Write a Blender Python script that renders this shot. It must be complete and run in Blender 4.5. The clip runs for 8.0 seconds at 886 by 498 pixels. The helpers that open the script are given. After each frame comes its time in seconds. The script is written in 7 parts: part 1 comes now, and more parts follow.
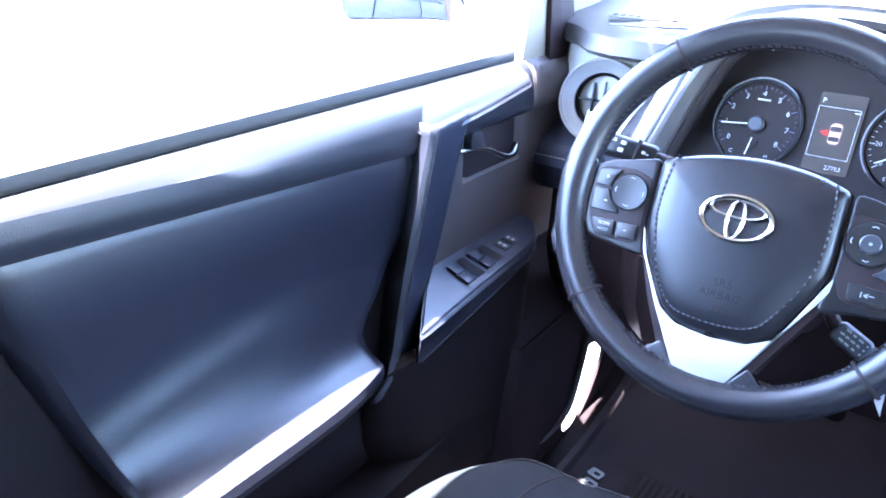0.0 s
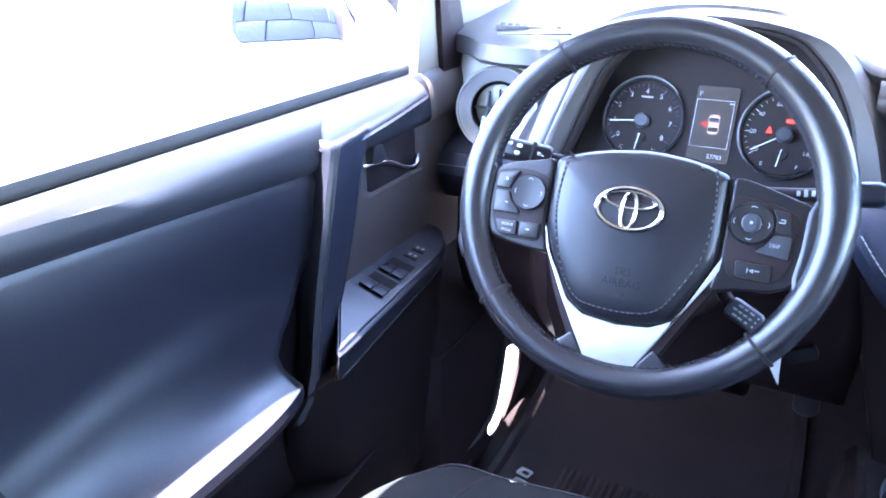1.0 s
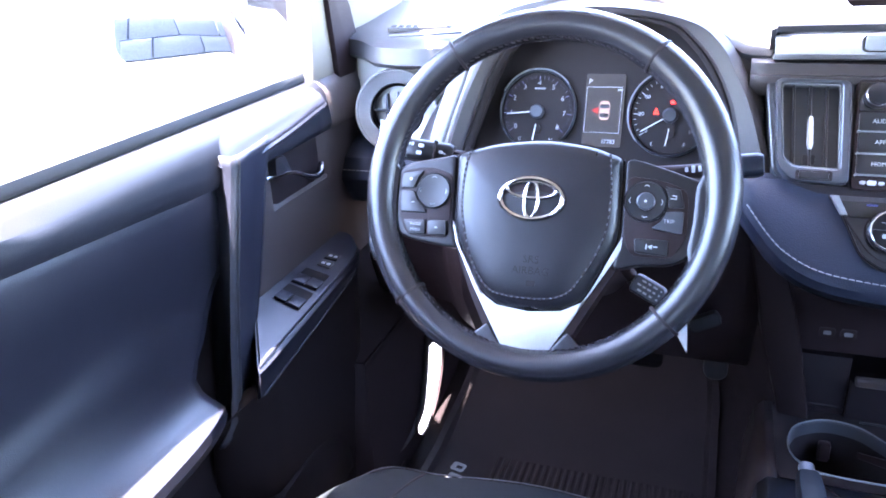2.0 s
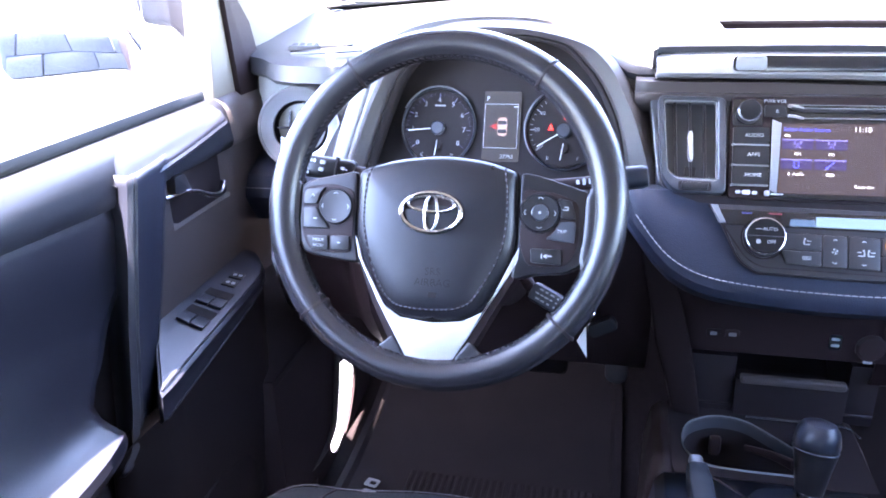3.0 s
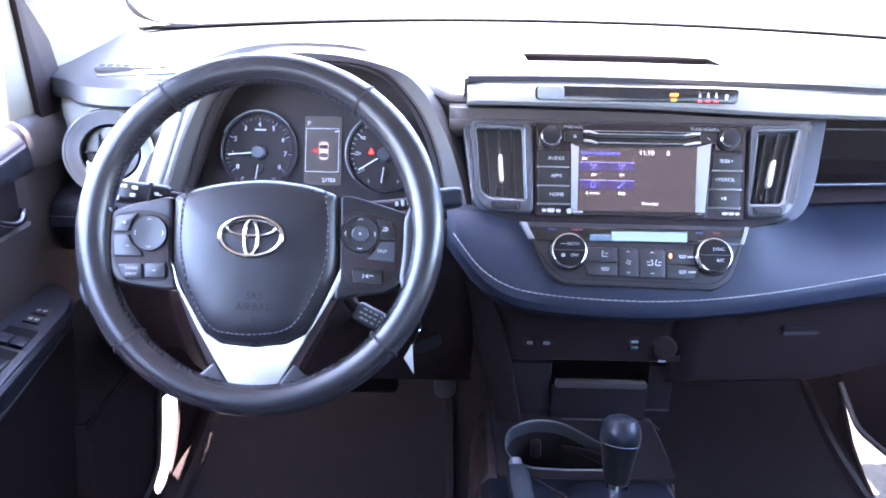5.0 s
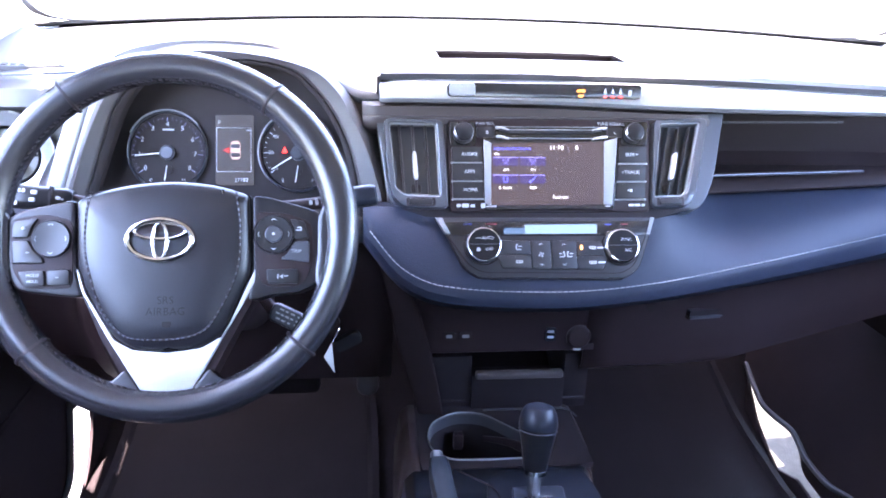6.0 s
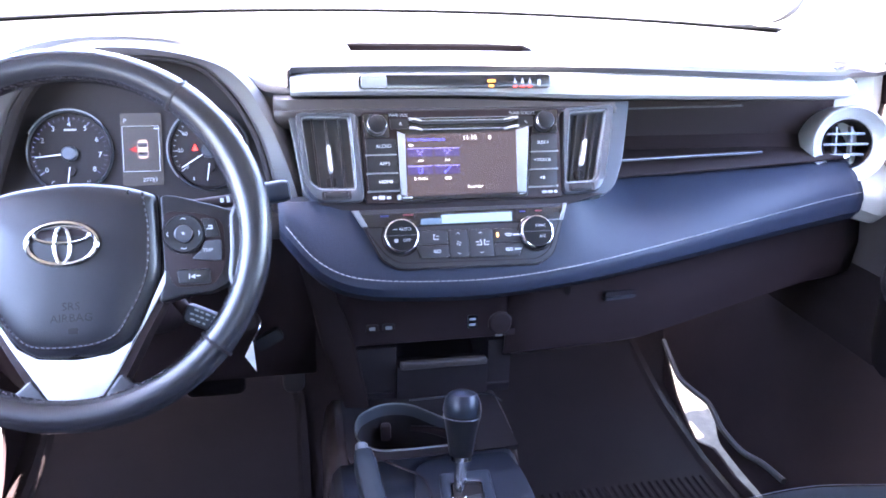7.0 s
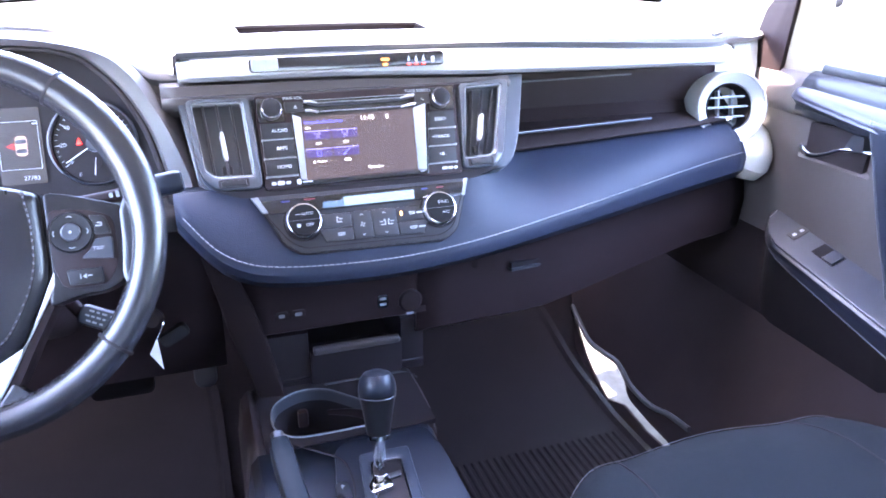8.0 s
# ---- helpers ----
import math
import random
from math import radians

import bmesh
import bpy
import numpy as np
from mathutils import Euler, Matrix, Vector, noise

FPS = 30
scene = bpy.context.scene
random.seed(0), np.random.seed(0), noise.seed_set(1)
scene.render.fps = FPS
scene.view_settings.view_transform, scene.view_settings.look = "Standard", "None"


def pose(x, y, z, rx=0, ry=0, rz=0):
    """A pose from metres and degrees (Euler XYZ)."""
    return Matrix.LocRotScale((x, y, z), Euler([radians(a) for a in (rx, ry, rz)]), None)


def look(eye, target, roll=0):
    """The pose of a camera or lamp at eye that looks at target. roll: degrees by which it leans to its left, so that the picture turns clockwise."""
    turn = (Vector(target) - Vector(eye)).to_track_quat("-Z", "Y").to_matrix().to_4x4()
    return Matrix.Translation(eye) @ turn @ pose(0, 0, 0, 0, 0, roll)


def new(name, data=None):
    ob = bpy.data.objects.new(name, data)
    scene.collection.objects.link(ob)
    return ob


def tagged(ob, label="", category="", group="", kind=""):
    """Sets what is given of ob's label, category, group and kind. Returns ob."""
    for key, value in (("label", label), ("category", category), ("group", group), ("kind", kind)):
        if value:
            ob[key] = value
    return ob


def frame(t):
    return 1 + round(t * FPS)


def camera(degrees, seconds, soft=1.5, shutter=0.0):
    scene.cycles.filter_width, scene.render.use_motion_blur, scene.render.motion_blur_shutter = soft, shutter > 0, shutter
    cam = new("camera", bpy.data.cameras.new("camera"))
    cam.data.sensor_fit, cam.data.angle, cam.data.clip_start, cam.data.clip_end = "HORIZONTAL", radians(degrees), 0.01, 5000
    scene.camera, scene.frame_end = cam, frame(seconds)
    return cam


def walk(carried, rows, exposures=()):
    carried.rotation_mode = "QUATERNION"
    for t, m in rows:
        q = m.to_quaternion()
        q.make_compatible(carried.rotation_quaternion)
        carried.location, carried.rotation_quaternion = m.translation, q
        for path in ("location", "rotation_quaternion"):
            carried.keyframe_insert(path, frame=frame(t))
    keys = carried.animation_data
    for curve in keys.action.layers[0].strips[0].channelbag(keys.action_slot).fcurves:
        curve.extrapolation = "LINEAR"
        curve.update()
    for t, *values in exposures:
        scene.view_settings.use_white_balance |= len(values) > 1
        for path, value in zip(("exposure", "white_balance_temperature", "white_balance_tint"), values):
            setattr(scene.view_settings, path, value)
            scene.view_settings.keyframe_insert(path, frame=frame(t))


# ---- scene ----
# Axes: x to the car's right, y ahead, z up from the road; y = 0 at the steering wheel's badge.
cam = camera(61.5, 8.0, soft=1.8)
PATH = [
    (0, (-0.262, -0.604, 1.228), (-1.305, 0.886, 0.394), 1.6),
    (0.5, (-0.257, -0.605, 1.227), (-1.214, 0.962, 0.43), 0.6),
    (1, (-0.252, -0.609, 1.225), (-1.111, 1.016, 0.435), -0.4),
    (1.5, (-0.248, -0.611, 1.226), (-1.01, 1.059, 0.432), -2.2),
    (2.8, (-0.235, -0.619, 1.228), (-0.712, 1.164, 0.459), -2.3),
    (3, (-0.231, -0.622, 1.229), (-0.667, 1.176, 0.469), -1.8),
    (3.5, (-0.228, -0.626, 1.23), (-0.544, 1.207, 0.494), -0.7),
    (4, (-0.225, -0.628, 1.231), (-0.43, 1.228, 0.515), 0.2),
    (4.5, (-0.221, -0.633, 1.231), (-0.324, 1.238, 0.53), 0.8),
    (6, (-0.21, -0.643, 1.235), (-0.004, 1.217, 0.528), 1.8),
    (6.5, (-0.204, -0.647, 1.234), (0.095, 1.199, 0.525), 1.9),
    (7, (-0.197, -0.65, 1.236), (0.194, 1.174, 0.515), 1.5),
    (7.5, (-0.191, -0.653, 1.236), (0.304, 1.137, 0.494), 0.8),
    (8, (-0.188, -0.656, 1.237), (0.421, 1.087, 0.468), 0.4),
]
walk(cam, [(t, look(eye, target, roll)) for t, eye, target, roll in PATH],
     exposures=[(0, 6.3, 5700, 18), (1, 6.1, 5850, 20), (3, 6.06, 6300, 26), (6.5, 6.2, 6330, 26), (8, 6.6, 6350, 26)])

# ---- light ----
SUN = Vector((-0.195, -0.04, 1.0)).normalized()
world = bpy.data.worlds.new("sky")
scene.world = world
world.use_nodes = True
sky = world.node_tree.nodes.new("ShaderNodeTexSky")
sky.sky_type, sky.sun_disc = "NISHITA", False
sky.sun_elevation = math.asin(SUN.z)
sky.sun_rotation = math.atan2(SUN.x, SUN.y)
sky.air_density, sky.dust_density = 1.0, 1.5
background = world.node_tree.nodes["Background"]
background.inputs["Strength"].default_value = 0.15
world.node_tree.links.new(sky.outputs[0], background.inputs["Color"])
sun_lamp = bpy.data.lights.new("sun", "SUN")
sun_lamp.energy, sun_lamp.angle, sun_lamp.color = 4.0, radians(0.55), (1.0, 0.95, 0.87)
sun = new("sun", sun_lamp)
sun.matrix_world = look(SUN * 30, (0, 0, 0))


# ---- materials ----
def material(name, colour, rough=0.5, metal=0.0, grain=0.0, size=400.0, vary=0.15, spot=3.0, coat=0.0, kind="noise", spec=0.5):
    m = bpy.data.materials.new(name)
    m.use_nodes = True
    nodes, links = m.node_tree.nodes, m.node_tree.links
    shader = nodes["Principled BSDF"]
    shader.inputs["Metallic"].default_value = metal
    shader.inputs["Coat Weight"].default_value = coat
    shader.inputs["Specular IOR Level"].default_value = spec
    place = nodes.new("ShaderNodeNewGeometry")
    wide = nodes.new("ShaderNodeTexNoise")
    wide.inputs["Scale"].default_value, wide.inputs["Detail"].default_value = spot, 6
    links.new(place.outputs["Position"], wide.inputs["Vector"])
    tint = nodes.new("ShaderNodeMix")
    tint.data_type = "RGBA"
    tint.inputs["A"].default_value = (*[c * (1 - vary) for c in colour], 1)
    tint.inputs["B"].default_value = (*[min(1, c * (1 + vary)) for c in colour], 1)
    links.new(wide.outputs["Fac"], tint.inputs["Factor"])
    links.new(tint.outputs["Result"], shader.inputs["Base Color"])
    span = nodes.new("ShaderNodeMapRange")
    span.inputs["To Min"].default_value, span.inputs["To Max"].default_value = max(0.02, rough * 0.85), min(1, rough * 1.15)
    links.new(wide.outputs["Fac"], span.inputs["Value"])
    links.new(span.outputs["Result"], shader.inputs["Roughness"])
    if grain:
        if kind == "cells":
            fine = nodes.new("ShaderNodeTexVoronoi")
            out = fine.outputs["Distance"]
        else:
            fine = nodes.new("ShaderNodeTexNoise")
            fine.inputs["Detail"].default_value = 4
            out = fine.outputs["Fac"]
        fine.inputs["Scale"].default_value = size
        links.new(place.outputs["Position"], fine.inputs["Vector"])
        bump = nodes.new("ShaderNodeBump")
        bump.inputs["Strength"].default_value, bump.inputs["Distance"].default_value = grain, 0.0012
        links.new(out, bump.inputs["Height"])
        links.new(bump.outputs["Normal"], shader.inputs["Normal"])
    return m


def glowing(name, colour, strength):
    m = material(name, (0.01, 0.01, 0.012), 0.25)
    shader = m.node_tree.nodes["Principled BSDF"]
    shader.inputs["Emission Color"].default_value = (*colour, 1)
    shader.inputs["Emission Strength"].default_value = strength
    return m


def clear_glass(name, colour=(1, 1, 1), gloss=1.0):
    m = bpy.data.materials.new(name)
    m.use_nodes = True
    nodes, links = m.node_tree.nodes, m.node_tree.links
    nodes.remove(nodes["Principled BSDF"])
    see, shine, mix, rim, power, span = (nodes.new("ShaderNode" + n) for n in ("BsdfTransparent", "BsdfGlossy", "MixShader", "LayerWeight", "Math", "MapRange"))
    see.inputs["Color"].default_value = (*colour, 1)
    shine.inputs["Roughness"].default_value = 0.02
    shine.inputs["Color"].default_value = (gloss, gloss, gloss, 1)
    power.operation = "POWER"
    power.inputs[1].default_value = 5
    span.inputs["To Min"].default_value, span.inputs["To Max"].default_value = 0.04, 0.9
    links.new(rim.outputs["Facing"], power.inputs[0])
    links.new(power.outputs[0], span.inputs["Value"])
    links.new(span.outputs["Result"], mix.inputs[0])
    links.new(see.outputs[0], mix.inputs[1])
    links.new(shine.outputs[0], mix.inputs[2])
    links.new(mix.outputs[0], nodes["Material Output"].inputs["Surface"])
    return m


SOFT = material("soft_dash_plastic", (0.032, 0.0315, 0.034), 0.44, grain=0.15, size=900, kind="cells")
DARK = material("hard_black_plastic", (0.0225, 0.0146, 0.0152), 0.45, grain=0.12, size=1100, kind="cells", spec=0.13)
VOID = material("deep_black_plastic", (0.0175, 0.0132, 0.0146), 0.6, spec=0.15)
KICKSKIN = material("kick_panel_plastic", (0.0190, 0.0134, 0.0138), 0.9, grain=0.3, size=900, vary=0.3, spot=9, spec=0.03)
DUCT = material("duct_black", (0.0090, 0.0076, 0.0084), 0.7, spec=0.1)
NAVY = material("navy_console_plastic", (0.0085, 0.0105, 0.0165), 0.36, spec=0.28)
PAD = material("stitched_dash_leather", (0.0170, 0.0205, 0.0340), 0.52, grain=0.16, size=750, kind="cells", spec=0.2)
LEATHER = material("wheel_leather", (0.0165, 0.0158, 0.0185), 0.25, grain=0.13, size=950, kind="cells", spot=6, spec=0.5)
AIRBAG = material("airbag_vinyl", (0.0125, 0.0120, 0.0145), 0.29, grain=0.13, size=1100, kind="cells", spot=15, spec=0.38)
SPOKE = material("spoke_plastic", (0.0118, 0.0108, 0.0122), 0.30, grain=0.08, size=1000, kind="cells", spec=0.3)
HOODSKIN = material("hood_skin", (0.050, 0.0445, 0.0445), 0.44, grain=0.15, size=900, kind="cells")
TRAYSKIN = material("tray_plastic", (0.0185, 0.0122, 0.0122), 0.60, grain=0.12, size=1100, kind="cells", spec=0.08)
# tone of the sunlit patch shown through the kick panel's opening
SUNPATCH = material("sun_patch", (0.0200, 0.0185, 0.0150), 0.95, grain=0.8, size=160, vary=0.6, spot=40, spec=0.02)
KNOBFACE = material("knob_face_black", (0.0075, 0.0075, 0.0085), 0.35, spec=0.2)
GREY = material("satin_grey_plastic", (0.050, 0.053, 0.062), 0.30, metal=0.3)
LIGHTGREY = material("light_grey_plastic", (0.20, 0.21, 0.22), 0.4, metal=0.3)
SILVER = material("satin_silver_paint", (0.52, 0.52, 0.52), 0.34, metal=0.55, spot=8)
CAP = material("silver_end_plastic", (0.40, 0.39, 0.36), 0.55, spot=8, spec=0.3)
BAND = material("brushed_silver_band", (0.21, 0.21, 0.215), 0.42, metal=0.3, spot=8)
CHROME = material("chrome", (0.62, 0.62, 0.64), 0.16, metal=1.0, vary=0.03)
BADGE = material("badge_chrome", (0.60, 0.60, 0.62), 0.22, metal=1.0, vary=0.05)
GLOSS = material("gloss_black", (0.012, 0.012, 0.014), 0.16, coat=0.3)
SATIN = material("satin_black_panel", (0.017, 0.017, 0.020), 0.33)
SLATE = material("slate_grey_grip", (0.0052, 0.0068, 0.0092), 0.42, grain=0.12, size=900, spec=0.06)
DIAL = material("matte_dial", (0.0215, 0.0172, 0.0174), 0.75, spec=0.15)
KNOB = material("knob_leather", (0.0095, 0.0088, 0.0100), 0.30, grain=0.1, size=900, kind="cells", spec=0.18)
GATE = material("gate_satin_metal", (0.020, 0.025, 0.036), 0.32, metal=0.1, spot=20, spec=0.35)
BUTTON = material("button_black", (0.0130, 0.0124, 0.0134), 0.34, spec=0.35)
DOOR = material("door_vinyl", (0.0105, 0.0107, 0.0158), 0.32, grain=0.12, size=900, kind="cells", spec=0.41)
DOORGREY = material("door_grey_plastic", (0.0165, 0.0180, 0.0265), 0.36, grain=0.15, size=1200, spec=0.42)
DOORFACE = material("door_face_plastic", (0.058, 0.048, 0.046), 0.5, grain=0.12, size=1100, kind="cells", spec=0.3)
FABRIC = material("seat_fabric", (0.0064, 0.0080, 0.0102), 0.95, grain=0.9, size=1400, vary=0.3, spot=60, spec=0.15)
CARPET = material("carpet", (0.0132, 0.0096, 0.0098), 1.0, grain=1.0, size=1500, vary=0.4, spot=90, spec=0.05)
MAT = material("floor_mat_rubber", (0.0126, 0.0096, 0.0100), 0.75, grain=0.6, size=700, vary=0.4, spot=14, spec=0.06)
BELT = material("belt_vinyl", (0.0120, 0.0126, 0.0168), 0.40, grain=0.12, size=900, kind="cells", spec=0.30)
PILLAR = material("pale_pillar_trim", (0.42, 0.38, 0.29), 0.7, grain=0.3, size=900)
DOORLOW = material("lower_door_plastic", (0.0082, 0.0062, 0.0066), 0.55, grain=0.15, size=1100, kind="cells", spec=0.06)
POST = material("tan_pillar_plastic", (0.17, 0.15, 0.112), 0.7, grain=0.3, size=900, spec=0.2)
RUBBER = material("seal_rubber", (0.02, 0.02, 0.02), 0.6)
THREAD = material("pale_thread", (0.17, 0.17, 0.18), 0.8)
MARK = material("grey_mat_print", (0.10, 0.10, 0.10), 0.7)
PRINT = material("white_print", (0.34, 0.35, 0.37), 0.6, vary=0.05)
PAPER = material("white_tag", (0.75, 0.75, 0.74), 0.8)
GLASS = clear_glass("window_glass", (0.93, 0.96, 0.95))
PRIVACY = clear_glass("privacy_glass", (0.28, 0.29, 0.29))
MIRROR = material("mirror_glass", (0.75, 0.78, 0.82), 0.02, metal=1.0, vary=0.02)
PAINT = material("car_paint", (0.62, 0.63, 0.65), 0.25, metal=0.5, coat=0.6)
GROUND = material("sunlit_asphalt", (0.085, 0.083, 0.08), 0.9, grain=0.6, size=60, vary=0.2, spot=1.2)
BLOCK = material("dark_rough_block", (0.040, 0.045, 0.055), 0.9, grain=1.0, size=30, vary=0.95, spot=45)
SCREEN = glowing("lit_screen", (0.33, 0.25, 0.26), 0.0058)
DIMSCREEN = glowing("dim_screen", (0.30, 0.32, 0.36), 0.005)


# ---- building blocks ----
def thing(name, at, label, category, group="", kind=""):
    ob = new(name)
    ob.location = at
    ob.empty_display_size = 0.05
    return tagged(ob, label, category, group, kind)


def placed(ob):
    """Where an object stands, through its parents."""
    return ob.matrix_basis if ob.parent is None else placed(ob.parent) @ ob.matrix_parent_inverse @ ob.matrix_basis


def part(name, bm, mat, parent=None, label="", sharp=32, at=None):
    """Links a bmesh, given in world metres (or in the frame at), as one mesh under parent."""
    if at is not None:
        bm.transform(at)
    bmesh.ops.recalc_face_normals(bm, faces=bm.faces)
    me = bpy.data.meshes.new(name)
    bm.to_mesh(me)
    bm.free()
    me.materials.append(mat)
    me.polygons.foreach_set("use_smooth", [True] * len(me.polygons))
    me.set_sharp_from_angle(angle=radians(sharp))
    ob = new(name, me)
    if parent is not None:
        ob.parent = parent
        ob.matrix_parent_inverse = placed(parent).inverted()
    return tagged(ob, label)


def soften(bm, width, angle=35, segments=2):
    edges = [e for e in bm.edges if len(e.link_faces) == 2 and e.calc_face_angle(0) > radians(angle)]
    if edges and width > 0:
        bmesh.ops.bevel(bm, geom=edges, offset=width, segments=segments, affect="EDGES", clamp_overlap=True, profile=0.6)
    return bm


def loft(sections, closed=False, caps=False, bm=None):
    bm = bm or bmesh.new()
    rows = [[bm.verts.new(p) for p in s] for s in sections]
    n = len(rows[0])
    for a, b in zip(rows, rows[1:]):
        for i in range(n if closed else n - 1):
            bm.faces.new((a[i], a[(i + 1) % n], b[(i + 1) % n], b[i]))
    if caps:
        bm.faces.new(rows[0])
        bm.faces.new(rows[-1])
    return bm


def prism(outline, low, high, bevel=0.0, segments=2, bm=None):
    """A plate with the outline (u, v), from n = low to n = high."""
    fresh = bmesh.new()
    a = [fresh.verts.new((u, v, low)) for u, v in outline]
    b = [fresh.verts.new((u, v, high)) for u, v in outline]
    k = len(a)
    fresh.faces.new(a)
    fresh.faces.new(b)
    for i in range(k):
        fresh.faces.new((a[i], a[(i + 1) % k], b[(i + 1) % k], b[i]))
    bmesh.ops.recalc_face_normals(fresh, faces=fresh.faces)
    if bevel:
        edges = [e for e in fresh.edges if all(abs(v.co.z - high) < 1e-6 for v in e.verts)]
        bmesh.ops.bevel(fresh, geom=edges, offset=bevel, segments=segments, affect="EDGES", clamp_overlap=True, profile=0.6)
    return merge(bm, fresh)


def merge(bm, fresh):
    if bm is None:
        return fresh
    me = bpy.data.meshes.new("scrap")
    fresh.to_mesh(me)
    fresh.free()
    bm.from_mesh(me)
    bpy.data.meshes.remove(me)
    return bm


def ringplate(outer, inner, low, high, bm=None):
    """A frame between two outlines of the same count."""
    fresh = bmesh.new()
    rows = [[fresh.verts.new((u, v, n)) for u, v in o] for o, n in ((outer, low), (outer, high), (inner, high), (inner, low))]
    k = len(outer)
    for a, b in zip(rows, rows[1:] + rows[:1]):
        for i in range(k):
            fresh.faces.new((a[i], a[(i + 1) % k], b[(i + 1) % k], b[i]))
    return merge(bm, fresh)


def bevelring(outer, inner, low, high, b=0.0015):
    """A frame between two outlines, with its edges on the face rounded."""
    def mix(t):
        return [(a[0] + (c[0] - a[0]) * t, a[1] + (c[1] - a[1]) * t) for a, c in zip(outer, inner)]
    return loft([[(u, v, n) for u, v in o] for o, n in ((outer, low), (outer, high - b), (mix(0.06), high - b * 0.3), (mix(0.14), high), (mix(0.80), high), (mix(0.92), high - b * 0.5), (mix(0.98), high - b * 1.6), (inner, low))], closed=True)


def rounded(w, h, r, cu=0.0, cv=0.0, n=5):
    pts = []
    for qx, qy, a0 in ((1, 1, 0), (-1, 1, 90), (-1, -1, 180), (1, -1, 270)):
        for i in range(n + 1):
            a = radians(a0 + 90 * i / n)
            pts.append((cu + qx * (w / 2 - r) + r * math.cos(a), cv + qy * (h / 2 - r) + r * math.sin(a)))
    return pts


def fillet(corners, r, n=5):
    """Rounds the corners of a polygon."""
    out, k = [], len(corners)
    for i in range(k):
        p, a, b = Vector(corners[i]), Vector(corners[i - 1]), Vector(corners[(i + 1) % k])
        ri = r[i] if isinstance(r, (list, tuple)) else r
        d1, d2 = (a - p), (b - p)
        ri = min(ri, d1.length * 0.45, d2.length * 0.45)
        s, e = p + d1.normalized() * ri, p + d2.normalized() * ri
        for j in range(n + 1):
            t = j / n
            out.append(tuple((1 - t) ** 2 * s + 2 * t * (1 - t) * p + t * t * e))
    return out


def circle(r, cu=0.0, cv=0.0, n=40, ry=None, a0=0.0):
    ry = r if ry is None else ry
    return [(cu + r * math.cos(math.tau * i / n + a0), cv + ry * math.sin(math.tau * i / n + a0)) for i in range(n)]


def lathe(profile, n=36, cu=0.0, cv=0.0, bm=None):
    """Turns (radius, height) pairs round the n axis."""
    fresh = loft([[(cu + r * math.cos(math.tau * i / n), cv + r * math.sin(math.tau * i / n), h) for i in range(n)] for r, h in profile], closed=True)
    fresh.verts.ensure_lookup_table()
    if profile[0][0] > 1e-5:
        fresh.faces.new([fresh.verts[i] for i in range(n)])
    if profile[-1][0] > 1e-5:
        m = len(fresh.verts) - n
        fresh.faces.new([fresh.verts[m + i] for i in range(n)])
    bmesh.ops.remove_doubles(fresh, verts=fresh.verts, dist=1e-6)
    return merge(bm, fresh)


def smooth_path(points, per=8):
    """A Catmull-Rom line through the points."""
    pts = [Vector(p) for p in points]
    pts = [2 * pts[0] - pts[1]] + pts + [2 * pts[-1] - pts[-2]]
    out = []
    for i in range(1, len(pts) - 2):
        a, b, c, d = pts[i - 1:i + 3]
        for j in range(per):
            t = j / per
            out.append(0.5 * ((2 * b) + (c - a) * t + (2 * a - 5 * b + 4 * c - d) * t * t + (3 * b - a - 3 * c + d) * t ** 3))
    out.append(pts[-2])
    return out


def sweep(path, shape, up=(0, 0, 1), bm=None, caps=True, scale=None):
    """Sweeps a closed outline (side, up) along a path."""
    sections = []
    up = Vector(up)
    for i, p in enumerate(path):
        t = (path[min(i + 1, len(path) - 1)] - path[max(i - 1, 0)]).normalized()
        side = t.cross(up).normalized()
        top = side.cross(t)
        k = scale(i / (len(path) - 1)) if scale else 1
        sections.append([p + side * (a * k) + top * (b * k) for a, b in shape])
    return merge(bm, loft(sections, closed=True, caps=caps))


def box(x0, x1, y0, y1, z0, z1, bevel=0.0, bm=None, segments=2):
    fresh = bmesh.new()
    bmesh.ops.create_cube(fresh, size=1, matrix=Matrix.Translation(((x0 + x1) / 2, (y0 + y1) / 2, (z0 + z1) / 2)) @ Matrix.Diagonal((x1 - x0, y1 - y0, z1 - z0, 1)))
    soften(fresh, bevel, segments=segments)
    return merge(bm, fresh)


def thick(ob, d, offset=-1):
    mod = ob.modifiers.new("thickness", "SOLIDIFY")
    mod.thickness, mod.offset = d, offset
    return ob


def lettering(text, size, u, v, n, at, parent, mat=None, name="print", align="CENTER", squash=1.0):
    """Flat printed writing in the plane of at."""
    curve = bpy.data.curves.new("scrap", "FONT")
    curve.body, curve.size, curve.align_x, curve.align_y = text, size, align, "CENTER"
    curve.extrude = 0.00012
    curve.resolution_u = 2
    ob = bpy.data.objects.new("scrap", curve)
    me = bpy.data.meshes.new_from_object(ob)
    bpy.data.objects.remove(ob)
    bm = bmesh.new()
    bm.from_mesh(me)
    bpy.data.meshes.remove(me)
    bm.transform(at @ Matrix.Translation((u, v, n)) @ Matrix.Diagonal((squash, 1, 1, 1)))
    return part(name, bm, mat or PRINT, parent)


def plane_frame(origin, lean):
    """A frame on a face that leans back by lean degrees: u to the right, v up along the face, n towards the driver."""
    a = radians(lean)
    m = Matrix(((1, 0, 0), (0, math.sin(a), -math.cos(a)), (0, math.cos(a), math.sin(a)))).to_4x4()
    return Matrix.Translation(origin) @ m


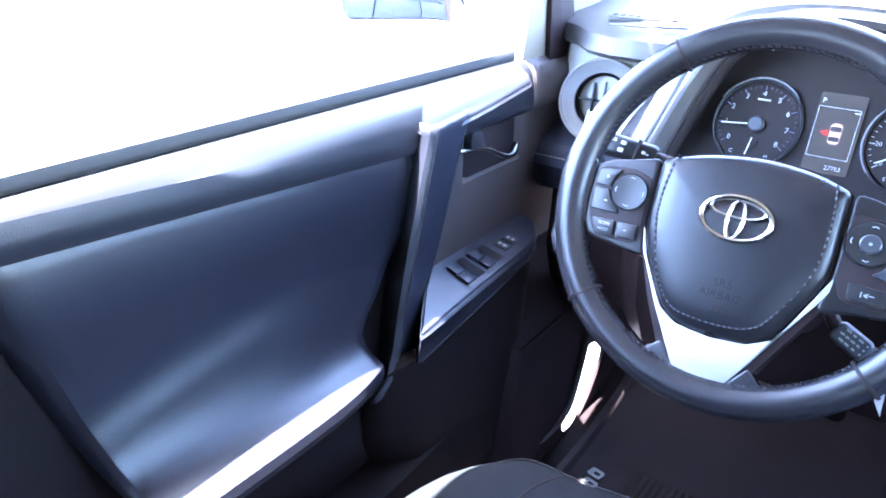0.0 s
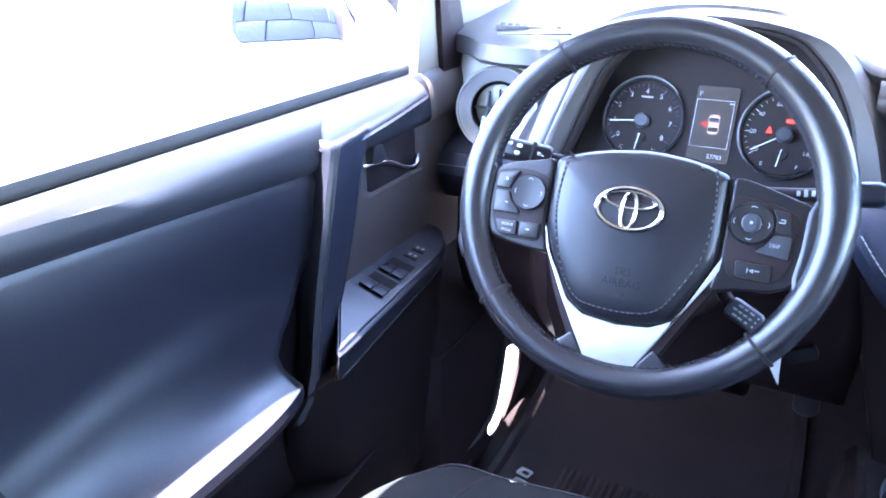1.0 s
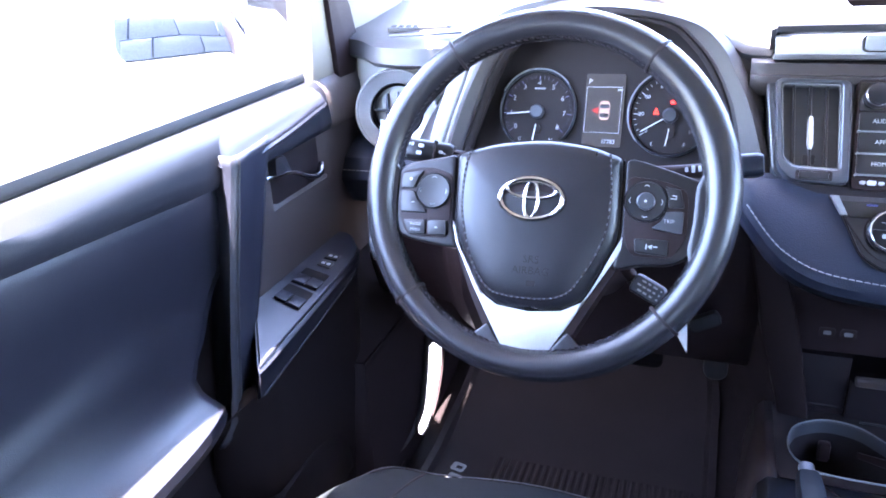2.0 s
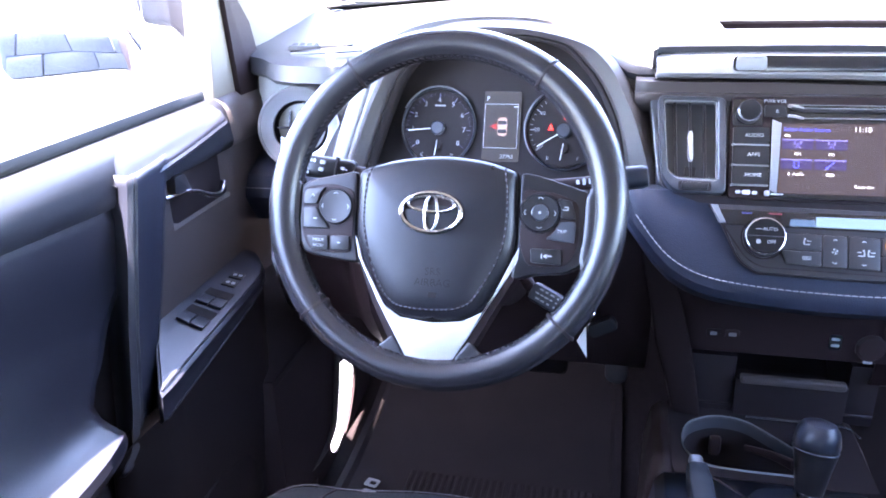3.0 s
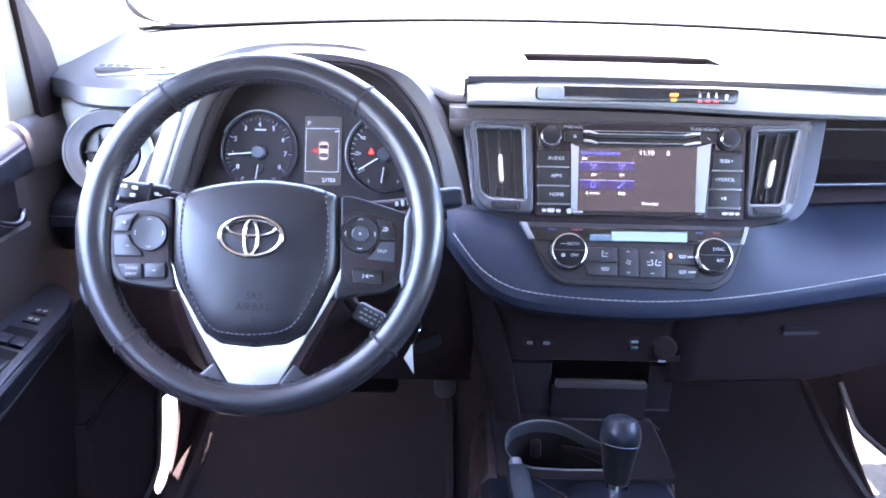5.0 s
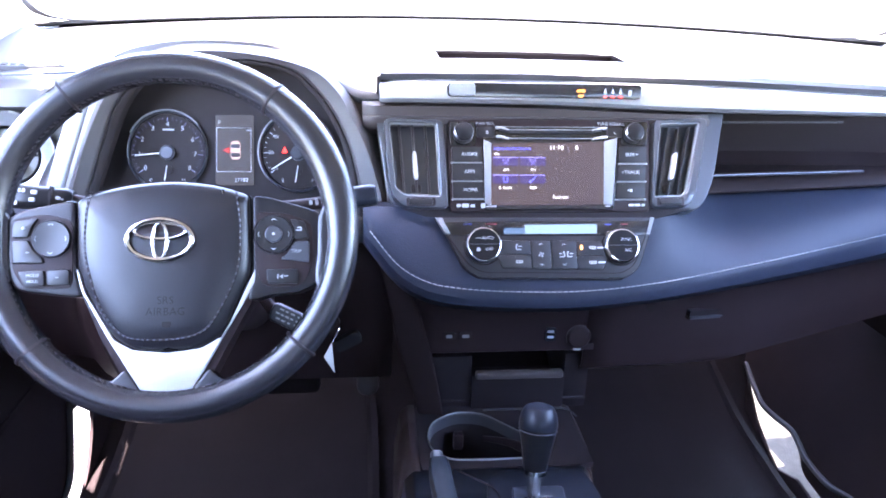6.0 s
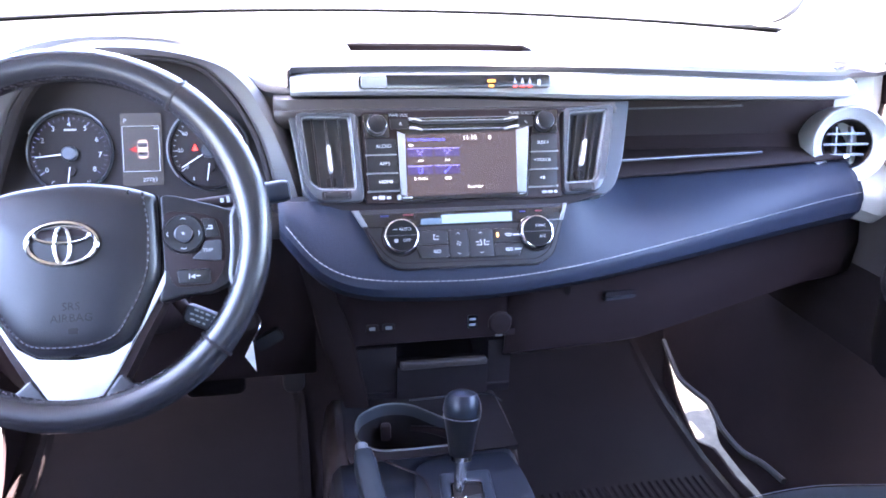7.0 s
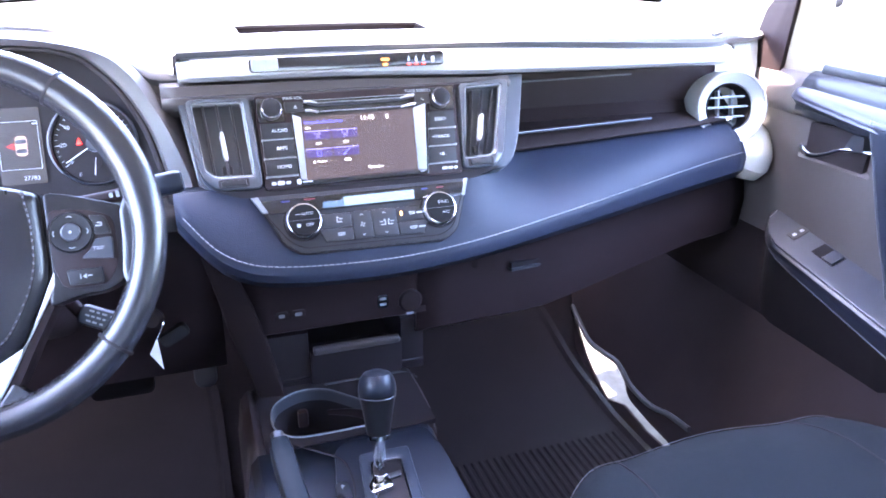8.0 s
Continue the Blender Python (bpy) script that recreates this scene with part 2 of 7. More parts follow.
def blend(x, table):
    """Smooth interpolation in a short table of (x, value)."""
    if x <= table[0][0]:
        return table[0][1]
    for (a, p), (b, q) in zip(table, table[1:]):
        if x <= b:
            i = table.index((a, p))
            ma = (q - table[i - 1][1]) / (b - table[i - 1][0]) if i else (q - p) / (b - a)
            mb = (table[i + 2][1] - p) / (table[i + 2][0] - a) if i + 2 < len(table) else (q - p) / (b - a)
            t, w = (x - a) / (b - a), b - a
            return (2 * t ** 3 - 3 * t * t + 1) * p + (t ** 3 - 2 * t * t + t) * w * ma + (3 * t * t - 2 * t ** 3) * q + (t ** 3 - t * t) * w * mb
    return table[-1][1]


def steps(a, b, n):
    return [a + (b - a) * i / n for i in range(n + 1)]


# ---- the car's shell and the ground ----
ground_bm = bmesh.new()
bmesh.ops.create_grid(ground_bm, x_segments=4, y_segments=4, size=600)
tagged(part("ground", ground_bm, GROUND, None, "sunlit grey asphalt ground round the car"), category="ground", kind="structure")

FLOOR = 0.36
floor_bm = loft([[((0.70 if side < 0 or y < 0.3 else min(0.70, 0.558 + 0.54 * (z - 0.36))) * side, y, z) for y, z in ((-2.0, 0.40), (-0.75, 0.40), (-0.62, 0.37), (-0.2, FLOOR), (0.20, FLOOR), (0.31, FLOOR), (0.45, FLOOR), (0.62, 0.39), (0.80, 0.52), (0.90, 0.72), (0.94, 1.08))] for side in steps(-1, 1, 8)])
floor = thick(part("floor", floor_bm, CARPET, None, "black carpeted car floor with raised toe board"), 0.02)
tagged(floor, category="car floor", kind="structure")

roof_bm = loft([[(x, y + 0.105 * (x / 0.66) ** 2 * max(0, min(1, (y + 0.3) / 0.5)), z - 0.10 * (x / 0.66) ** 4 * 0.5 - 0.02 * (x / 0.66) ** 2) for y, z in ((0.232, 1.478), (0.10, 1.53), (-0.05, 1.59), (-0.5, 1.64), (-1.2, 1.64), (-1.8, 1.58), (-1.98, 1.52))] for x in steps(-0.66, 0.66, 10)])
tagged(thick(part("ceiling", roof_bm, PILLAR, None, "pale fabric headliner of the car roof"), 0.03, 1), category="headliner", kind="structure")


def windshield_foot(x):
    return 0.95 - 0.25 * (abs(x) / 0.74) ** 2.4


glass_bm = loft([[(x * (1 - 0.14 * t), windshield_foot(x) + (0.245 + 0.08 * (x / 0.76) ** 2 - windshield_foot(x)) * t, 1.135 + 0.345 * t + 0.03 * math.sin(math.pi * t) - 0.012 * (x / 0.74) ** 2) for t in steps(0, 1, 8)] for x in steps(-0.76, 0.76, 16)])
windshield = part("window_1", glass_bm, GLASS, None, "clear raked car windshield")
windshield.visible_shadow = False
tagged(windshield, category="windshield", kind="structure")
frit_bm = loft([[(x, windshield_foot(x) - 0.004 - 0.02 * t, 1.139 + 0.006 * t - 0.012 * (x / 0.74) ** 2) for t in (0, 0.5, 1)] for x in steps(-0.745, 0.745, 30)])
tagged(thick(part("trim", frit_bm, RUBBER, None, "black rubber seal along the windshield foot"), 0.004), category="window seal", kind="structure")


def on_glass(x, t):
    """A place on the windshield: x at its foot, t from foot to top."""
    return Vector((x * (1 - 0.14 * t), windshield_foot(x) + (0.245 + 0.08 * (x / 0.76) ** 2 - windshield_foot(x)) * t, 1.135 + 0.345 * t + 0.03 * math.sin(math.pi * t) - 0.012 * (x / 0.74) ** 2))


for s in (-1, 1):
    line = smooth_path([on_glass(s * x, t) + Vector((-s * 0.004, -0.006, 0.0)) for x, t in ((0.66, 0.018), (0.70, 0.026), (0.725, 0.038), (0.742, 0.060), (0.752, 0.090), (0.757, 0.130), (0.758, 0.22), (0.758, 0.40), (0.757, 0.70), (0.755, 0.98))], 5)
    edge = part("trim", sweep(line, rounded(0.010, 0.004, 0.0015, n=2), (s * 0.5, -0.5, 0.7)), RUBBER, None, "black seal up the windshield's side edge")
    tagged(edge, category="window seal", kind="structure")
for s in (-1, 1):
    pillar = thing("windshield_pillar", (s * 0.76, 0.66, 1.05), "pale grey windshield pillar with dark inner side", "car pillar")
    front = smooth_path([(s * 0.790, 0.735, 1.06), (s * 0.768, 0.70, 1.13), (s * 0.745, 0.56, 1.235), (s * 0.705, 0.40, 1.355), (s * 0.655, 0.25, 1.47)], 6)
    rear = smooth_path([(s * 0.774, 0.405, 1.025), (s * 0.770, 0.424, 1.085), (s * 0.764, 0.378, 1.175), (s * 0.742, 0.285, 1.275), (s * 0.69, 0.12, 1.445)], 6)
    rows = [[r + Vector((s * 0.02, 0, 0)), r, r * 0.8 + f * 0.2 + Vector((-s * 0.010, 0, 0)), r * 0.45 + f * 0.55 + Vector((-s * 0.012, 0, 0)), f, f + Vector((s * 0.02, 0.01, 0))] for f, r in zip(front, rear)]
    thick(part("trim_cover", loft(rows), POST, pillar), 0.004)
    seal = [r + Vector((s * 0.004, -0.006, 0)) for r in rear]
    part("door_seal", sweep(seal, circle(0.007, n=8), (s, 0, 0)), RUBBER, pillar, "black rubber door seal")
    # the upright post at the front corner of the side window, and the cover before it
    across = Matrix(((0, 0, s, 0), (1, 0, 0, 0), (0, 1, 0, 0), (0, 0, 0, 1)))
    post = fillet([(0.288, 1.028), (0.357, 1.028), (0.342, 1.172), (0.332, 1.212), (0.322, 1.215), (0.309, 1.174)], 0.006, 3)
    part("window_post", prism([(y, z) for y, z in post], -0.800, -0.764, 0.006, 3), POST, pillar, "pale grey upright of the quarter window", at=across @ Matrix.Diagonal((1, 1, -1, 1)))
    tri = fillet([(0.352, 1.028), (0.402, 1.028), (0.419, 1.085), (0.404, 1.132), (0.370, 1.172), (0.335, 1.208), (0.337, 1.180)], 0.006, 3)
    part("corner_cover", prism(tri, -0.795, -0.756, 0.006, 3), TRAYSKIN, pillar, "black triangular mirror corner cover", at=across @ Matrix.Diagonal((1, 1, -1, 1)))

    side = thing("body_side", (s * 0.80, -1.2, 0.3), "plain rear body side with pillars of the car", "car body")
    part("lower_panel", box(min(s * 0.76, s * 0.86), max(s * 0.76, s * 0.86), -2.02, -0.56, 0.28, 1.06, 0.01), DARK, side)
    part("sill", box(min(s * 0.70, s * 0.84), max(s * 0.70, s * 0.84), -0.56, 0.36, 0.24, 0.40, 0.02), DARK, side)
    part("front_panel", box(min(s * 0.765, s * 0.84), max(s * 0.765, s * 0.84), 0.54, 0.98, 0.62, 1.10, 0.01), DARK, side)
    for y0, y1, x1 in ((-0.66, -0.52, 0.79), (-1.42, -1.28, 0.79), (-2.0, -1.86, 0.77)):
        line = smooth_path([(s * x1, (y0 + y1) / 2, 1.04), (s * (x1 - 0.03), (y0 + y1) / 2, 1.3), (s * 0.66, (y0 + y1) / 2, 1.58)], 5)
        part("pillar", sweep(line, fillet([(-0.06, -0.02), (0.06, -0.02), (0.06, 0.02), (-0.06, 0.02)], 0.012, 3), (s, 0, 0)), PILLAR, side)
    line = smooth_path([(s * 0.655, 0.19, 1.49), (s * 0.665, 0.0, 1.565), (s * 0.67, -0.3, 1.60), (s * 0.67, -1.2, 1.60), (s * 0.65, -1.98, 1.53)], 6)
    part("roof_rail", sweep(line, fillet([(-0.05, -0.03), (0.05, -0.03), (0.05, 0.03), (-0.05, 0.03)], 0.015, 3)), PILLAR, side)

    rows = [[(s * 0.742, y, 1.445), (s * 0.735, y, 1.50), (s * 0.715, y, 1.565), (s * 0.67, y, 1.615)] for y in steps(-1.95, 0.02, 8)] + [[(s * 0.735, 0.16, 1.44), (s * 0.725, 0.16, 1.475), (s * 0.70, 0.15, 1.52), (s * 0.66, 0.14, 1.55)]]
    thick(part("roof_side", loft(rows), PILLAR, side), 0.004)

    if s > 0:
        # plate added behind the opening; its tone stands in for the sunlit footwell trim
        rows = [[(0.74 + 0.36 * t, 0.54, 0.034), (0.78 + 0.36 * t, 0.96, 0.030 + 0.008 * (k % 2)), (0.78 + 0.36 * t, 1.10, 0.042 - 0.006 * (k % 3)), (0.78 + 0.36 * t, 1.24, 0.034 + 0.010 * (k % 2)), (0.80 + 0.36 * t, 1.45, 0.030)] for k, t in enumerate(steps(0, 1, 9))]
        thick(part("sun_patch_plate", loft(rows), SUNPATCH, side, "added mottled plate that gives the opening its sunlit tone"), 0.006)
    # kick panel beside the footwell, with its door seal
    kick = thing("kick_panel", (s * 0.68, 0.5, 0.38), "dark plastic kick panel with a rubber door seal beside the footwell", "kick panel")
    # opening added in the lining; the sunlit ground behind stands in for sunlit trim
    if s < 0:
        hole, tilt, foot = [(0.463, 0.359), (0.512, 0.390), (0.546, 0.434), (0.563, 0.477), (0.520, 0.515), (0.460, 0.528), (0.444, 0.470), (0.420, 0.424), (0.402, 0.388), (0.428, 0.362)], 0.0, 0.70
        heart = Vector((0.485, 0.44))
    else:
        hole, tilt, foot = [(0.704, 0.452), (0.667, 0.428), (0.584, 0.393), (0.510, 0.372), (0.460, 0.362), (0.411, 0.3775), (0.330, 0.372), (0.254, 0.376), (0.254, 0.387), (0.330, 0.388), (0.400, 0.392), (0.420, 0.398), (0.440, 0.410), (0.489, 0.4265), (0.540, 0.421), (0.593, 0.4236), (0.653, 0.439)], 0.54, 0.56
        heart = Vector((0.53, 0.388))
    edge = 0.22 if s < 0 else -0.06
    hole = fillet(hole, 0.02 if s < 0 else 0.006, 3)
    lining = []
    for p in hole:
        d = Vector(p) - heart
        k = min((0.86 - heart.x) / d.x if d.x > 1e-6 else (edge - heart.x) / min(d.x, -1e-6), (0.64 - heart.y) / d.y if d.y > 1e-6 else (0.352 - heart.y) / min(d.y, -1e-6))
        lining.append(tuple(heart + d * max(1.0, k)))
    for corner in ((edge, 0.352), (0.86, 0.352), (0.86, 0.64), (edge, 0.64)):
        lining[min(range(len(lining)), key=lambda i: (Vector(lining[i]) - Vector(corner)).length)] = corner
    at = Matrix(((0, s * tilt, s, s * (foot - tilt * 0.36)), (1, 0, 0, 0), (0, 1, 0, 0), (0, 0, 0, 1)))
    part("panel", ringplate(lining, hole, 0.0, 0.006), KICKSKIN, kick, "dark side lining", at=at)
    rows = [[(s * (foot + tilt * 0.28), y, 0.63), (s * 0.736, y, 0.69), (s * 0.757, y, 0.75), (s * 0.775, y, 0.84), (s * 0.785, y, 0.95)] for y in steps(0.22 if s < 0 else edge, 0.86, 8)]
    thick(part("upper_panel", loft(rows), KICKSKIN, kick, "black upper side panel"), 0.006, 0)
    corner = [[(s * (foot - 0.003), edge + 0.002, 0.35), (s * (foot + 0.06), edge - 0.008, 0.35), (s * 0.775, edge - 0.02, 0.35)], [(s * (foot + tilt * 0.28 - 0.003), edge + 0.002, 0.645), (s * (foot + tilt * 0.28 + 0.03), edge - 0.008, 0.645), (s * 0.775, edge - 0.02, 0.645)]]
    thick(part("end_panel", loft(corner), KICKSKIN, kick), 0.005, 0)
    if s < 0:
        line = [(-0.712, 0.24, 0.415), (-0.702, 0.36, 0.405), (-0.694, 0.41, 0.43), (-0.694, 0.436, 0.475), (-0.694, 0.456, 0.535), (-0.69, 0.47, 0.62)]
    else:
        line = [(0.592, 0.24, 0.432), (0.591, 0.298, 0.425), (0.585, 0.349, 0.4145), (0.586, 0.416, 0.4155), (0.591, 0.455, 0.424), (0.5935, 0.489, 0.430), (0.591, 0.54, 0.425), (0.590, 0.593, 0.424), (0.598, 0.653, 0.439), (0.606, 0.704, 0.453)]
    part("door_seal", sweep(smooth_path(line, 6), circle(0.0055, n=8), (s, 0, 0)), RUBBER, kick, "rubber door seal along the added opening")
for s in (-1, 1):
    for y0, y1 in ((-1.30, -0.64), (-1.88, -1.40)):
        rows = [[(s * (0.80 - 0.10 * t * t), y, 1.05 + 0.50 * t) for t in steps(0, 1, 4)] for y in (y0, y1)]
        tagged(part("window_2" if y0 > -1.35 else "window_3", loft(rows), PRIVACY, None, "dark privacy glass in the rear side window"), category="car window", kind="structure")
tagged(part("window_4", loft([[(x, -2.0 + 0.10 * t, 1.07 + 0.46 * t) for t in steps(0, 1, 3)] for x in steps(-0.72, 0.72, 4)]), PRIVACY, None, "dark privacy glass in the tailgate"), category="car window", kind="structure")
back = thing("tailgate", (0, -2.0, 0.4), "plain dark tailgate wall closing the rear of the cabin", "tailgate")
part("lower_panel", box(-0.80, 0.80, -2.04, -1.99, 0.28, 1.08, 0.01), DARK, back)

# ---- dashboard ----
dash = thing("dashboard", (0, 0.4, 0.6), "black soft-touch car dashboard with silver band and stitched leather pad", "dashboard")


def lip_y(x):
    return blend(x, [(-0.78, 0.41), (-0.72, 0.365), (-0.68, 0.315), (-0.62, 0.300), (-0.50, 0.312), (-0.22, 0.262), (0.2, 0.262), (0.55, 0.264), (0.62, 0.320), (0.68, 0.345), (0.73, 0.380), (0.78, 0.42)])


def lip_z(x):
    return blend(x, [(-0.76, 1.092), (-0.56, 1.100), (-0.2, 1.121), (0.15, 1.121), (0.55, 1.107), (0.76, 1.096)])


SLOT = (-0.113, 0.149)
xs = [-0.788] + steps(-0.765, -0.252, 13) + [-0.246, -0.240, -0.232, -0.223, -0.212, -0.2, -0.1925, -0.1915, -0.15, SLOT[0]] + steps(SLOT[0], SLOT[1], 6)[1:] + steps(SLOT[1], 0.765, 16)[1:] + [0.788]
pad_bm, rows = bmesh.new(), []
for x in xs:
    yf, zf, yc = lip_y(x), lip_z(x), windshield_foot(x) + 0.03
    rise = 1.137 - 0.012 * (x / 0.74) ** 2
    row = ([(x, yf + 0.05, zf - 0.022), (x, yf + 0.004, zf - 0.013), (x, yf, zf - 0.006), (x, yf + 0.006, zf - 0.001), (x, yf + 0.03, zf + 0.001)]
           + [(x, yf + 0.03 + (yc - yf - 0.03) * t, zf + (rise - zf) * (t * (1.5 - 0.5 * t))) for t in (0.086, 0.220, 0.34, 0.48, 0.62, 0.78, 0.9, 1.0)])
    if x < -0.44:
        # the corner over the round vent rolls down in a broad face
        row[:5] = [(x, yf + 0.05, 1.054), (x, yf + 0.004, 1.058), (x, yf - 0.004, 1.064), (x, yf - 0.001, 1.085), (x, yf + 0.024, zf)]
    if -0.56 < x < -0.25:
        # under the cluster hood the skin starts further back
        row[:5] = [(x, 0.40, 1.050), (x, 0.385, 1.056), (x, 0.375, 1.066), (x, 0.372, 1.076), (x, 0.374, 1.084)]
    if -0.247 < x < -0.192:
        # the skin dips between the cluster hood and the silver band
        ze = blend(x, [(-0.246, 1.103), (-0.223, 1.086), (-0.212, 1.0835), (-0.19, 1.083)])
        row[:4] = [(x, 0.290, 1.062), (x, 0.274, ze - 0.006), (x, 0.2715, ze), (x, 0.2740, ze + 0.005)]
        row[4] = (x, yf + 0.050, zf - 0.002)
    rows.append([pad_bm.verts.new(p) for p in row])
for a, b in zip(rows, rows[1:]):
    inside = SLOT[0] - 1e-6 <= a[0].co.x and b[0].co.x <= SLOT[1] + 1e-6
    for i in range(len(a) - 1):
        if not (inside and i == 5):
            pad_bm.faces.new((a[i], a[i + 1], b[i + 1], b[i]))
thick(part("top_pad", pad_bm, SOFT, dash, "black soft dash top in full sun"), 0.006)
outlet = bmesh.new()
ys, z0 = (0.348, 0.447), 1.128
rim_pts = [(SLOT[0] - 0.001, ys[0]), (SLOT[1] + 0.001, ys[0]), (SLOT[1] + 0.001, ys[1]), (SLOT[0] - 0.001, ys[1])]
top_v, low_v = [outlet.verts.new((x, y, 1.1205)) for x, y in rim_pts], [outlet.verts.new((x, y + 0.02, 1.05)) for x, y in rim_pts]
outlet.faces.new(low_v)
for i in range(4):
    outlet.faces.new((top_v[i], top_v[(i + 1) % 4], low_v[(i + 1) % 4], low_v[i]))
outlet = part("windshield_outlet", outlet, VOID, dash, "long black windshield outlet")
for s in (-1, 1):
    cx = s * 0.636
    seat_at = pose(cx, 0.372, lip_z(cx) + 0.0065, 3, 0, -s * 12)
    outlet = part("side_outlet", prism(rounded(0.090, 0.020, 0.005), -0.004, 0.002, 0.001), SOFT, dash, "small slotted side window outlet", at=seat_at)
    for i in range(8):
        part("slot", prism(rounded(0.0072, 0.013, 0.002, -0.036 + i * 0.0103), 0, 0.003), VOID, outlet, at=seat_at)
    groove = [Vector((s * (0.660 - 0.100 * t), lip_y(s * (0.660 - 0.100 * t)) + 0.018, lip_z(s * (0.660 - 0.100 * t)) + 0.0025)) for t in steps(0, 1, 8)]
    part("seam", sweep(groove, rounded(0.004, 0.0030, 0.001, n=2), (0, 0, 1)), GREY, dash, "grey seam across the dash corner")

# the silver band under the lip
rows = []
for x in steps(-0.192, 0.618, 40):
    yf, zf = lip_y(x), lip_z(x)
    zb = blend(x, [(-0.2, 1.084), (0.0, 1.083), (0.2, 1.076), (0.5, 1.073), (0.7, 1.066)])
    k = min(1, (x + 0.192) / 0.02)
    top = zf - 0.013 - 0.004 * (1 - k)
    rows.append([(x, yf + 0.04, top), (x, yf + 0.004, top), (x, yf - 0.006, top - 0.003), (x, yf - 0.012, (top * 2 + zb) / 3), (x, yf - 0.018, zb + 0.006), (x, yf - 0.014, zb + 0.001), (x, yf, zb - 0.003), (x, yf + 0.06, zb - 0.004)])
thick(part("silver_band", loft(rows), BAND, dash, "satin silver trim band"), 0.003)
BANDF = plane_frame((0.012, 0.2475, 1.0985), 14)
part("information_strip", prism(rounded(0.238, 0.0168, 0.005, -0.006, 0.0005), -0.004, 0.0065, 0.001), GLOSS, dash, "gloss black information strip", at=BANDF)
hazard = part("hazard_button", prism(rounded(0.031, 0.0155, 0.004, -0.107, 0.001), 0.0, 0.009, 0.002), LIGHTGREY, dash, "grey hazard light button", at=BANDF)

# hollow behind the stack's head and the passenger tray
rows = []
for x in steps(-0.21, 0.676, 30):
    floor_y = blend(x, [(0.2, 0.30), (0.6, 0.36), (0.68, 0.380)])
    back_y = blend(x, [(0.2, 0.43), (0.50, 0.43), (0.56, 0.428), (0.62, 0.420), (0.676, 0.414)])
    rows.append([(x, lip_y(x) + 0.03, 1.074), (x, back_y - 0.02, 1.066), (x, back_y, 1.05), (x, back_y, 0.985), (x, back_y - 0.02, 0.968), (x, floor_y - 0.02, 0.962)])
thick(part("tray", loft(rows), TRAYSKIN, dash, "dark open passenger tray"), 0.004, 1)
line = [Vector((x, 0.4275, 1.0285 + 0.012 * (x - 0.3))) for x in steps(0.225, 0.52, 8)]
part("tray_seam", sweep(line, rounded(0.003, 0.0025, 0.001, n=2)), GREY, dash, "thin seam along the tray's back")
line = [Vector((x, blend(x, [(0.2, 0.318), (0.52, 0.352)]), 0.974)) for x in steps(0.222, 0.515, 10)]
part("tray_lip", sweep(line, rounded(0.006, 0.004, 0.0015, n=2)), GREY, dash, "thin satin tray lip")

# ---- centre stack ----
STACK = plane_frame((0.01, 0.188, 0.971), 31)

rows = []
for x in steps(-0.213, 0.222, 20):
    zb = blend(x, [(-0.2, 1.084), (0.0, 1.083), (0.2, 1.076), (0.5, 1.073)])
    rows.append([(x, lip_y(x) + 0.02, zb - 0.002), (x, lip_y(x) - 0.004, zb - 0.006)] + [tuple(STACK @ Vector((x - 0.01, v, n))) for v, n in ((0.1175, -0.012), (0.1135, -0.006), (0.108, -0.012), (0.100, -0.03))])
thick(part("stack_crown", loft(rows), DOORFACE, dash, "dark skin between silver band and stack"), 0.003)


def pad_edge(x):
    """The stitched lower edge of the leather pad: y and z over x."""
    z = blend(x, [(-0.215, 0.955), (-0.170, 0.909), (-0.12, 0.889), (0.0, 0.882), (0.127, 0.886), (0.306, 0.893), (0.524, 0.905), (0.66, 0.911), (0.77, 0.913)])
    y = blend(x, [(-0.215, 0.185), (-0.170, 0.150), (-0.10, 0.139), (0.10, 0.141), (0.306, 0.200), (0.524, 0.270), (0.62, 0.300), (0.68, 0.316), (0.72, 0.324), (0.752, 0.338), (0.772, 0.385)])
    return y, z


rows = []
def pad_row(x):
    ye, ze = pad_edge(x)
    k = blend(x, [(0.15, 0.0), (0.26, 1.0)])
    yt = (0.195) * (1 - k) + blend(x, [(0.2, 0.305), (0.6, 0.368), (0.77, 0.430)]) * k
    zt = (0.970) * (1 - k) + 0.957 * k
    drop = blend(x, [(0.10, 0.0), (0.62, 0.016)])
    ym, zm = (yt + ye) / 2 - 0.006 - 0.012 * k, (zt + ze) / 2 + 0.004 + 0.012 * k
    return ([(x, yt + 0.02, zt), (x, yt, zt)] + [(x, (1 - t) ** 2 * yt + 2 * t * (1 - t) * ym + t * t * ye, (1 - t) ** 2 * zt + 2 * t * (1 - t) * zm + t * t * ze) for t in steps(0.15, 1, 7)]
                + [(x, ye - 0.003, ze - 0.008), (x, ye - 0.001, ze - 0.018 - drop * 0.7), (x, ye + 0.014, ze - 0.030 - drop), (x, ye + 0.08, ze - 0.042 - drop)])
rows = [pad_row(x) for x in steps(-0.213, 0.684, 60)]
end = [[Vector(p) for p in pad_row(x)] for x in [0.6845] + steps(0.69, 0.742, 5) + [0.754, 0.762]]
heart = sum((p for p in end[0]), Vector()) / len(end[0])
swell = (-0.004, -0.001, 0.004, 0.009, 0.012, 0.014, 0.013, 0.006, -0.008)
end = [[p + (Vector((p.x, heart.y, heart.z)) - p).normalized() * -w for p in row] for row, w in zip(end, swell)]
thick(part("pad_end", loft(end), CAP, dash, "satin silver end of the pad"), 0.003)
thick(part("leather_pad", loft(rows), PAD, dash, "blue-black leather pad with pale stitching"), 0.004)
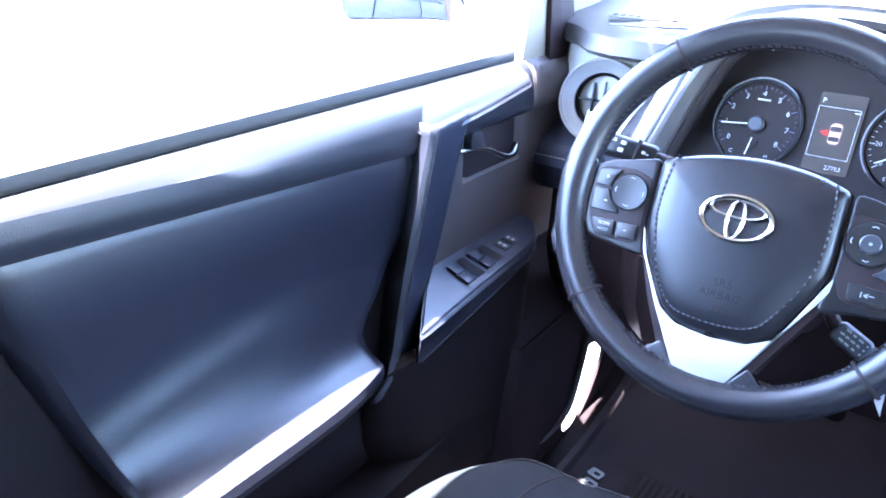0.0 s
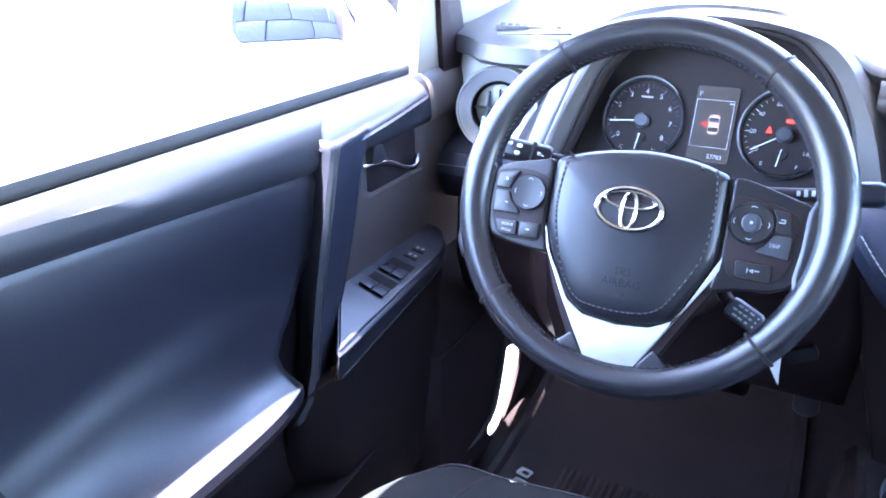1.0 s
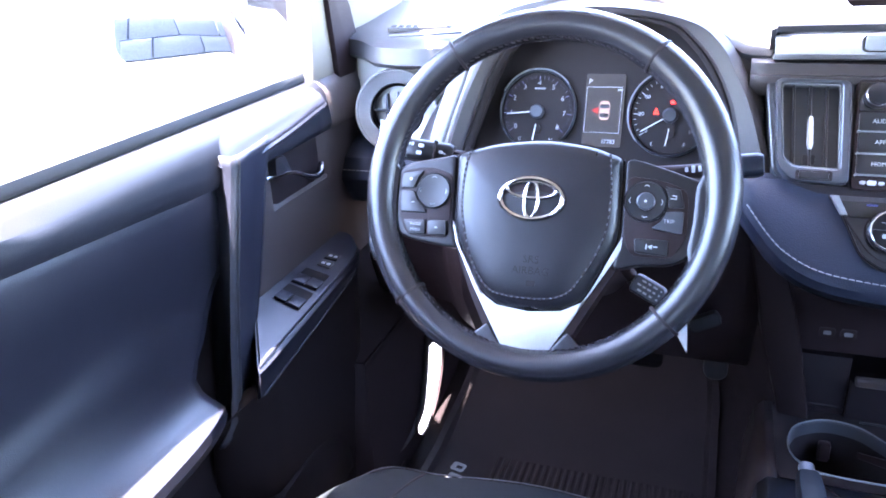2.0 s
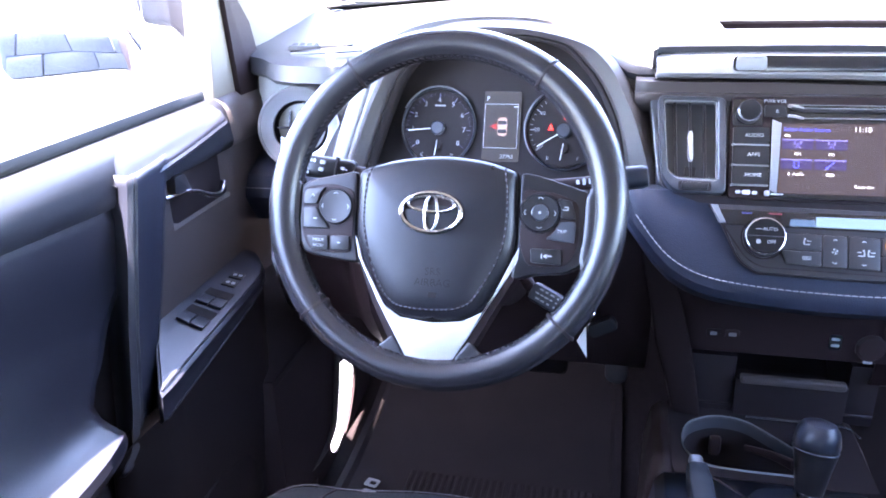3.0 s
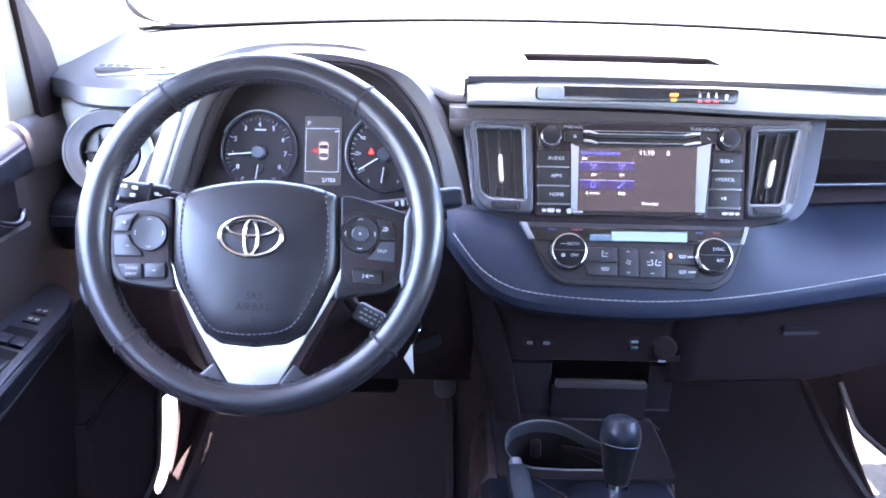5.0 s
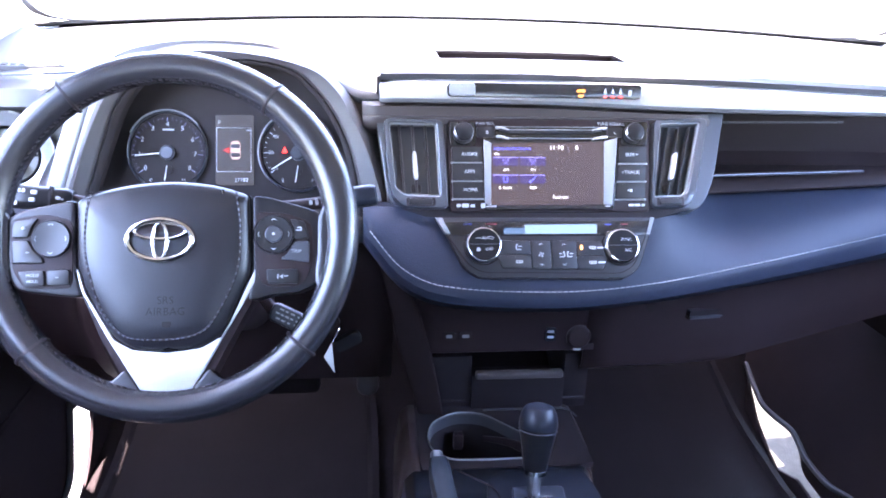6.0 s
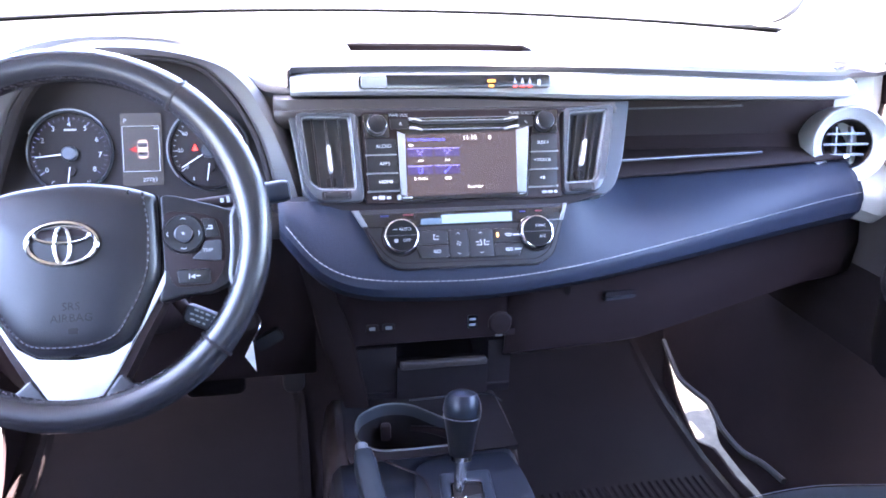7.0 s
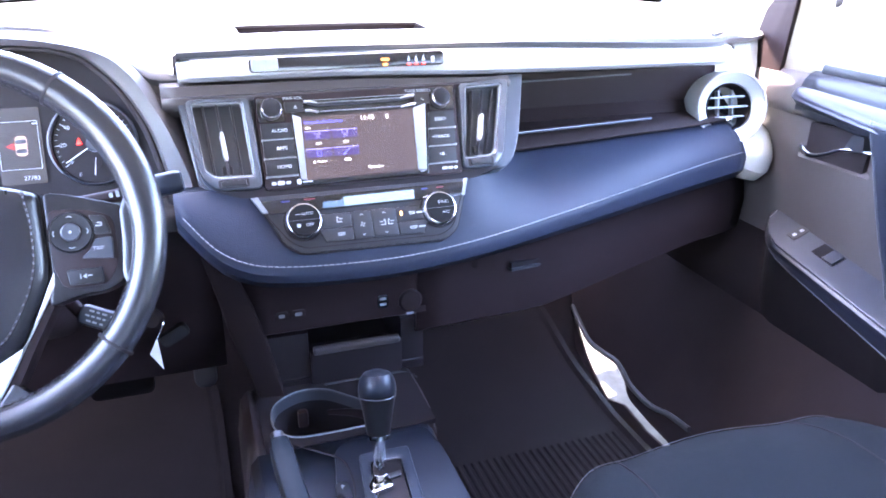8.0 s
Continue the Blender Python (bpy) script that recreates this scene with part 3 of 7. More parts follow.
bm = bmesh.new()
x = -0.205
while x < 0.672:
    (ya, za), (yb, zb) = pad_edge(x), pad_edge(x + 0.004)
    a, b = Vector((x, ya, za)), Vector((x + 0.004, yb, zb))
    d = (b - a).normalized()
    up = Vector((0, -0.5, 0.86))
    bm = sweep([a + up * 0.003 - d * 0.0002, a + up * 0.0036 + d * 0.003, a + up * 0.003 + d * 0.0052], rounded(0.0014, 0.0010, 0.0003, n=1), up, bm)
    x += 0.0070 * d.x
tagged(part("stitching", bm, THREAD, dash, "pale stitching along the pad's edge"), kind="stuff")

# lower dash, glove box and driver's knee panel
rows = []
for x in steps(0.085, 0.755, 16):
    ye, ze = pad_edge(x)
    k = max(0.0, 0.193 - ye)
    rows.append([(x, ye + 0.05, ze - 0.034), (x, ye + 0.055 + k * 0.7, ze - 0.06), (x, ye + 0.045 + k, ze - 0.11), (x, ye + 0.05 + k, ze - 0.16), (x, ye + 0.09 + k, ze - 0.185), (x, ye + 0.25, ze - 0.19)])
thick(part("lower_panel", loft(rows), DARK, dash, "black lower dash panel with glove box"), 0.005)
glove_lid = []
for x in steps(0.165, 0.62, 12):
    ye, ze = pad_edge(x)
    k = max(0.0, 0.193 - ye)
    glove_lid.append([(x, ye + 0.056 + k * 0.7, ze - 0.062), (x, ye + 0.0500 + k * 0.7, ze - 0.068), (x, ye + 0.0428 + k, ze - 0.11), (x, ye + 0.0465 + k, ze - 0.150), (x, ye + 0.056 + k, ze - 0.165)])
lid = thick(part("glove_box_lid", loft(glove_lid), DARK, dash, "black glove box lid"), 0.006)
for name, dz, h, m in (("handle_recess", 0.0, 0.0065, VOID), ("glove_box_handle", -0.0035, 0.0024, GREY)):
    hx = 0.262
    hy, hz = pad_edge(hx)
    part(name, box(-0.040, 0.040, -0.0020 if m is VOID else -0.0040, 0.006, dz - h, dz + h, 0.001), m, lid, "black glove box handle" if m is GREY else "dark handle recess", at=pose(hx, hy + 0.0448 + max(0.0, 0.193 - hy), 0.8030, 4, 4, 14))
rows = []
for x in steps(-0.735, -0.175, 18):
    k = blend(x, [(-0.735, 1.0), (-0.62, 1.0), (-0.56, 0.0)])
    rows.append([(x, 0.262 + 0.16 * k, 0.955 - 0.07 * k), (x, 0.235 + 0.12 * k, 0.93 - 0.06 * k), (x, 0.235 + 0.12 * k, 0.86 - 0.03 * k), (x, 0.25 + 0.10 * k, 0.76), (x, 0.30 + 0.08 * k, 0.68), (x, 0.42 + 0.04 * k, 0.66)])
thick(part("knee_panel", loft(rows), DARK, dash, "black driver's knee panel"), 0.005)
rows = []
for z, x0, x1 in ((0.880, -0.192, -0.162), (0.846, -0.1847, -0.151), (0.812, -0.1767, -0.140), (0.767, -0.1684, -0.128), (0.725, -0.1558, -0.119), (0.692, -0.1460, -0.1125), (0.664, -0.1400, -0.107)):
    rows.append([(x0 - 0.006, 0.30, z), (x0 - 0.001, 0.229, z), (x0 + 0.001, 0.2265, z), (x0 + 0.004, 0.2255, z), (x1 - 0.004, 0.2215, z), (x1 - 0.0015, 0.222, z), (x1, 0.2245, z), (x1 + 0.003, 0.30, z)])
part("stack_leg", loft(rows), TRAYSKIN, dash, "slanting dark side leg of the stack")
rows = [[(x, 0.170, 0.862), (x, 0.225, 0.845), (x, 0.237, 0.80), (x, 0.238, 0.755), (x, 0.262, 0.742), (x, 0.36, 0.738)] for x in steps(-0.148, 0.098, 8)]
thick(part("socket_panel", loft(rows), DARK, dash, "black socket panel"), 0.004)
rows = [[(x, 0.36, 0.74), (x, 0.37, 0.70), (x, 0.33, 0.672), (x, 0.246, 0.668)] for x in steps(-0.14, 0.098, 6)]
thick(part("open_tray", loft(rows), VOID, dash, "dark open tray under the sockets"), 0.004)
part("tray_edge", box(-0.062, 0.060, 0.234, 0.246, 0.709, 0.7195, 0.004, segments=3), DOORFACE, dash, "rounded edge of the open tray")
part("tray_front", box(-0.066, 0.064, 0.240, 0.247, 0.660, 0.712, 0.002), VOID, dash, "dark front of the open tray")
# near-black blocks added on both sides to stand for the shade there
for x0, x1 in ((-0.132, -0.0665), (0.0645, 0.099)):
    part("tray_shade_block", box(x0, x1, 0.2475, 0.36, 0.655, 0.7400, 0.003), VOID, dash, "near-black block for the shade beside the open tray")
SOCK = plane_frame((0, 0.2365, 0.778), 4)
for u, w in ((-0.101, 0.013), (-0.079, 0.015)):
    part("socket_cover", prism(rounded(0.017, 0.012, 0.003, u), 0, 0.0045, 0.0006), DARK, dash, at=SOCK)
    part("symbol", prism(rounded(w * 0.6, 0.0045, 0.001, u), 0.0010, 0.0052), LIGHTGREY, dash, at=SOCK)
part("jack", prism(rounded(0.015, 0.020, 0.004, 0.036), 0, 0.004, 0.001), GLOSS, dash, "audio jack flap", at=SOCK)
part("symbol", prism(rounded(0.009, 0.0034, 0.001, 0.036, -0.004), 0.004, 0.0045), PRINT, dash, at=SOCK)
part("symbol", prism(rounded(0.009, 0.003, 0.001, 0.036, 0.004), 0.004, 0.0045), PRINT, dash, at=SOCK)
part("power_socket", lathe([(0.017, 0), (0.017, 0.005), (0.014, 0.0075), (0.005, 0.008)], 24, 0.075, -0.004), DARK, dash, "round power socket cap", at=SOCK)
part("symbol", prism(rounded(0.010, 0.0035, 0.001, 0.075, -0.024), 0, 0.0012), PRINT, dash, at=SOCK)

# ---- steering wheel ----
WHEEL = plane_frame((-0.388, 0.02, 1.0), 26)
wheel = thing("steering_wheel", (-0.388, 0.02, 1.0), "black leather steering wheel with silver lower spoke and chrome badge", "steering wheel")
R, TUBE = 0.1562, 0.0146
rows = []
for i in range(96):
    a = math.tau * i / 96
    c = Vector((R * math.cos(a), R * math.sin(a), 0))
    out = Vector((math.cos(a), math.sin(a), 0))
    grip = 1 + 0.10 * max(0, math.cos(2 * (a - radians(25)))) * (1 if math.sin(a) > 0 else 0.4)
    rows.append([c + out * (TUBE * 1.02 * grip * math.cos(b)) + Vector((0, 0, 1)) * (TUBE * 1.1 * math.sin(b)) for b in [math.tau * j / 20 for j in range(20)]])
rim = part("rim", loft(rows + [rows[0]], closed=True), LEATHER, wheel, "black leather rim", at=WHEEL)
# seams across the rim and stitching along its inner side
for a in (54, 126, 222, 319):
    a = radians(a)
    c, out = Vector((R * math.cos(a), R * math.sin(a), 0)), Vector((math.cos(a), math.sin(a), 0))
    tang = Vector((-math.sin(a), math.cos(a), 0))
    pts = [[c + out * (TUBE * 1.13 * k * math.cos(b)) + Vector((0, 0, 1)) * (TUBE * 1.13 * k * math.sin(b)) + tang * w for b in [math.tau * j / 24 for j in range(24)]] for w, k in ((-0.0018, 0.9), (-0.0012, 1.015), (0.0012, 1.015), (0.0018, 0.9))]
    part("seam", loft(pts, closed=True), VOID, rim, "black seam insert", at=WHEEL)
bm = bmesh.new()
for i in range(150):
    a = math.tau * i / 150
    c = Vector(((R - TUBE * 0.93) * math.cos(a), (R - TUBE * 0.93) * math.sin(a), TUBE * 0.38))
    t = Vector((-math.sin(a), math.cos(a), 0.6)).normalized()
    bm = sweep([c - t * 0.0022, c + t * 0.0022], rounded(0.0018, 0.0016, 0.0005, n=1), (0, 0.01, 1), bm)
tagged(part("stitching", bm, VOID, rim, "dark cross stitching inside the rim", at=WHEEL), kind="stuff")

# hub cover with the rounded trapezoid of the airbag
hub_line = fillet([(-0.0806, 0.031), (-0.0785, -0.0317), (-0.0705, -0.0541), (-0.046, -0.0945), (-0.030, -0.1045), (0.0, -0.1072), (0.028, -0.1042), (0.0475, -0.094), (0.072, -0.0400), (0.0735, -0.020), (0.0712, 0.0352), (0.045, 0.0442), (0.003, 0.0490), (-0.045, 0.0430)],
                  [0.006, 0.02, 0.02, 0.02, 0.012, 0.02, 0.012, 0.02, 0.02, 0.02, 0.005, 0.03, 0.03, 0.03], 4)
mid = Vector((-0.004, -0.025))
DOME = ((1.0, -0.030), (1.0, 0.000), (0.992, 0.0042), (0.975, 0.0072), (0.94, 0.0100), (0.86, 0.0128), (0.70, 0.0150), (0.45, 0.0165), (0.2, 0.0172))
rows = [[(*(mid + (Vector(p) - mid) * k), n) for p in hub_line] for k, n in DOME]
airbag = part("airbag_cover", loft(rows, closed=True, caps=True), AIRBAG, wheel, "grained vinyl airbag cover", at=WHEEL)
part("cover_gap", prism([tuple(mid + (Vector(p) - mid) * 1.02) for p in hub_line], -0.03, 0.0012), VOID, airbag, at=WHEEL)


def cover_height(p):
    """How far the airbag cover stands out at (u, v)."""
    d = Vector(p) - mid
    reach = 1e9
    for a, b in zip(hub_line, hub_line[1:] + hub_line[:1]):
        a, e = Vector(a) - mid, Vector(b) - Vector(a)
        den = d.x * e.y - d.y * e.x
        if abs(den) > 1e-12:
            k, j = (a.x * e.y - a.y * e.x) / den, (a.x * d.y - a.y * d.x) / den
            if k > 0 and -1e-6 <= j <= 1 + 1e-6:
                reach = min(reach, k)
    f = 1 / reach
    for (k0, n0), (k1, n1) in zip(DOME[1:], DOME[2:]):
        if k1 <= f <= k0:
            return n0 + (n1 - n0) * (k0 - f) / (k0 - k1)
    return DOME[-1][1]


seam_line = smooth_path([Vector((u, v, 0)) for u, v in ((-0.0665, 0.0360), (-0.0682, 0.0276), (-0.0700, -0.003), (-0.0672, -0.0301), (-0.0548, -0.0686), (-0.0385, -0.0900), (-0.0214, -0.0954), (0.0089, -0.0956), (0.0305, -0.0905), (0.0434, -0.0769), (0.0614, -0.0379), (0.0647, 0.0003), (0.0620, 0.0280), (0.0600, 0.0375))], 12)
groove = sweep([Vector((p.x, p.y, cover_height(p.xy) - 0.0001)) for p in seam_line], rounded(0.0028, 0.0010, 0.0004, n=1), (0, 0, 1))
part("seam_groove", groove, VOID, airbag, at=WHEEL)
bm, gone = bmesh.new(), 0.0
for p, q in zip(seam_line, seam_line[1:]):
    gone += (q - p).length
    if gone > 0.0040:
        gone = 0.0
        d = (q - p).normalized() * 0.0012
        n = cover_height(p.xy) + 0.0003
        bm = sweep([Vector((p.x - d.x, p.y - d.y, n)), Vector((p.x + d.x, p.y + d.y, n))], rounded(0.0014, 0.0012, 0.0004, n=1), (0, 0, 1), bm)
tagged(part("stitching", bm, GREY, airbag, "grey stitching round the airbag cover", at=WHEEL), kind="stuff")
# emboss set in black plastic; its colour stands for the relief's shading
lettering("SRS", 0.0098, 0.001, -0.0615, 0.0167, WHEEL, airbag, VOID, "embossed_mark")
lettering("AIRBAG", 0.0098, 0.001, -0.0715, 0.0160, WHEEL, airbag, VOID, "embossed_mark")
part("embossed_mark", prism(rounded(0.008, 0.005, 0.001, 0.002, -0.0825), 0.010, 0.0154), VOID, airbag, at=WHEEL)


def oval(cu, cv, a, b, w, n0, n1, bm=None, k=44):
    """A raised oval ring with a rounded face."""
    rows = []
    for f, n in ((0, n0), (0.12, n1 * 0.8 + n0 * 0.2), (0.5, n1), (0.88, n1 * 0.8 + n0 * 0.2), (1, n0)):
        rows.append([(x, y, n) for x, y in circle(a - w * f, cu, cv, k, b - w * f)])
    return merge(bm, loft(rows, closed=True))


part("badge_seat", prism(circle(0.0318, -0.004, -0.0075, 44, 0.0217), 0.010, 0.0168, 0.001), DARK, wheel, "dark seat of the badge", at=WHEEL)
badge = oval(-0.004, -0.0075, 0.0306, 0.0205, 0.0050, 0.0150, 0.0212)
badge = oval(-0.004, -0.0085, 0.0082, 0.0180, 0.0040, 0.0150, 0.0206, badge)
badge = oval(-0.004, 0.0002, 0.0240, 0.0092, 0.0040, 0.0150, 0.0206, badge)
part("badge", badge, BADGE, wheel, "chrome oval badge", at=WHEEL)

# spokes
for s in (-1, 1):
    if s < 0:
        outline = [(-0.0820, 0.0318), (-0.0966, 0.0280), (-0.1256, 0.0222), (-0.1400, 0.0150), (-0.1400, -0.030), (-0.1320, -0.0500), (-0.1148, -0.0535), (-0.0915, -0.0565), (-0.0735, -0.0580), (-0.0800, -0.030)]
        bezel = [(-0.1372, 0.0130), (-0.108, 0.0178), (-0.0835, 0.0120), (-0.0825, -0.0490), (-0.1240, -0.0495), (-0.1350, -0.030)]
        cu, cv, r = -0.1011, -0.0048, 0.0168
        shapes = [[(-0.1337, 0.0105), (-0.1125, 0.0138), (-0.1180, 0.0066), (-0.1205, -0.0030), (-0.1342, -0.0034)], [(-0.1342, -0.0062), (-0.1203, -0.0062), (-0.1165, -0.0150), (-0.1082, -0.0218), (-0.1065, -0.0262), (-0.1325, -0.0266)],
                  [(-0.1290, -0.0340), (-0.1066, -0.0330), (-0.1056, -0.0465), (-0.1222, -0.0468)], [(-0.1040, -0.0330), (-0.0850, -0.0322), (-0.0842, -0.0458), (-0.1030, -0.0465)]]
    else:
        outline = [(0.0742, 0.0352), (0.0882, 0.0335), (0.106, 0.0285), (0.1266, 0.0222), (0.1380, 0.0185), (0.1390, -0.030), (0.1320, -0.0480), (0.1165, -0.0555), (0.0933, -0.0570), (0.0700, -0.0640), (0.0755, -0.0380)]
        bezel = [(0.0768, 0.0200), (0.1100, 0.0168), (0.1285, 0.0090), (0.1300, -0.0300), (0.1190, -0.0495), (0.0840, -0.0500), (0.0768, -0.0300)]
        cu, cv, r = 0.0940, -0.0017, 0.0176
        shapes = [[(0.1085, 0.0122), (0.1215, 0.0105), (0.1262, -0.0056), (0.1128, -0.0056), (0.1128, 0.0040)], [(0.1125, -0.0090), (0.1262, -0.0085), (0.1258, -0.0275), (0.1000, -0.0247), (0.1075, -0.0185)],
                  [(0.0872, -0.0340), (0.1155, -0.0340), (0.1157, -0.0475), (0.0887, -0.0470)]]
    pod = part("spoke", prism(fillet(outline, 0.007, 3), -0.030, 0.0040, 0.007, 4), SPOKE, wheel, "black side spoke with switches", at=WHEEL)
    # leather flares where the rim meets the spoke
    flare = [(s * u, v) for u, v in ((0.1600, 0.062), (0.1500, 0.058), (0.1435, 0.042), (0.1385, 0.026), (0.1335, 0.014), (0.1330, -0.018), (0.1305, -0.040), (0.1325, -0.054), (0.1390, -0.068), (0.1520, -0.076), (0.1600, -0.060))]
    part("rim_flare", prism([(u * (1.03 if s < 0 else 1.0), v) for u, v in flare], -0.012, 0.0075, 0.006, 4), LEATHER, wheel, at=WHEEL)
    part("switch_bezel", prism(fillet(bezel, 0.008, 4), -0.004, 0.0046, 0.0006), DARK, pod, at=WHEEL)
    part("pad_ring", ringplate(circle(r + 0.0016, cu, cv), circle(r, cu, cv), 0.003, 0.0050), VOID, pod, at=WHEEL)
    part("direction_pad", lathe([(0.0, 0.002), (r, 0.002), (r, 0.0066), (r * 0.94, 0.0080), (r * 0.5, 0.0074), (0.0, 0.0070)], 36, cu, cv), BUTTON, pod, at=WHEEL)
    marks = bmesh.new()
    for k in range(4):
        a = math.pi / 2 * k
        for w in (-1, 1):
            m0 = Vector((cu + math.cos(a) * r * 0.80, cv + math.sin(a) * r * 0.80))
            d = Vector((-math.cos(a) * 0.5 + w * -math.sin(a), -math.sin(a) * 0.5 + w * math.cos(a))).normalized()
            marks = sweep([Vector((*m0, 0.0081)), Vector((*(m0 + d * 0.0026), 0.0081))], rounded(0.0007, 0.0005, 0.0002, n=1), (0, 0, 1), marks)
    part("arrows", marks, PRINT, pod, at=WHEEL)
    if s > 0:
        part("pad_ring", ringplate(circle(0.0088, cu, cv), circle(0.0080, cu, cv), 0.007, 0.0082), VOID, pod, at=WHEEL)
        part("centre_button", lathe([(0.0, 0.006), (0.0078, 0.006), (0.0078, 0.0090), (0.0068, 0.0097), (0, 0.0097)], 24, cu, cv), GREY, pod, at=WHEEL)
        part("symbol", lathe([(0.0, 0.0097), (0.0013, 0.0097), (0.0013, 0.0101), (0, 0.0101)], 10, cu, cv), PRINT, pod, at=WHEEL)
    for k, shape in enumerate(shapes):
        mx, my = sum(p[0] for p in shape) / len(shape), sum(p[1] for p in shape) / len(shape)
        part("button_gap", prism(fillet([(mx + (u - mx) * 1.07, my + (v - my) * 1.08) for u, v in shape], 0.0028, 3), 0.003, 0.0049), VOID, pod, at=WHEEL)
        part("button", prism(fillet(shape, 0.0022, 3), 0.003, 0.0070, 0.0010), GREY if s > 0 and k == 1 else BUTTON, pod, at=WHEEL)
        if s < 0 and k == 2:
            lettering("MODE", 0.0040, mx, my + 0.0025, 0.0071, WHEEL, pod)
            lettering("HOLD", 0.0036, mx, my - 0.0028, 0.0071, WHEEL, pod)
        elif s > 0 and k == 1:
            lettering("TRIP", 0.0046, mx, my, 0.0071, WHEEL, pod)
        elif s > 0 and k == 2:
            # an arrow to the left before a speaking mark
            icon = prism([(mx - 0.0045, my + 0.0022), (mx - 0.0036, my + 0.0022), (mx - 0.0036, my - 0.0022), (mx - 0.0045, my - 0.0022)], 0.0068, 0.0074)
            icon = prism([(mx - 0.0028, my), (mx + 0.0010, my + 0.0022), (mx + 0.0005, my), (mx + 0.0010, my - 0.0022)], 0.0068, 0.0074, bm=icon)
            part("symbol", prism(rounded(0.0040, 0.0010, 0.0003, mx + 0.0034, my + 0.0004), 0.0068, 0.0074, bm=icon), PRINT, pod, at=WHEEL)
        elif s > 0:
            icon = prism(rounded(0.0050, 0.0009, 0.0003, mx, my - 0.0012), 0.0068, 0.0074)
            icon = prism(rounded(0.0009, 0.0034, 0.0003, mx + 0.0024, my), 0.0068, 0.0074, bm=icon)
            part("symbol", prism(rounded(0.0036, 0.0009, 0.0003, mx + 0.0008, my + 0.0014), 0.0068, 0.0074, bm=icon), PRINT, pod, at=WHEEL)
        else:
            icon = prism(rounded(0.0030, 0.0010, 0.0003, mx - 0.001, my), 0.0068, 0.0074)
            part("symbol", prism(rounded(0.0010, 0.0030 if k == 0 else 0.0008, 0.0003, mx - 0.001, my), 0.0068, 0.0074, bm=icon), PRINT, pod, at=WHEEL)
# silver lower spoke: two thin arms and a plate
outer = [(-0.0800, -0.0310), (-0.0752, -0.0512), (-0.0528, -0.0924), (-0.0350, -0.1211), (-0.0225, -0.1409), (-0.0110, -0.1440), (0.0104, -0.1437), (0.0223, -0.1403), (0.0358, -0.1184), (0.0492, -0.0939), (0.0652, -0.0664), (0.0772, -0.0452), (0.0775, -0.0315)]
inner = [(0.0742, -0.0390), (0.0605, -0.0695), (0.0480, -0.0945), (0.0290, -0.1046), (0.0, -0.1080), (-0.0305, -0.1050), (-0.0465, -0.0950), (-0.0712, -0.0543), (-0.0772, -0.0360)]
part("lower_spoke", prism(outer + inner, -0.012, 0.0040, 0.0012), SILVER, wheel, "satin silver lower spoke", at=WHEEL)
part("spoke_back", prism(fillet([(-0.082, -0.040), (-0.060, -0.092), (-0.028, -0.150), (0.028, -0.150), (0.058, -0.092), (0.084, -0.045), (0.06, -0.055), (-0.06, -0.055)], 0.006, 3), -0.034, 0.0008, 0.003), DARK, wheel, at=WHEEL)
part("rim_bridge", prism(fillet([(-0.064, -0.1375), (-0.049, -0.1330), (-0.0365, -0.1215), (-0.0230, -0.1416), (-0.0110, -0.1446), (0.0104, -0.1443), (0.0228, -0.1410), (0.0370, -0.1215), (0.0470, -0.1325), (0.062, -0.1375), (0.046, -0.158), (-0.048, -0.158)], 0.004, 3), -0.010, 0.0030, 0.0055, 4), LEATHER, wheel, at=WHEEL)

# column and stalks
column = thing("steering_column", (-0.388, 0.16, 0.95), "black steering column shroud with stalks and ignition key", "steering column")
rows = []
for n, k in ((-0.04, 0.85), (-0.06, 1.0), (-0.20, 1.1), (-0.30, 1.15)):
    rows.append([(u * k - 0.004, v * k - 0.03, n) for u, v in rounded(0.115, 0.11, 0.035)])
part("shroud", loft(rows, closed=True, caps=True), DARK, column, at=WHEEL)
part("light_stalk", sweep([Vector(p) for p in ((-0.05, 0.032, -0.070), (-0.112, 0.0405, -0.063))], rounded(0.013, 0.014, 0.005), (0, 0, 1)), DARK, column, "black light and indicator stalk", at=WHEEL)
part("stalk_end", sweep([Vector(p) for p in ((-0.108, 0.0402, -0.0632), (-0.112, 0.0405, -0.063), (-0.182, 0.0462, -0.057), (-0.186, 0.0465, -0.0567))], rounded(0.0225, 0.021, 0.007), (0, 0, 1), scale=lambda t: 0.8 if t < 0.05 or t > 0.95 else 1.0), BUTTON, column, "black turning stalk end with white symbols", at=WHEEL)
STALKL = WHEEL @ Matrix.Translation((-0.140, 0.0428, -0.0600)) @ Matrix.Rotation(radians(-5), 4, "Z")
part("stalk_ring", prism(rounded(0.0022, 0.0225, 0.0008, 0.014, 0.0), 0.0, 0.0118), VOID, column, at=STALKL)
for u, v, w, h in ((-0.0155, 0.0048, 0.0050, 0.0034), (-0.0105, 0.0048, 0.0024, 0.0034), (-0.001, 0.0040, 0.0052, 0.0036), (-0.002, -0.0036, 0.0050, 0.0036), (-0.0175, -0.0078, 0.0046, 0.0042), (0.0215, 0.0, 0.0034, 0.0030), (0.0255, -0.001, 0.0016, 0.0016)):
    part("symbol", prism(rounded(w, h, 0.0008, u, v), 0.009, 0.0122), PRINT, column, at=STALKL)
part("wiper_stalk", sweep([Vector(p) for p in ((0.05, 0.030, -0.072), (0.125, 0.037, -0.064), (0.168, 0.0425, -0.060))], rounded(0.0125, 0.014, 0.005), (0, 0, 1)), DARK, column, "black wiper stalk", at=WHEEL)
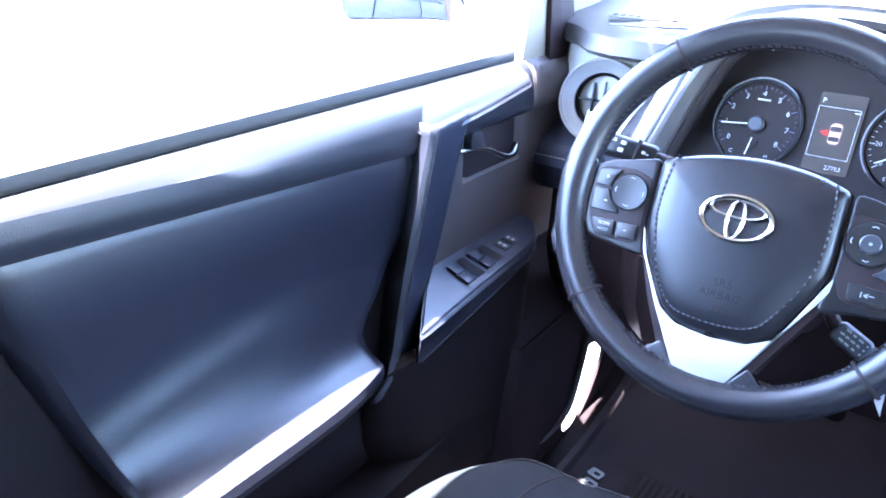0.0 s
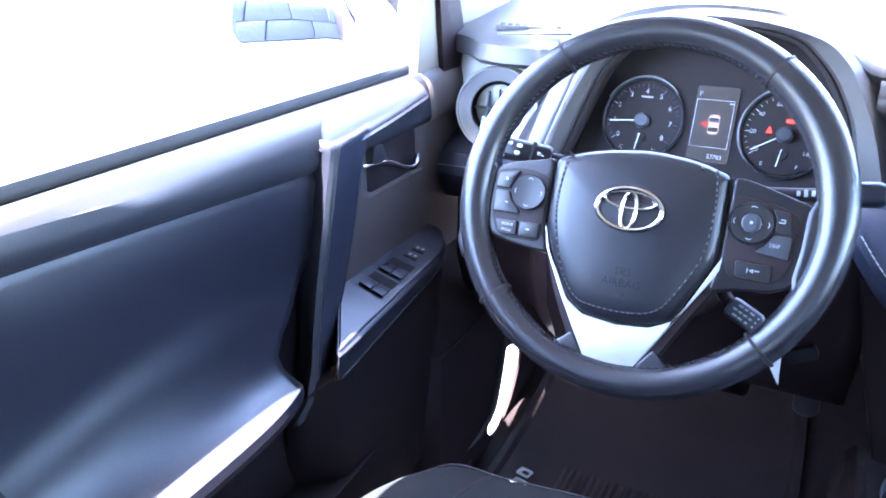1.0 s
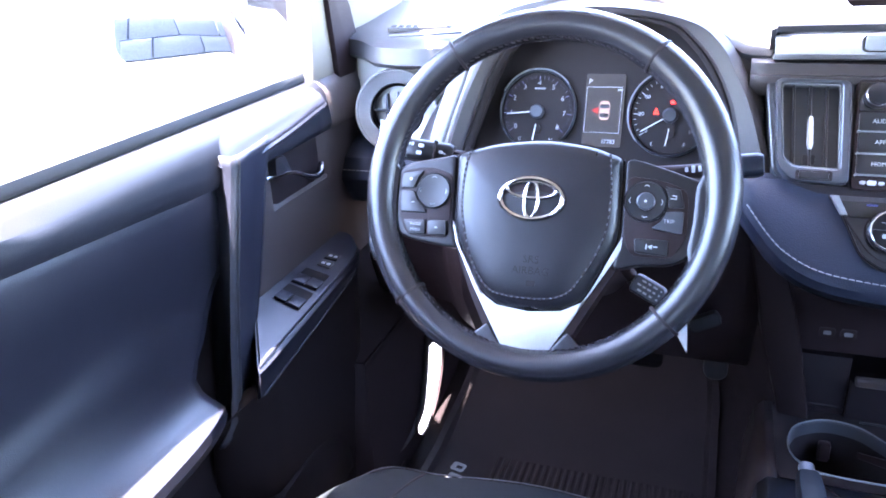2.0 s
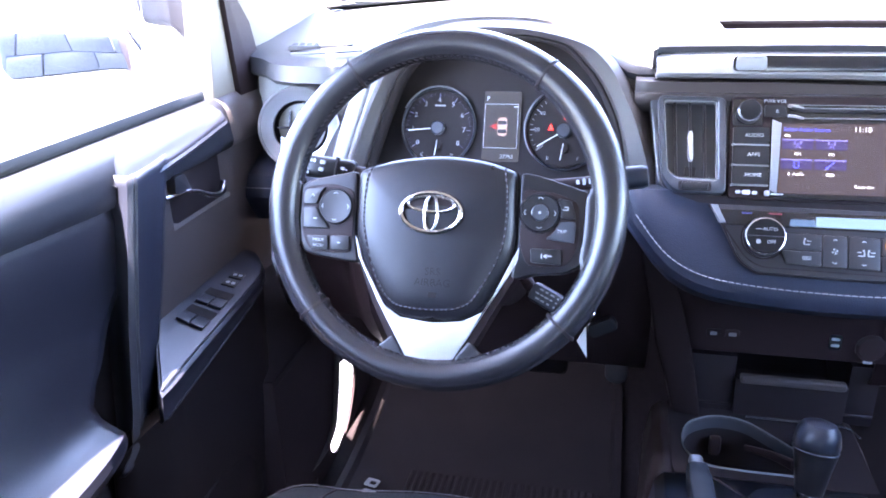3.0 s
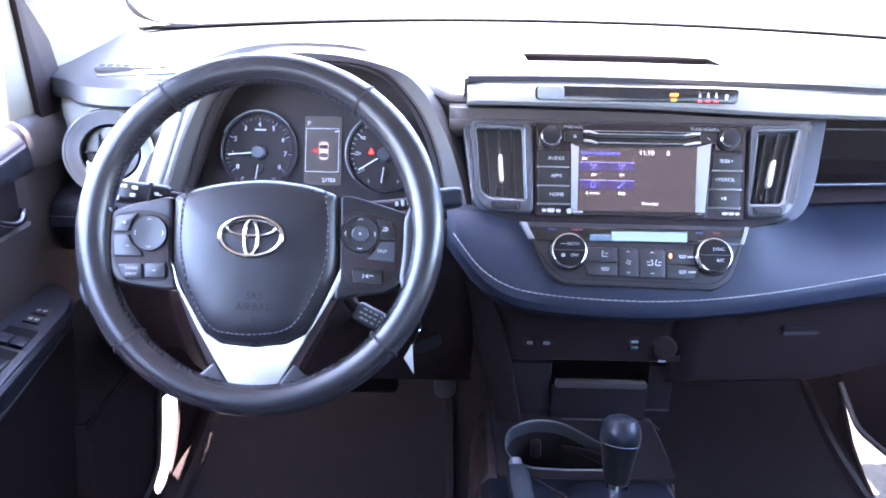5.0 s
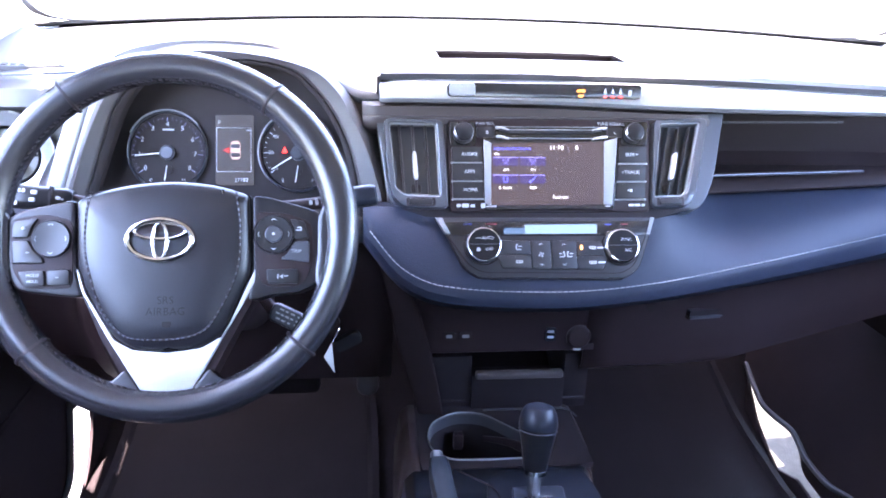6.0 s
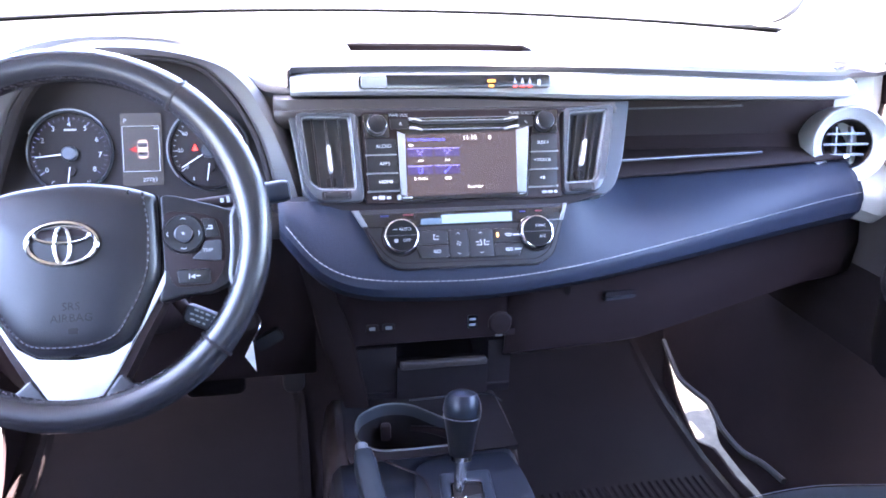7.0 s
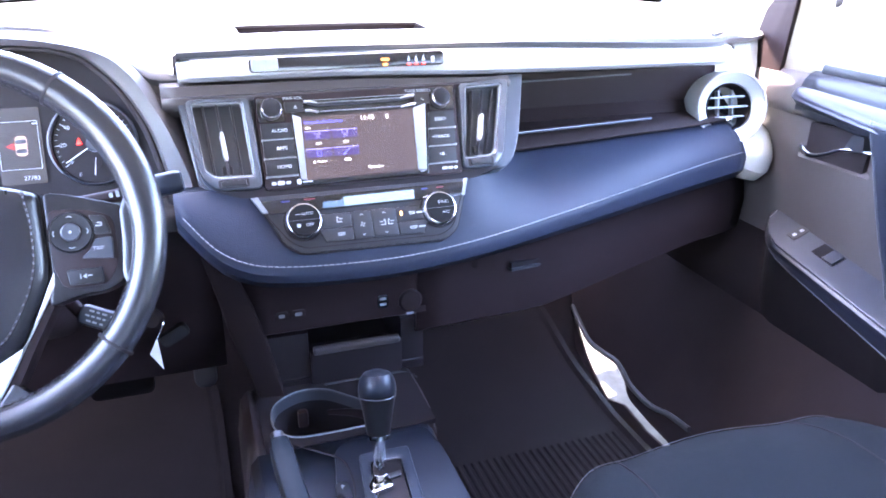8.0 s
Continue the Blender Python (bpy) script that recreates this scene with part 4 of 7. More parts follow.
part("stalk_knob", sweep([Vector(p) for p in ((0.160, 0.0422, -0.0605), (0.1635, 0.0427, -0.060), (0.184, 0.0450, -0.0575), (0.189, 0.0455, -0.057))], rounded(0.0215, 0.022, 0.007, n=6), (0, 0, 1), scale=lambda t: 0.82 if t < 0.05 or t > 0.95 else 1.0), NAVY, column, "blue-black wiper stalk end", at=WHEEL)
STALKR = WHEEL @ Matrix.Translation((0.131, 0.0372, -0.0560)) @ Matrix.Rotation(radians(7), 4, "Z")
for u, h in ((-0.008, 0.004), (-0.002, 0.006), (0.004, 0.005)):
    part("symbol", prism(rounded(0.0030, h, 0.0006, u, 0.001), -0.002, 0.0012), PRINT, column, at=STALKR)
CRUISE = WHEEL @ Matrix.Translation((0.0990, -0.0772, -0.054)) @ Matrix.Rotation(radians(-26), 4, "Z")
part("cruise_stalk", prism(rounded(0.032, 0.0195, 0.005), -0.010, 0.006, 0.004, 3), GREY, column, "grey cruise stalk with white printing", at=CRUISE)
part("stalk_tip", prism(rounded(0.0030, 0.0165, 0.001, 0.0168), -0.008, 0.003, 0.0015), LIGHTGREY, column, "pale stalk tip", at=CRUISE)
part("stalk_arm", sweep([Vector((-0.015, 0.0, -0.004)), Vector((-0.06, 0.022, -0.02))], rounded(0.012, 0.012, 0.004), (0, 0, 1)), DARK, column, at=CRUISE)
for u, v, w in ((-0.006, 0.0048, 0.0045), (-0.0005, 0.0048, 0.0030), (0.0055, 0.0048, 0.0045), (-0.0085, 0.0, 0.0040), (-0.0035, 0.0, 0.0034), (0.0015, 0.0, 0.0040), (0.0065, 0.0, 0.0030), (-0.006, -0.0048, 0.0045), (-0.0005, -0.0048, 0.0040), (0.0055, -0.0048, 0.0030), (0.0118, 0.0045, 0.0018), (0.0118, 0.0, 0.0018), (0.0118, -0.0045, 0.0018)):
    part("symbol", prism(rounded(w, 0.0018, 0.0004, u, v), 0.006, 0.0065), PRINT, column, at=CRUISE)
key = thing("car_key", (-0.262, 0.24, 0.78), "black car key with a white paper tag in the column lock", "car key")
part("head", prism(rounded(0.018, 0.036, 0.006), -0.005, 0.005, 0.003), BUTTON, key, at=pose(-0.234, 0.212, 0.785, 90, 62, 0))
part("lock", lathe([(0.014, -0.012), (0.014, 0.004), (0.009, 0.008)], 20), DARK, key, at=pose(-0.258, 0.232, 0.80, 70))
part("tag", prism([(-0.0065, 0.002), (0.0045, 0.021), (0.0062, -0.021)], -0.0008, 0.0008), PAPER, key, "white paper key tag", at=pose(-0.2575, 0.2, 0.768, 82, 0, 10))
part("key_ring", sweep(smooth_path([(-0.2535, 0.203, 0.788), (-0.246, 0.208, 0.802), (-0.243, 0.214, 0.808)], 4), circle(0.0012, n=6), (1, 0, 0)), CHROME, key, "thin metal key ring")

# ---- instrument cluster ----
CLUSTER = plane_frame((-0.453, 0.288, 1.011), 22)
cluster = thing("instrument_cluster", (-0.37, 0.30, 0.96), "black instrument cluster with two dials and a small screen", "instrument cluster")
part("backing", prism(fillet([(-0.105, -0.070), (0.255, -0.08), (0.250, 0.080), (0.215, 0.117), (-0.070, 0.117), (-0.105, 0.085)], 0.02, 4), -0.03, -0.004), DIAL, cluster, at=CLUSTER)
for name, cu, top in (("tachometer", 0.0, 8), ("speedometer", 0.159, 140)):
    dial = part(name, prism(circle(0.0455, cu, 0.002, 48), -0.006, -0.0015), DIAL, cluster, "black dial with white figures and thin bright ring", at=CLUSTER)
    part("ring", oval(cu, 0.002, 0.0485, 0.0505, 0.0026, -0.003, 0.003, k=56), GREY, dial, at=CLUSTER)
    # paler arc laid over part of each ring as its glint
    arc = [(cu + 0.0487 * math.cos(radians(a)), 0.002 + 0.0507 * math.sin(radians(a))) for a in (range(40, 160, 6) if cu == 0 else range(95, 222, 6))]
    part("rim_glint", sweep([Vector((u, v, 0.003)) for u, v in arc], rounded(0.0020, 0.0018, 0.0006, n=1), (0, 0, 1)), LIGHTGREY, dial, at=CLUSTER)
    marks = bmesh.new()
    count = 9 if cu == 0 else 8
    for k in range(count * 4 - 3):
        a = radians(218 - 256 * k / (count * 4 - 4))
        r0, r1, w = (0.0365, 0.0425, 0.0010) if k % 4 == 0 else (0.0395, 0.0425, 0.0006)
        p, q = [Vector((cu + r * math.cos(a), 0.002 + r * math.sin(a), -0.0012)) for r in (r0, r1)]
        marks = sweep([p, q], rounded(w, 0.0004, 0.0001, n=1), (0, 0, 1), marks)
    part("dial_scale", marks, glowing("dial_blue", (0.30, 0.36, 0.9), 0.009) if cu == 0 else PRINT, dial, at=CLUSTER)
    for k in range(count):
        a = radians(218 - 256 * k / (count - 1))
        text = str(k) if cu == 0 else str(k * 20)
        lettering(text, 0.0085 if cu == 0 else 0.0068, cu + 0.0335 * math.cos(a), 0.002 + 0.0335 * math.sin(a), -0.0010, CLUSTER, dial, name="figure")
    part("cap", lathe([(0, -0.001), (0.009, -0.001), (0.009, 0.004), (0.007, 0.006), (0, 0.006)], 24, cu, 0.0), GREY, dial, at=CLUSTER)
    a = radians(186 if cu == 0 else 212)
    part("needle", sweep([Vector((cu, 0, 0.0035)), Vector((cu + 0.038 * math.cos(a), 0.038 * math.sin(a), 0.003))], rounded(0.0012, 0.0012, 0.0004, n=1), (0, 0, 1)), PAPER, dial, "white needle", at=CLUSTER)
    part("cap", lathe([(0, -0.001), (0.006, -0.001), (0.006, 0.002), (0, 0.003)], 20, cu, -0.021), DIAL, dial, at=CLUSTER)
    part("needle", sweep([Vector((cu, -0.016, 0.0025)), Vector((cu - 0.003, -0.036, 0.0025))], rounded(0.0010, 0.001, 0.0003, n=1), (0, 0, 1)), PAPER, dial, at=CLUSTER)
    for text, u in (("C", -0.020), ("H", 0.019)) if cu == 0 else (("E", -0.019), ("F", 0.018)):
        lettering(text, 0.006, cu + u, -0.034, -0.0010, CLUSTER, dial, name="figure")
    if cu == 0:
        part("symbol", prism(rounded(0.014, 0.002, 0.0005, 0.001, 0.029), -0.0012, -0.0009), PRINT, dial, at=CLUSTER)
    else:
        RED = glowing("warning_red", (1.0, 0.03, 0.02), 0.12)
        part("warning_light", prism([(cu - 0.020, 0.001), (cu - 0.013, 0.001), (cu - 0.0165, 0.009)], -0.0012, -0.0006), RED, dial, "lit red warning light", at=CLUSTER)
        part("warning_light", prism(rounded(0.010, 0.004, 0.001, cu + 0.004, 0.016), -0.0012, -0.0006), RED, dial, "lit red warning light", at=CLUSTER)
screen = part("driver_screen", prism(rounded(0.047, 0.088, 0.002, 0.081, 0.004), -0.006, -0.002), DIMSCREEN, cluster, "small lit driver screen showing a car", at=CLUSTER)
part("screen_frame", ringplate(rounded(0.0425, 0.0555, 0.001, 0.0800, 0.0047), rounded(0.0414, 0.0544, 0.001, 0.0800, 0.0047), -0.002, -0.0012), PRINT, screen, at=CLUSTER)
part("car_symbol", prism(rounded(0.012, 0.023, 0.004, 0.082, 0.004), -0.002, -0.0012), glowing("symbol_rose", (0.80, 0.62, 0.62), 0.022), screen, at=CLUSTER)
for v in (0.009, -0.002):
    part("car_symbol", prism(rounded(0.011, 0.005, 0.002, 0.082, v), -0.0012, -0.0009), GREY, screen, at=CLUSTER)
part("door_mark", prism([(0.066, 0.004), (0.0745, 0.008), (0.0745, 0.0)], -0.002, -0.0012), glowing("door_red", (1.0, 0.08, 0.08), 0.018), screen, "red open door mark", at=CLUSTER)
lettering("P", 0.008, 0.0625, 0.0385, -0.0018, CLUSTER, screen)
lettering("27783", 0.0068, 0.089, -0.0335, -0.0018, CLUSTER, screen, name="odometer")
part("symbol", prism(rounded(0.006, 0.0015, 0.0004, 0.0985, 0.029), -0.002, -0.0012), PRINT, screen, at=CLUSTER)

# hood over the cluster
hood = thing("cluster_hood", (-0.38, 0.26, 0.95), "black arched cluster hood with silver side strips", "dash hood")


# half-widths and heights of the hood's inner edge, outer edge and the crease behind it
INNER = {1: [(0.172, 0.945), (0.165, 0.986), (0.154, 1.030), (0.1345, 1.070), (0.112, 1.097), (0.086, 1.116), (0.035, 1.125)],
         -1: [(0.158, 0.945), (0.145, 0.985), (0.130, 1.030), (0.115, 1.068), (0.095, 1.095), (0.068, 1.115), (0.030, 1.124)]}
OUTER = {1: [(0.204, 0.945), (0.196, 0.985), (0.180, 1.034), (0.163, 1.069), (0.146, 1.098), (0.115, 1.122), (0.045, 1.138)],
         -1: [(0.182, 0.940), (0.169, 0.980), (0.153, 1.030), (0.139, 1.064), (0.124, 1.092), (0.098, 1.118), (0.040, 1.138)]}
CREASE = {1: [(0.206, 0.940), (0.200, 0.985), (0.190, 1.040), (0.182, 1.076), (0.158, 1.101), (0.122, 1.130), (0.046, 1.146)],
          -1: [(0.215, 0.940), (0.200, 0.985), (0.182, 1.030), (0.165, 1.066), (0.145, 1.100), (0.115, 1.130), (0.046, 1.146)]}


def arch(edge, grow, lift, y0, tilt):
    """One line over the cluster, from its left foot to its right foot."""
    line = []
    for s in (-1, 1):
        side = [(s * (w + grow), z + lift * (i / 6) ** 0.6) for i, (w, z) in enumerate(edge[s])]
        line += side if s < 0 else side[::-1]
    return smooth_path([(-0.385 + w, y0 + (z - 0.94) * tilt, z) for w, z in line], 4)


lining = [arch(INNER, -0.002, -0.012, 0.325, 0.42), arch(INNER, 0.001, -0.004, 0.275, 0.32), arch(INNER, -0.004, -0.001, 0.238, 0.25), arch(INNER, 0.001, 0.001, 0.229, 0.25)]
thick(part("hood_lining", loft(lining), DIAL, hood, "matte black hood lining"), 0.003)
shells = [arch(INNER, 0.001, 0.001, 0.229, 0.25), arch(INNER, 0.005, 0.003, 0.223, 0.25), arch(OUTER, -0.005, -0.003, 0.216, 0.26), arch(OUTER, 0.0, 0.0, 0.220, 0.29), arch(OUTER, 0.003, 0.003, 0.230, 0.31),
          arch(CREASE, -0.002, -0.001, 0.252, 0.20), arch(CREASE, 0.002, -0.004, 0.262, 0.20), arch(CREASE, 0.006, 0.001, 0.270, 0.25), arch(CREASE, 0.020, -0.004, 0.30, 0.5), arch(CREASE, 0.065, -0.018, 0.40, 0.8), arch(CREASE, 0.10, -0.040, 0.50, 0.9)]
thick(part("hood", loft(shells), HOODSKIN, hood), 0.003)
pts = [(-0.5790, 0.213, 0.945), (-0.5665, 0.220, 0.978), (-0.5545, 0.226, 1.013), (-0.5415, 0.232, 1.048), (-0.5290, 0.238, 1.082)]
part("silver_strip", sweep(smooth_path(pts, 5), rounded(0.018, 0.008, 0.003), (0, -1, 0.3), scale=lambda t: 1.0 + 0.06 * math.sin(3 * t)), BAND, hood, "satin silver strip beside the cluster")
rows = [[(x, 0.20, 0.925), (x, 0.22, 0.945), (x, 0.31, 0.952), (x, 0.33, 0.96)] for x in steps(-0.57, -0.20, 8)]
thick(part("lower_lip", loft(rows), SOFT, hood), 0.003)

# ---- audio unit and centre vents ----
audio = thing("audio_unit", (0.01, 0.2, 0.97), "black touchscreen car audio unit with two knobs and side keys", "car stereo")
bez = fillet([(-0.2075, 0.1175), (-0.2035, 0.092), (-0.1932, 0.0125), (-0.182, 0.0010), (-0.150, -0.0035), (0.1315, -0.0045), (0.1838, -0.0020), (0.1988, 0.0098), (0.2130, 0.040), (0.2340, 0.1260)], [0.006, 0.03, 0.014, 0.010, 0.01, 0.01, 0.010, 0.014, 0.03, 0.005], 4)
part("surround", prism(bez, -0.06, -0.012, 0.005, 3), GREY, audio, "satin grey stack surround", at=STACK)
# black plate put in for the shade that the unit's overhang casts
part("overhang_shade", prism([(-0.178, 0.0), (0.178, 0.0), (0.128, -0.014), (-0.138, -0.014)], -0.03, -0.004), VOID, audio, "near-black plate for the shade under the audio unit", at=STACK)
part("face", prism(fillet([(-0.1205, 0.1090), (-0.1210, -0.0045), (0.1213, -0.0045), (0.1300, 0.1108)], 0.004, 3), -0.02, 0.0005, 0.0015), DARK, audio, at=STACK)
part("face_glass", prism(fillet([(-0.0800, 0.0860), (-0.0800, -0.0030), (0.0765, -0.0030), (0.0880, 0.0880)], 0.003, 3), -0.002, 0.0030, 0.001), GLOSS, audio, at=STACK)
disp = part("screen", prism([(-0.0728, 0.0022), (0.0634, 0.0030), (0.0692, 0.0812), (-0.0698, 0.0782)], 0.0, 0.0034), SCREEN, audio, "lit touchscreen showing the audio source menu", at=STACK)
for pts in ([(-0.0800, 0.0040), (-0.0730, 0.0022), (-0.0700, 0.0785), (-0.0792, 0.0828)], [(0.0637, 0.0030), (0.0745, 0.0018), (0.0862, 0.0866), (0.0695, 0.0815)]):
    part("screen_edge", prism(pts, 0.003, 0.0052, 0.0008), LIGHTGREY, audio, "pale grey screen edge", at=STACK)
BLUE, PURPLE = glowing("screen_blue", (0.12, 0.14, 0.85), 0.05), glowing("screen_purple", (0.14, 0.10, 0.38), 0.012)
LILAC = glowing("screen_lilac", (0.30, 0.28, 0.80), 0.03)
WHITE = glowing("screen_white", (0.9, 0.9, 0.95), 0.05)
lettering("Select Audio Source", 0.0062, -0.0672, 0.0720, 0.0035, STACK, disp, BLUE, align="LEFT", squash=0.90)
lettering("11:18", 0.0080, 0.0098, 0.0732, 0.0035, STACK, disp, WHITE, "clock_figures")
part("symbol", prism(rounded(0.0030, 0.0048, 0.0006, 0.0349, 0.0734), 0.0034, 0.0038), WHITE, disp, at=STACK)
arrow = prism([(-0.0668, 0.0650), (-0.0640, 0.0672), (-0.0640, 0.0660), (-0.0612, 0.0660), (-0.0606, 0.0630), (-0.0618, 0.0645), (-0.0640, 0.0645), (-0.0640, 0.0632)], 0.0034, 0.0038)
part("symbol", arrow, WHITE, disp, at=STACK)
for i in range(2):
    for j in range(2):
        cu, cv = -0.0532 + i * 0.0331 - j * 0.0010, 0.0557 - j * 0.0218
        tile = part("tile", prism(rounded(0.0310, 0.0106, 0.0006, cu, cv), 0.0034, 0.0038), PURPLE, disp, "glowing purple menu tile", at=STACK)
        part("tile_edge", prism(rounded(0.0310, 0.0012, 0.0003, cu, cv + 0.0050), 0.0036, 0.0040), LILAC, disp, at=STACK)
        part("tile_edge", prism(rounded(0.0310, 0.0030, 0.0003, cu, cv + 0.0028), 0.0036, 0.0039), PURPLE, disp, at=STACK)
        if j == 0:
            # a small mast with its waves
            icon = prism([(cu - 0.0026, cv - 0.0045), (cu - 0.0018, cv - 0.0045), (cu + 0.0002, cv + 0.0020), (cu - 0.0002, cv + 0.0020)], 0.0038, 0.0041)
            icon = prism([(cu + 0.0018, cv - 0.0045), (cu + 0.0026, cv - 0.0045), (cu + 0.0002, cv + 0.0020), (cu - 0.0002, cv + 0.0020)], 0.0038, 0.0041, bm=icon)
            icon = prism(rounded(0.0030, 0.0007, 0.0002, cu, cv - 0.0018), 0.0038, 0.0041, bm=icon)
            for d in (-1, 1):
                icon = prism([(cu + d * 0.0022, cv + 0.0005), (cu + d * 0.0036, cv - 0.0004), (cu + d * 0.0036, cv + 0.0040), (cu + d * 0.0022, cv + 0.0032)], 0.0038, 0.0041, bm=icon)
        elif i == 0:
            icon = ringplate(rounded(0.0054, 0.0088, 0.0022, cu, cv), rounded(0.0036, 0.0070, 0.0014, cu, cv), 0.0038, 0.0041)
        else:
            icon = prism([(cu - 0.0040, cv - 0.0034), (cu - 0.0030, cv - 0.0042), (cu + 0.0042, cv + 0.0030), (cu + 0.0034, cv + 0.0038)], 0.0038, 0.0041)
            icon = prism(circle(0.0016, cu - 0.0030, cv - 0.0032, 10), 0.0038, 0.0041, bm=icon)
        part("tile_icon", icon, LILAC if j == 0 else BLUE, disp, at=STACK)
        text = (("AM", "Audio"), ("FM", ""))[i][j]
        if text:
            lettering(text, 0.0048, cu + (0.002 if j else 0), cv - 0.0105, 0.0036, STACK, disp, WHITE)
            if j:
                part("symbol", prism(rounded(0.0016, 0.0034, 0.0006, cu - 0.0072, cv - 0.0105), 0.0034, 0.0038), WHITE, disp, at=STACK)
        else:
            part("symbol", prism(rounded(0.0075, 0.0028, 0.0005, cu, cv - 0.0105), 0.0034, 0.0038), WHITE, disp, at=STACK)
lettering("Reorder", 0.0056, 0.0117, 0.0118, 0.0035, STACK, disp, WHITE)
# disc slot in a sunken lip with bright corner clips
part("disc_slot", prism(rounded(0.138, 0.0165, 0.003, 0.0056, 0.0930), 0.0, 0.0012), GLOSS, audio, "disc slot", at=STACK)
part("slot_lip", prism(fillet([(-0.0600, 0.0985), (-0.0470, 0.0950), (0.0550, 0.0955), (0.0690, 0.0990), (0.0690, 0.0955), (0.0550, 0.0925), (-0.0470, 0.0920), (-0.0600, 0.0950)], 0.001, 2), 0.001, 0.0050, 0.0012), SATIN, audio, "satin lip over the disc slot", at=STACK)
for v, k in ((0.0952, 0.0003), (0.0843, 0.0003), (0.1000, 0.0004)):
    part("slot_trim", sweep([Vector((-0.0490 if v < 0.099 else -0.0640, v, 0.0048 if v < 0.099 else 0.001)), Vector((0.0550 if v < 0.099 else 0.0750, v + k, 0.0048 if v < 0.099 else 0.001))], rounded(0.0010, 0.0012, 0.0004, n=1), (0, 0, 1)), LIGHTGREY, audio, at=STACK)
for d in (-1, 1):
    for v in (0.0992, 0.0880):
        u0, u1, u2 = (-0.0634, -0.0570, -0.0482) if d < 0 else (0.0735, 0.0665, 0.0545)
        part("slot_clip", prism([(u0, v), (u1, v - 0.0004), (u2, v - 0.0034), (u2, v - 0.0047), (u1, v - 0.0028), (u0, v - 0.0020)], 0.001, 0.0062, 0.0005), SILVER, audio, "bright corner clip", at=STACK)
for d in (-1, 1):
    cu, cv, r = (-0.1033, 0.0900, 0.0122) if d < 0 else (0.1061, 0.0912, 0.0119)
    seat_box = [(-0.1190, 0.1060), (-0.1190, 0.0755), (-0.0880, 0.0755), (-0.0880, 0.1060)] if d < 0 else [(0.0925, 0.1072), (0.0905, 0.0775), (0.1232, 0.0775), (0.1275, 0.1085)]
    part("knob_seat", prism(fillet(seat_box, 0.003, 3), 0.0, 0.0018, 0.0008), GLOSS, audio, at=STACK)
    knob = part("knob", lathe([(r, 0.0005), (r * 0.97, 0.012), (r * 0.87, 0.0145), (r * 0.5, 0.0158), (0, 0.0162)], 36, cu, cv), KNOBFACE, audio, "black round knob with bright edge", at=STACK)
    part("knob_edge", lathe([(r * 0.99, 0.0108), (r * 1.02, 0.0116), (r * 0.96, 0.0134), (r * 0.90, 0.0142), (r * 0.88, 0.0136)], 36, cu, cv), CHROME, knob, "bright knob edge", at=STACK)
    small = [(-0.0868, 0.0992), (-0.0868, 0.0865), (-0.0648, 0.0865), (-0.0648, 0.0975), (-0.0680, 0.0992)] if d < 0 else [(0.0745, 0.0992), (0.0735, 0.0872), (0.0930, 0.0872), (0.0945, 0.1005)]
    part("small_key", prism(fillet(small, 0.0015, 2), 0.0005, 0.0030, 0.0008), BUTTON, audio, at=STACK)
    mx = sum(p[0] for p in small) / len(small)
    if d < 0:
        part("symbol", prism([(mx - 0.0016, 0.0922), (mx + 0.0016, 0.0922), (mx, 0.0945)], 0.0028, 0.0033, bm=prism(rounded(0.0034, 0.0009, 0.0002, mx, 0.0910), 0.0028, 0.0033)), PRINT, audio, at=STACK)
    else:
        part("symbol", prism([(mx - 0.0016, 0.0942), (mx - 0.0004, 0.0936), (mx - 0.0004, 0.0926), (mx + 0.0018, 0.0914), (mx + 0.0008, 0.0906), (mx - 0.0016, 0.0926)], 0.0028, 0.0033), PRINT, audio, at=STACK)
    lettering("PWR·VOL" if d < 0 else "TUNE·SCROLL", 0.0054, -0.0760 if d < 0 else 0.0800, 0.1035 if d < 0 else 0.1042, 0.0020, STACK, audio)
    for k, text in enumerate(("AUDIO", "APPS", "HOME") if d < 0 else ("SEEK>", "<TRACK", "")):
        v0, v1 = ((0.0738, 0.0552), (0.0534, 0.0326), (0.0306, 0.0108))[k] if d < 0 else ((0.0752, 0.0548), (0.0528, 0.0322), (0.0302, 0.0100))[k]
        if d < 0:
            quad = [(-0.1180, v0), (-0.0812, v0), (-0.0812, v1), (-0.1180, v1)]
        else:
            lean = 0.146
            quad = [(0.0884 + (v0 - 0.0755) * lean, v0), (0.1228 + (v0 - 0.0755) * 0.118, v0), (0.1228 + (v1 - 0.0755) * 0.118, v1), (0.0884 + (v1 - 0.0755) * lean, v1)]
        part("side_key", prism(fillet(quad, 0.0012, 2), 0.0005, 0.0038, 0.0010), BUTTON, audio, "black side key with white print", at=STACK)
        (ua, _), (ub, _) = quad[3], quad[2]
        line = prism([(ua, v1 - 0.0006), (ub, v1 - 0.0006), (ub, v1 - 0.0017), (ua, v1 - 0.0017)], 0.0005, 0.0042, 0.0003)
        line = prism(circle(0.0013, ua if d < 0 else ub, v1 - 0.0012, 10), 0.0005, 0.0046, bm=line)
        part("key_line", line, LIGHTGREY, audio, "bright line under the key", at=STACK)
        mx, my = (ua + ub) / 2 + (0.003 if d < 0 else 0.0), (v0 + v1) / 2
        if text:
            lettering(text, 0.0060, mx, my, 0.0039, STACK, audio)
        else:
            icon = prism([(mx - 0.0030, my), (mx - 0.0005, my + 0.0017), (mx - 0.0005, my - 0.0017)], 0.0036, 0.0041)
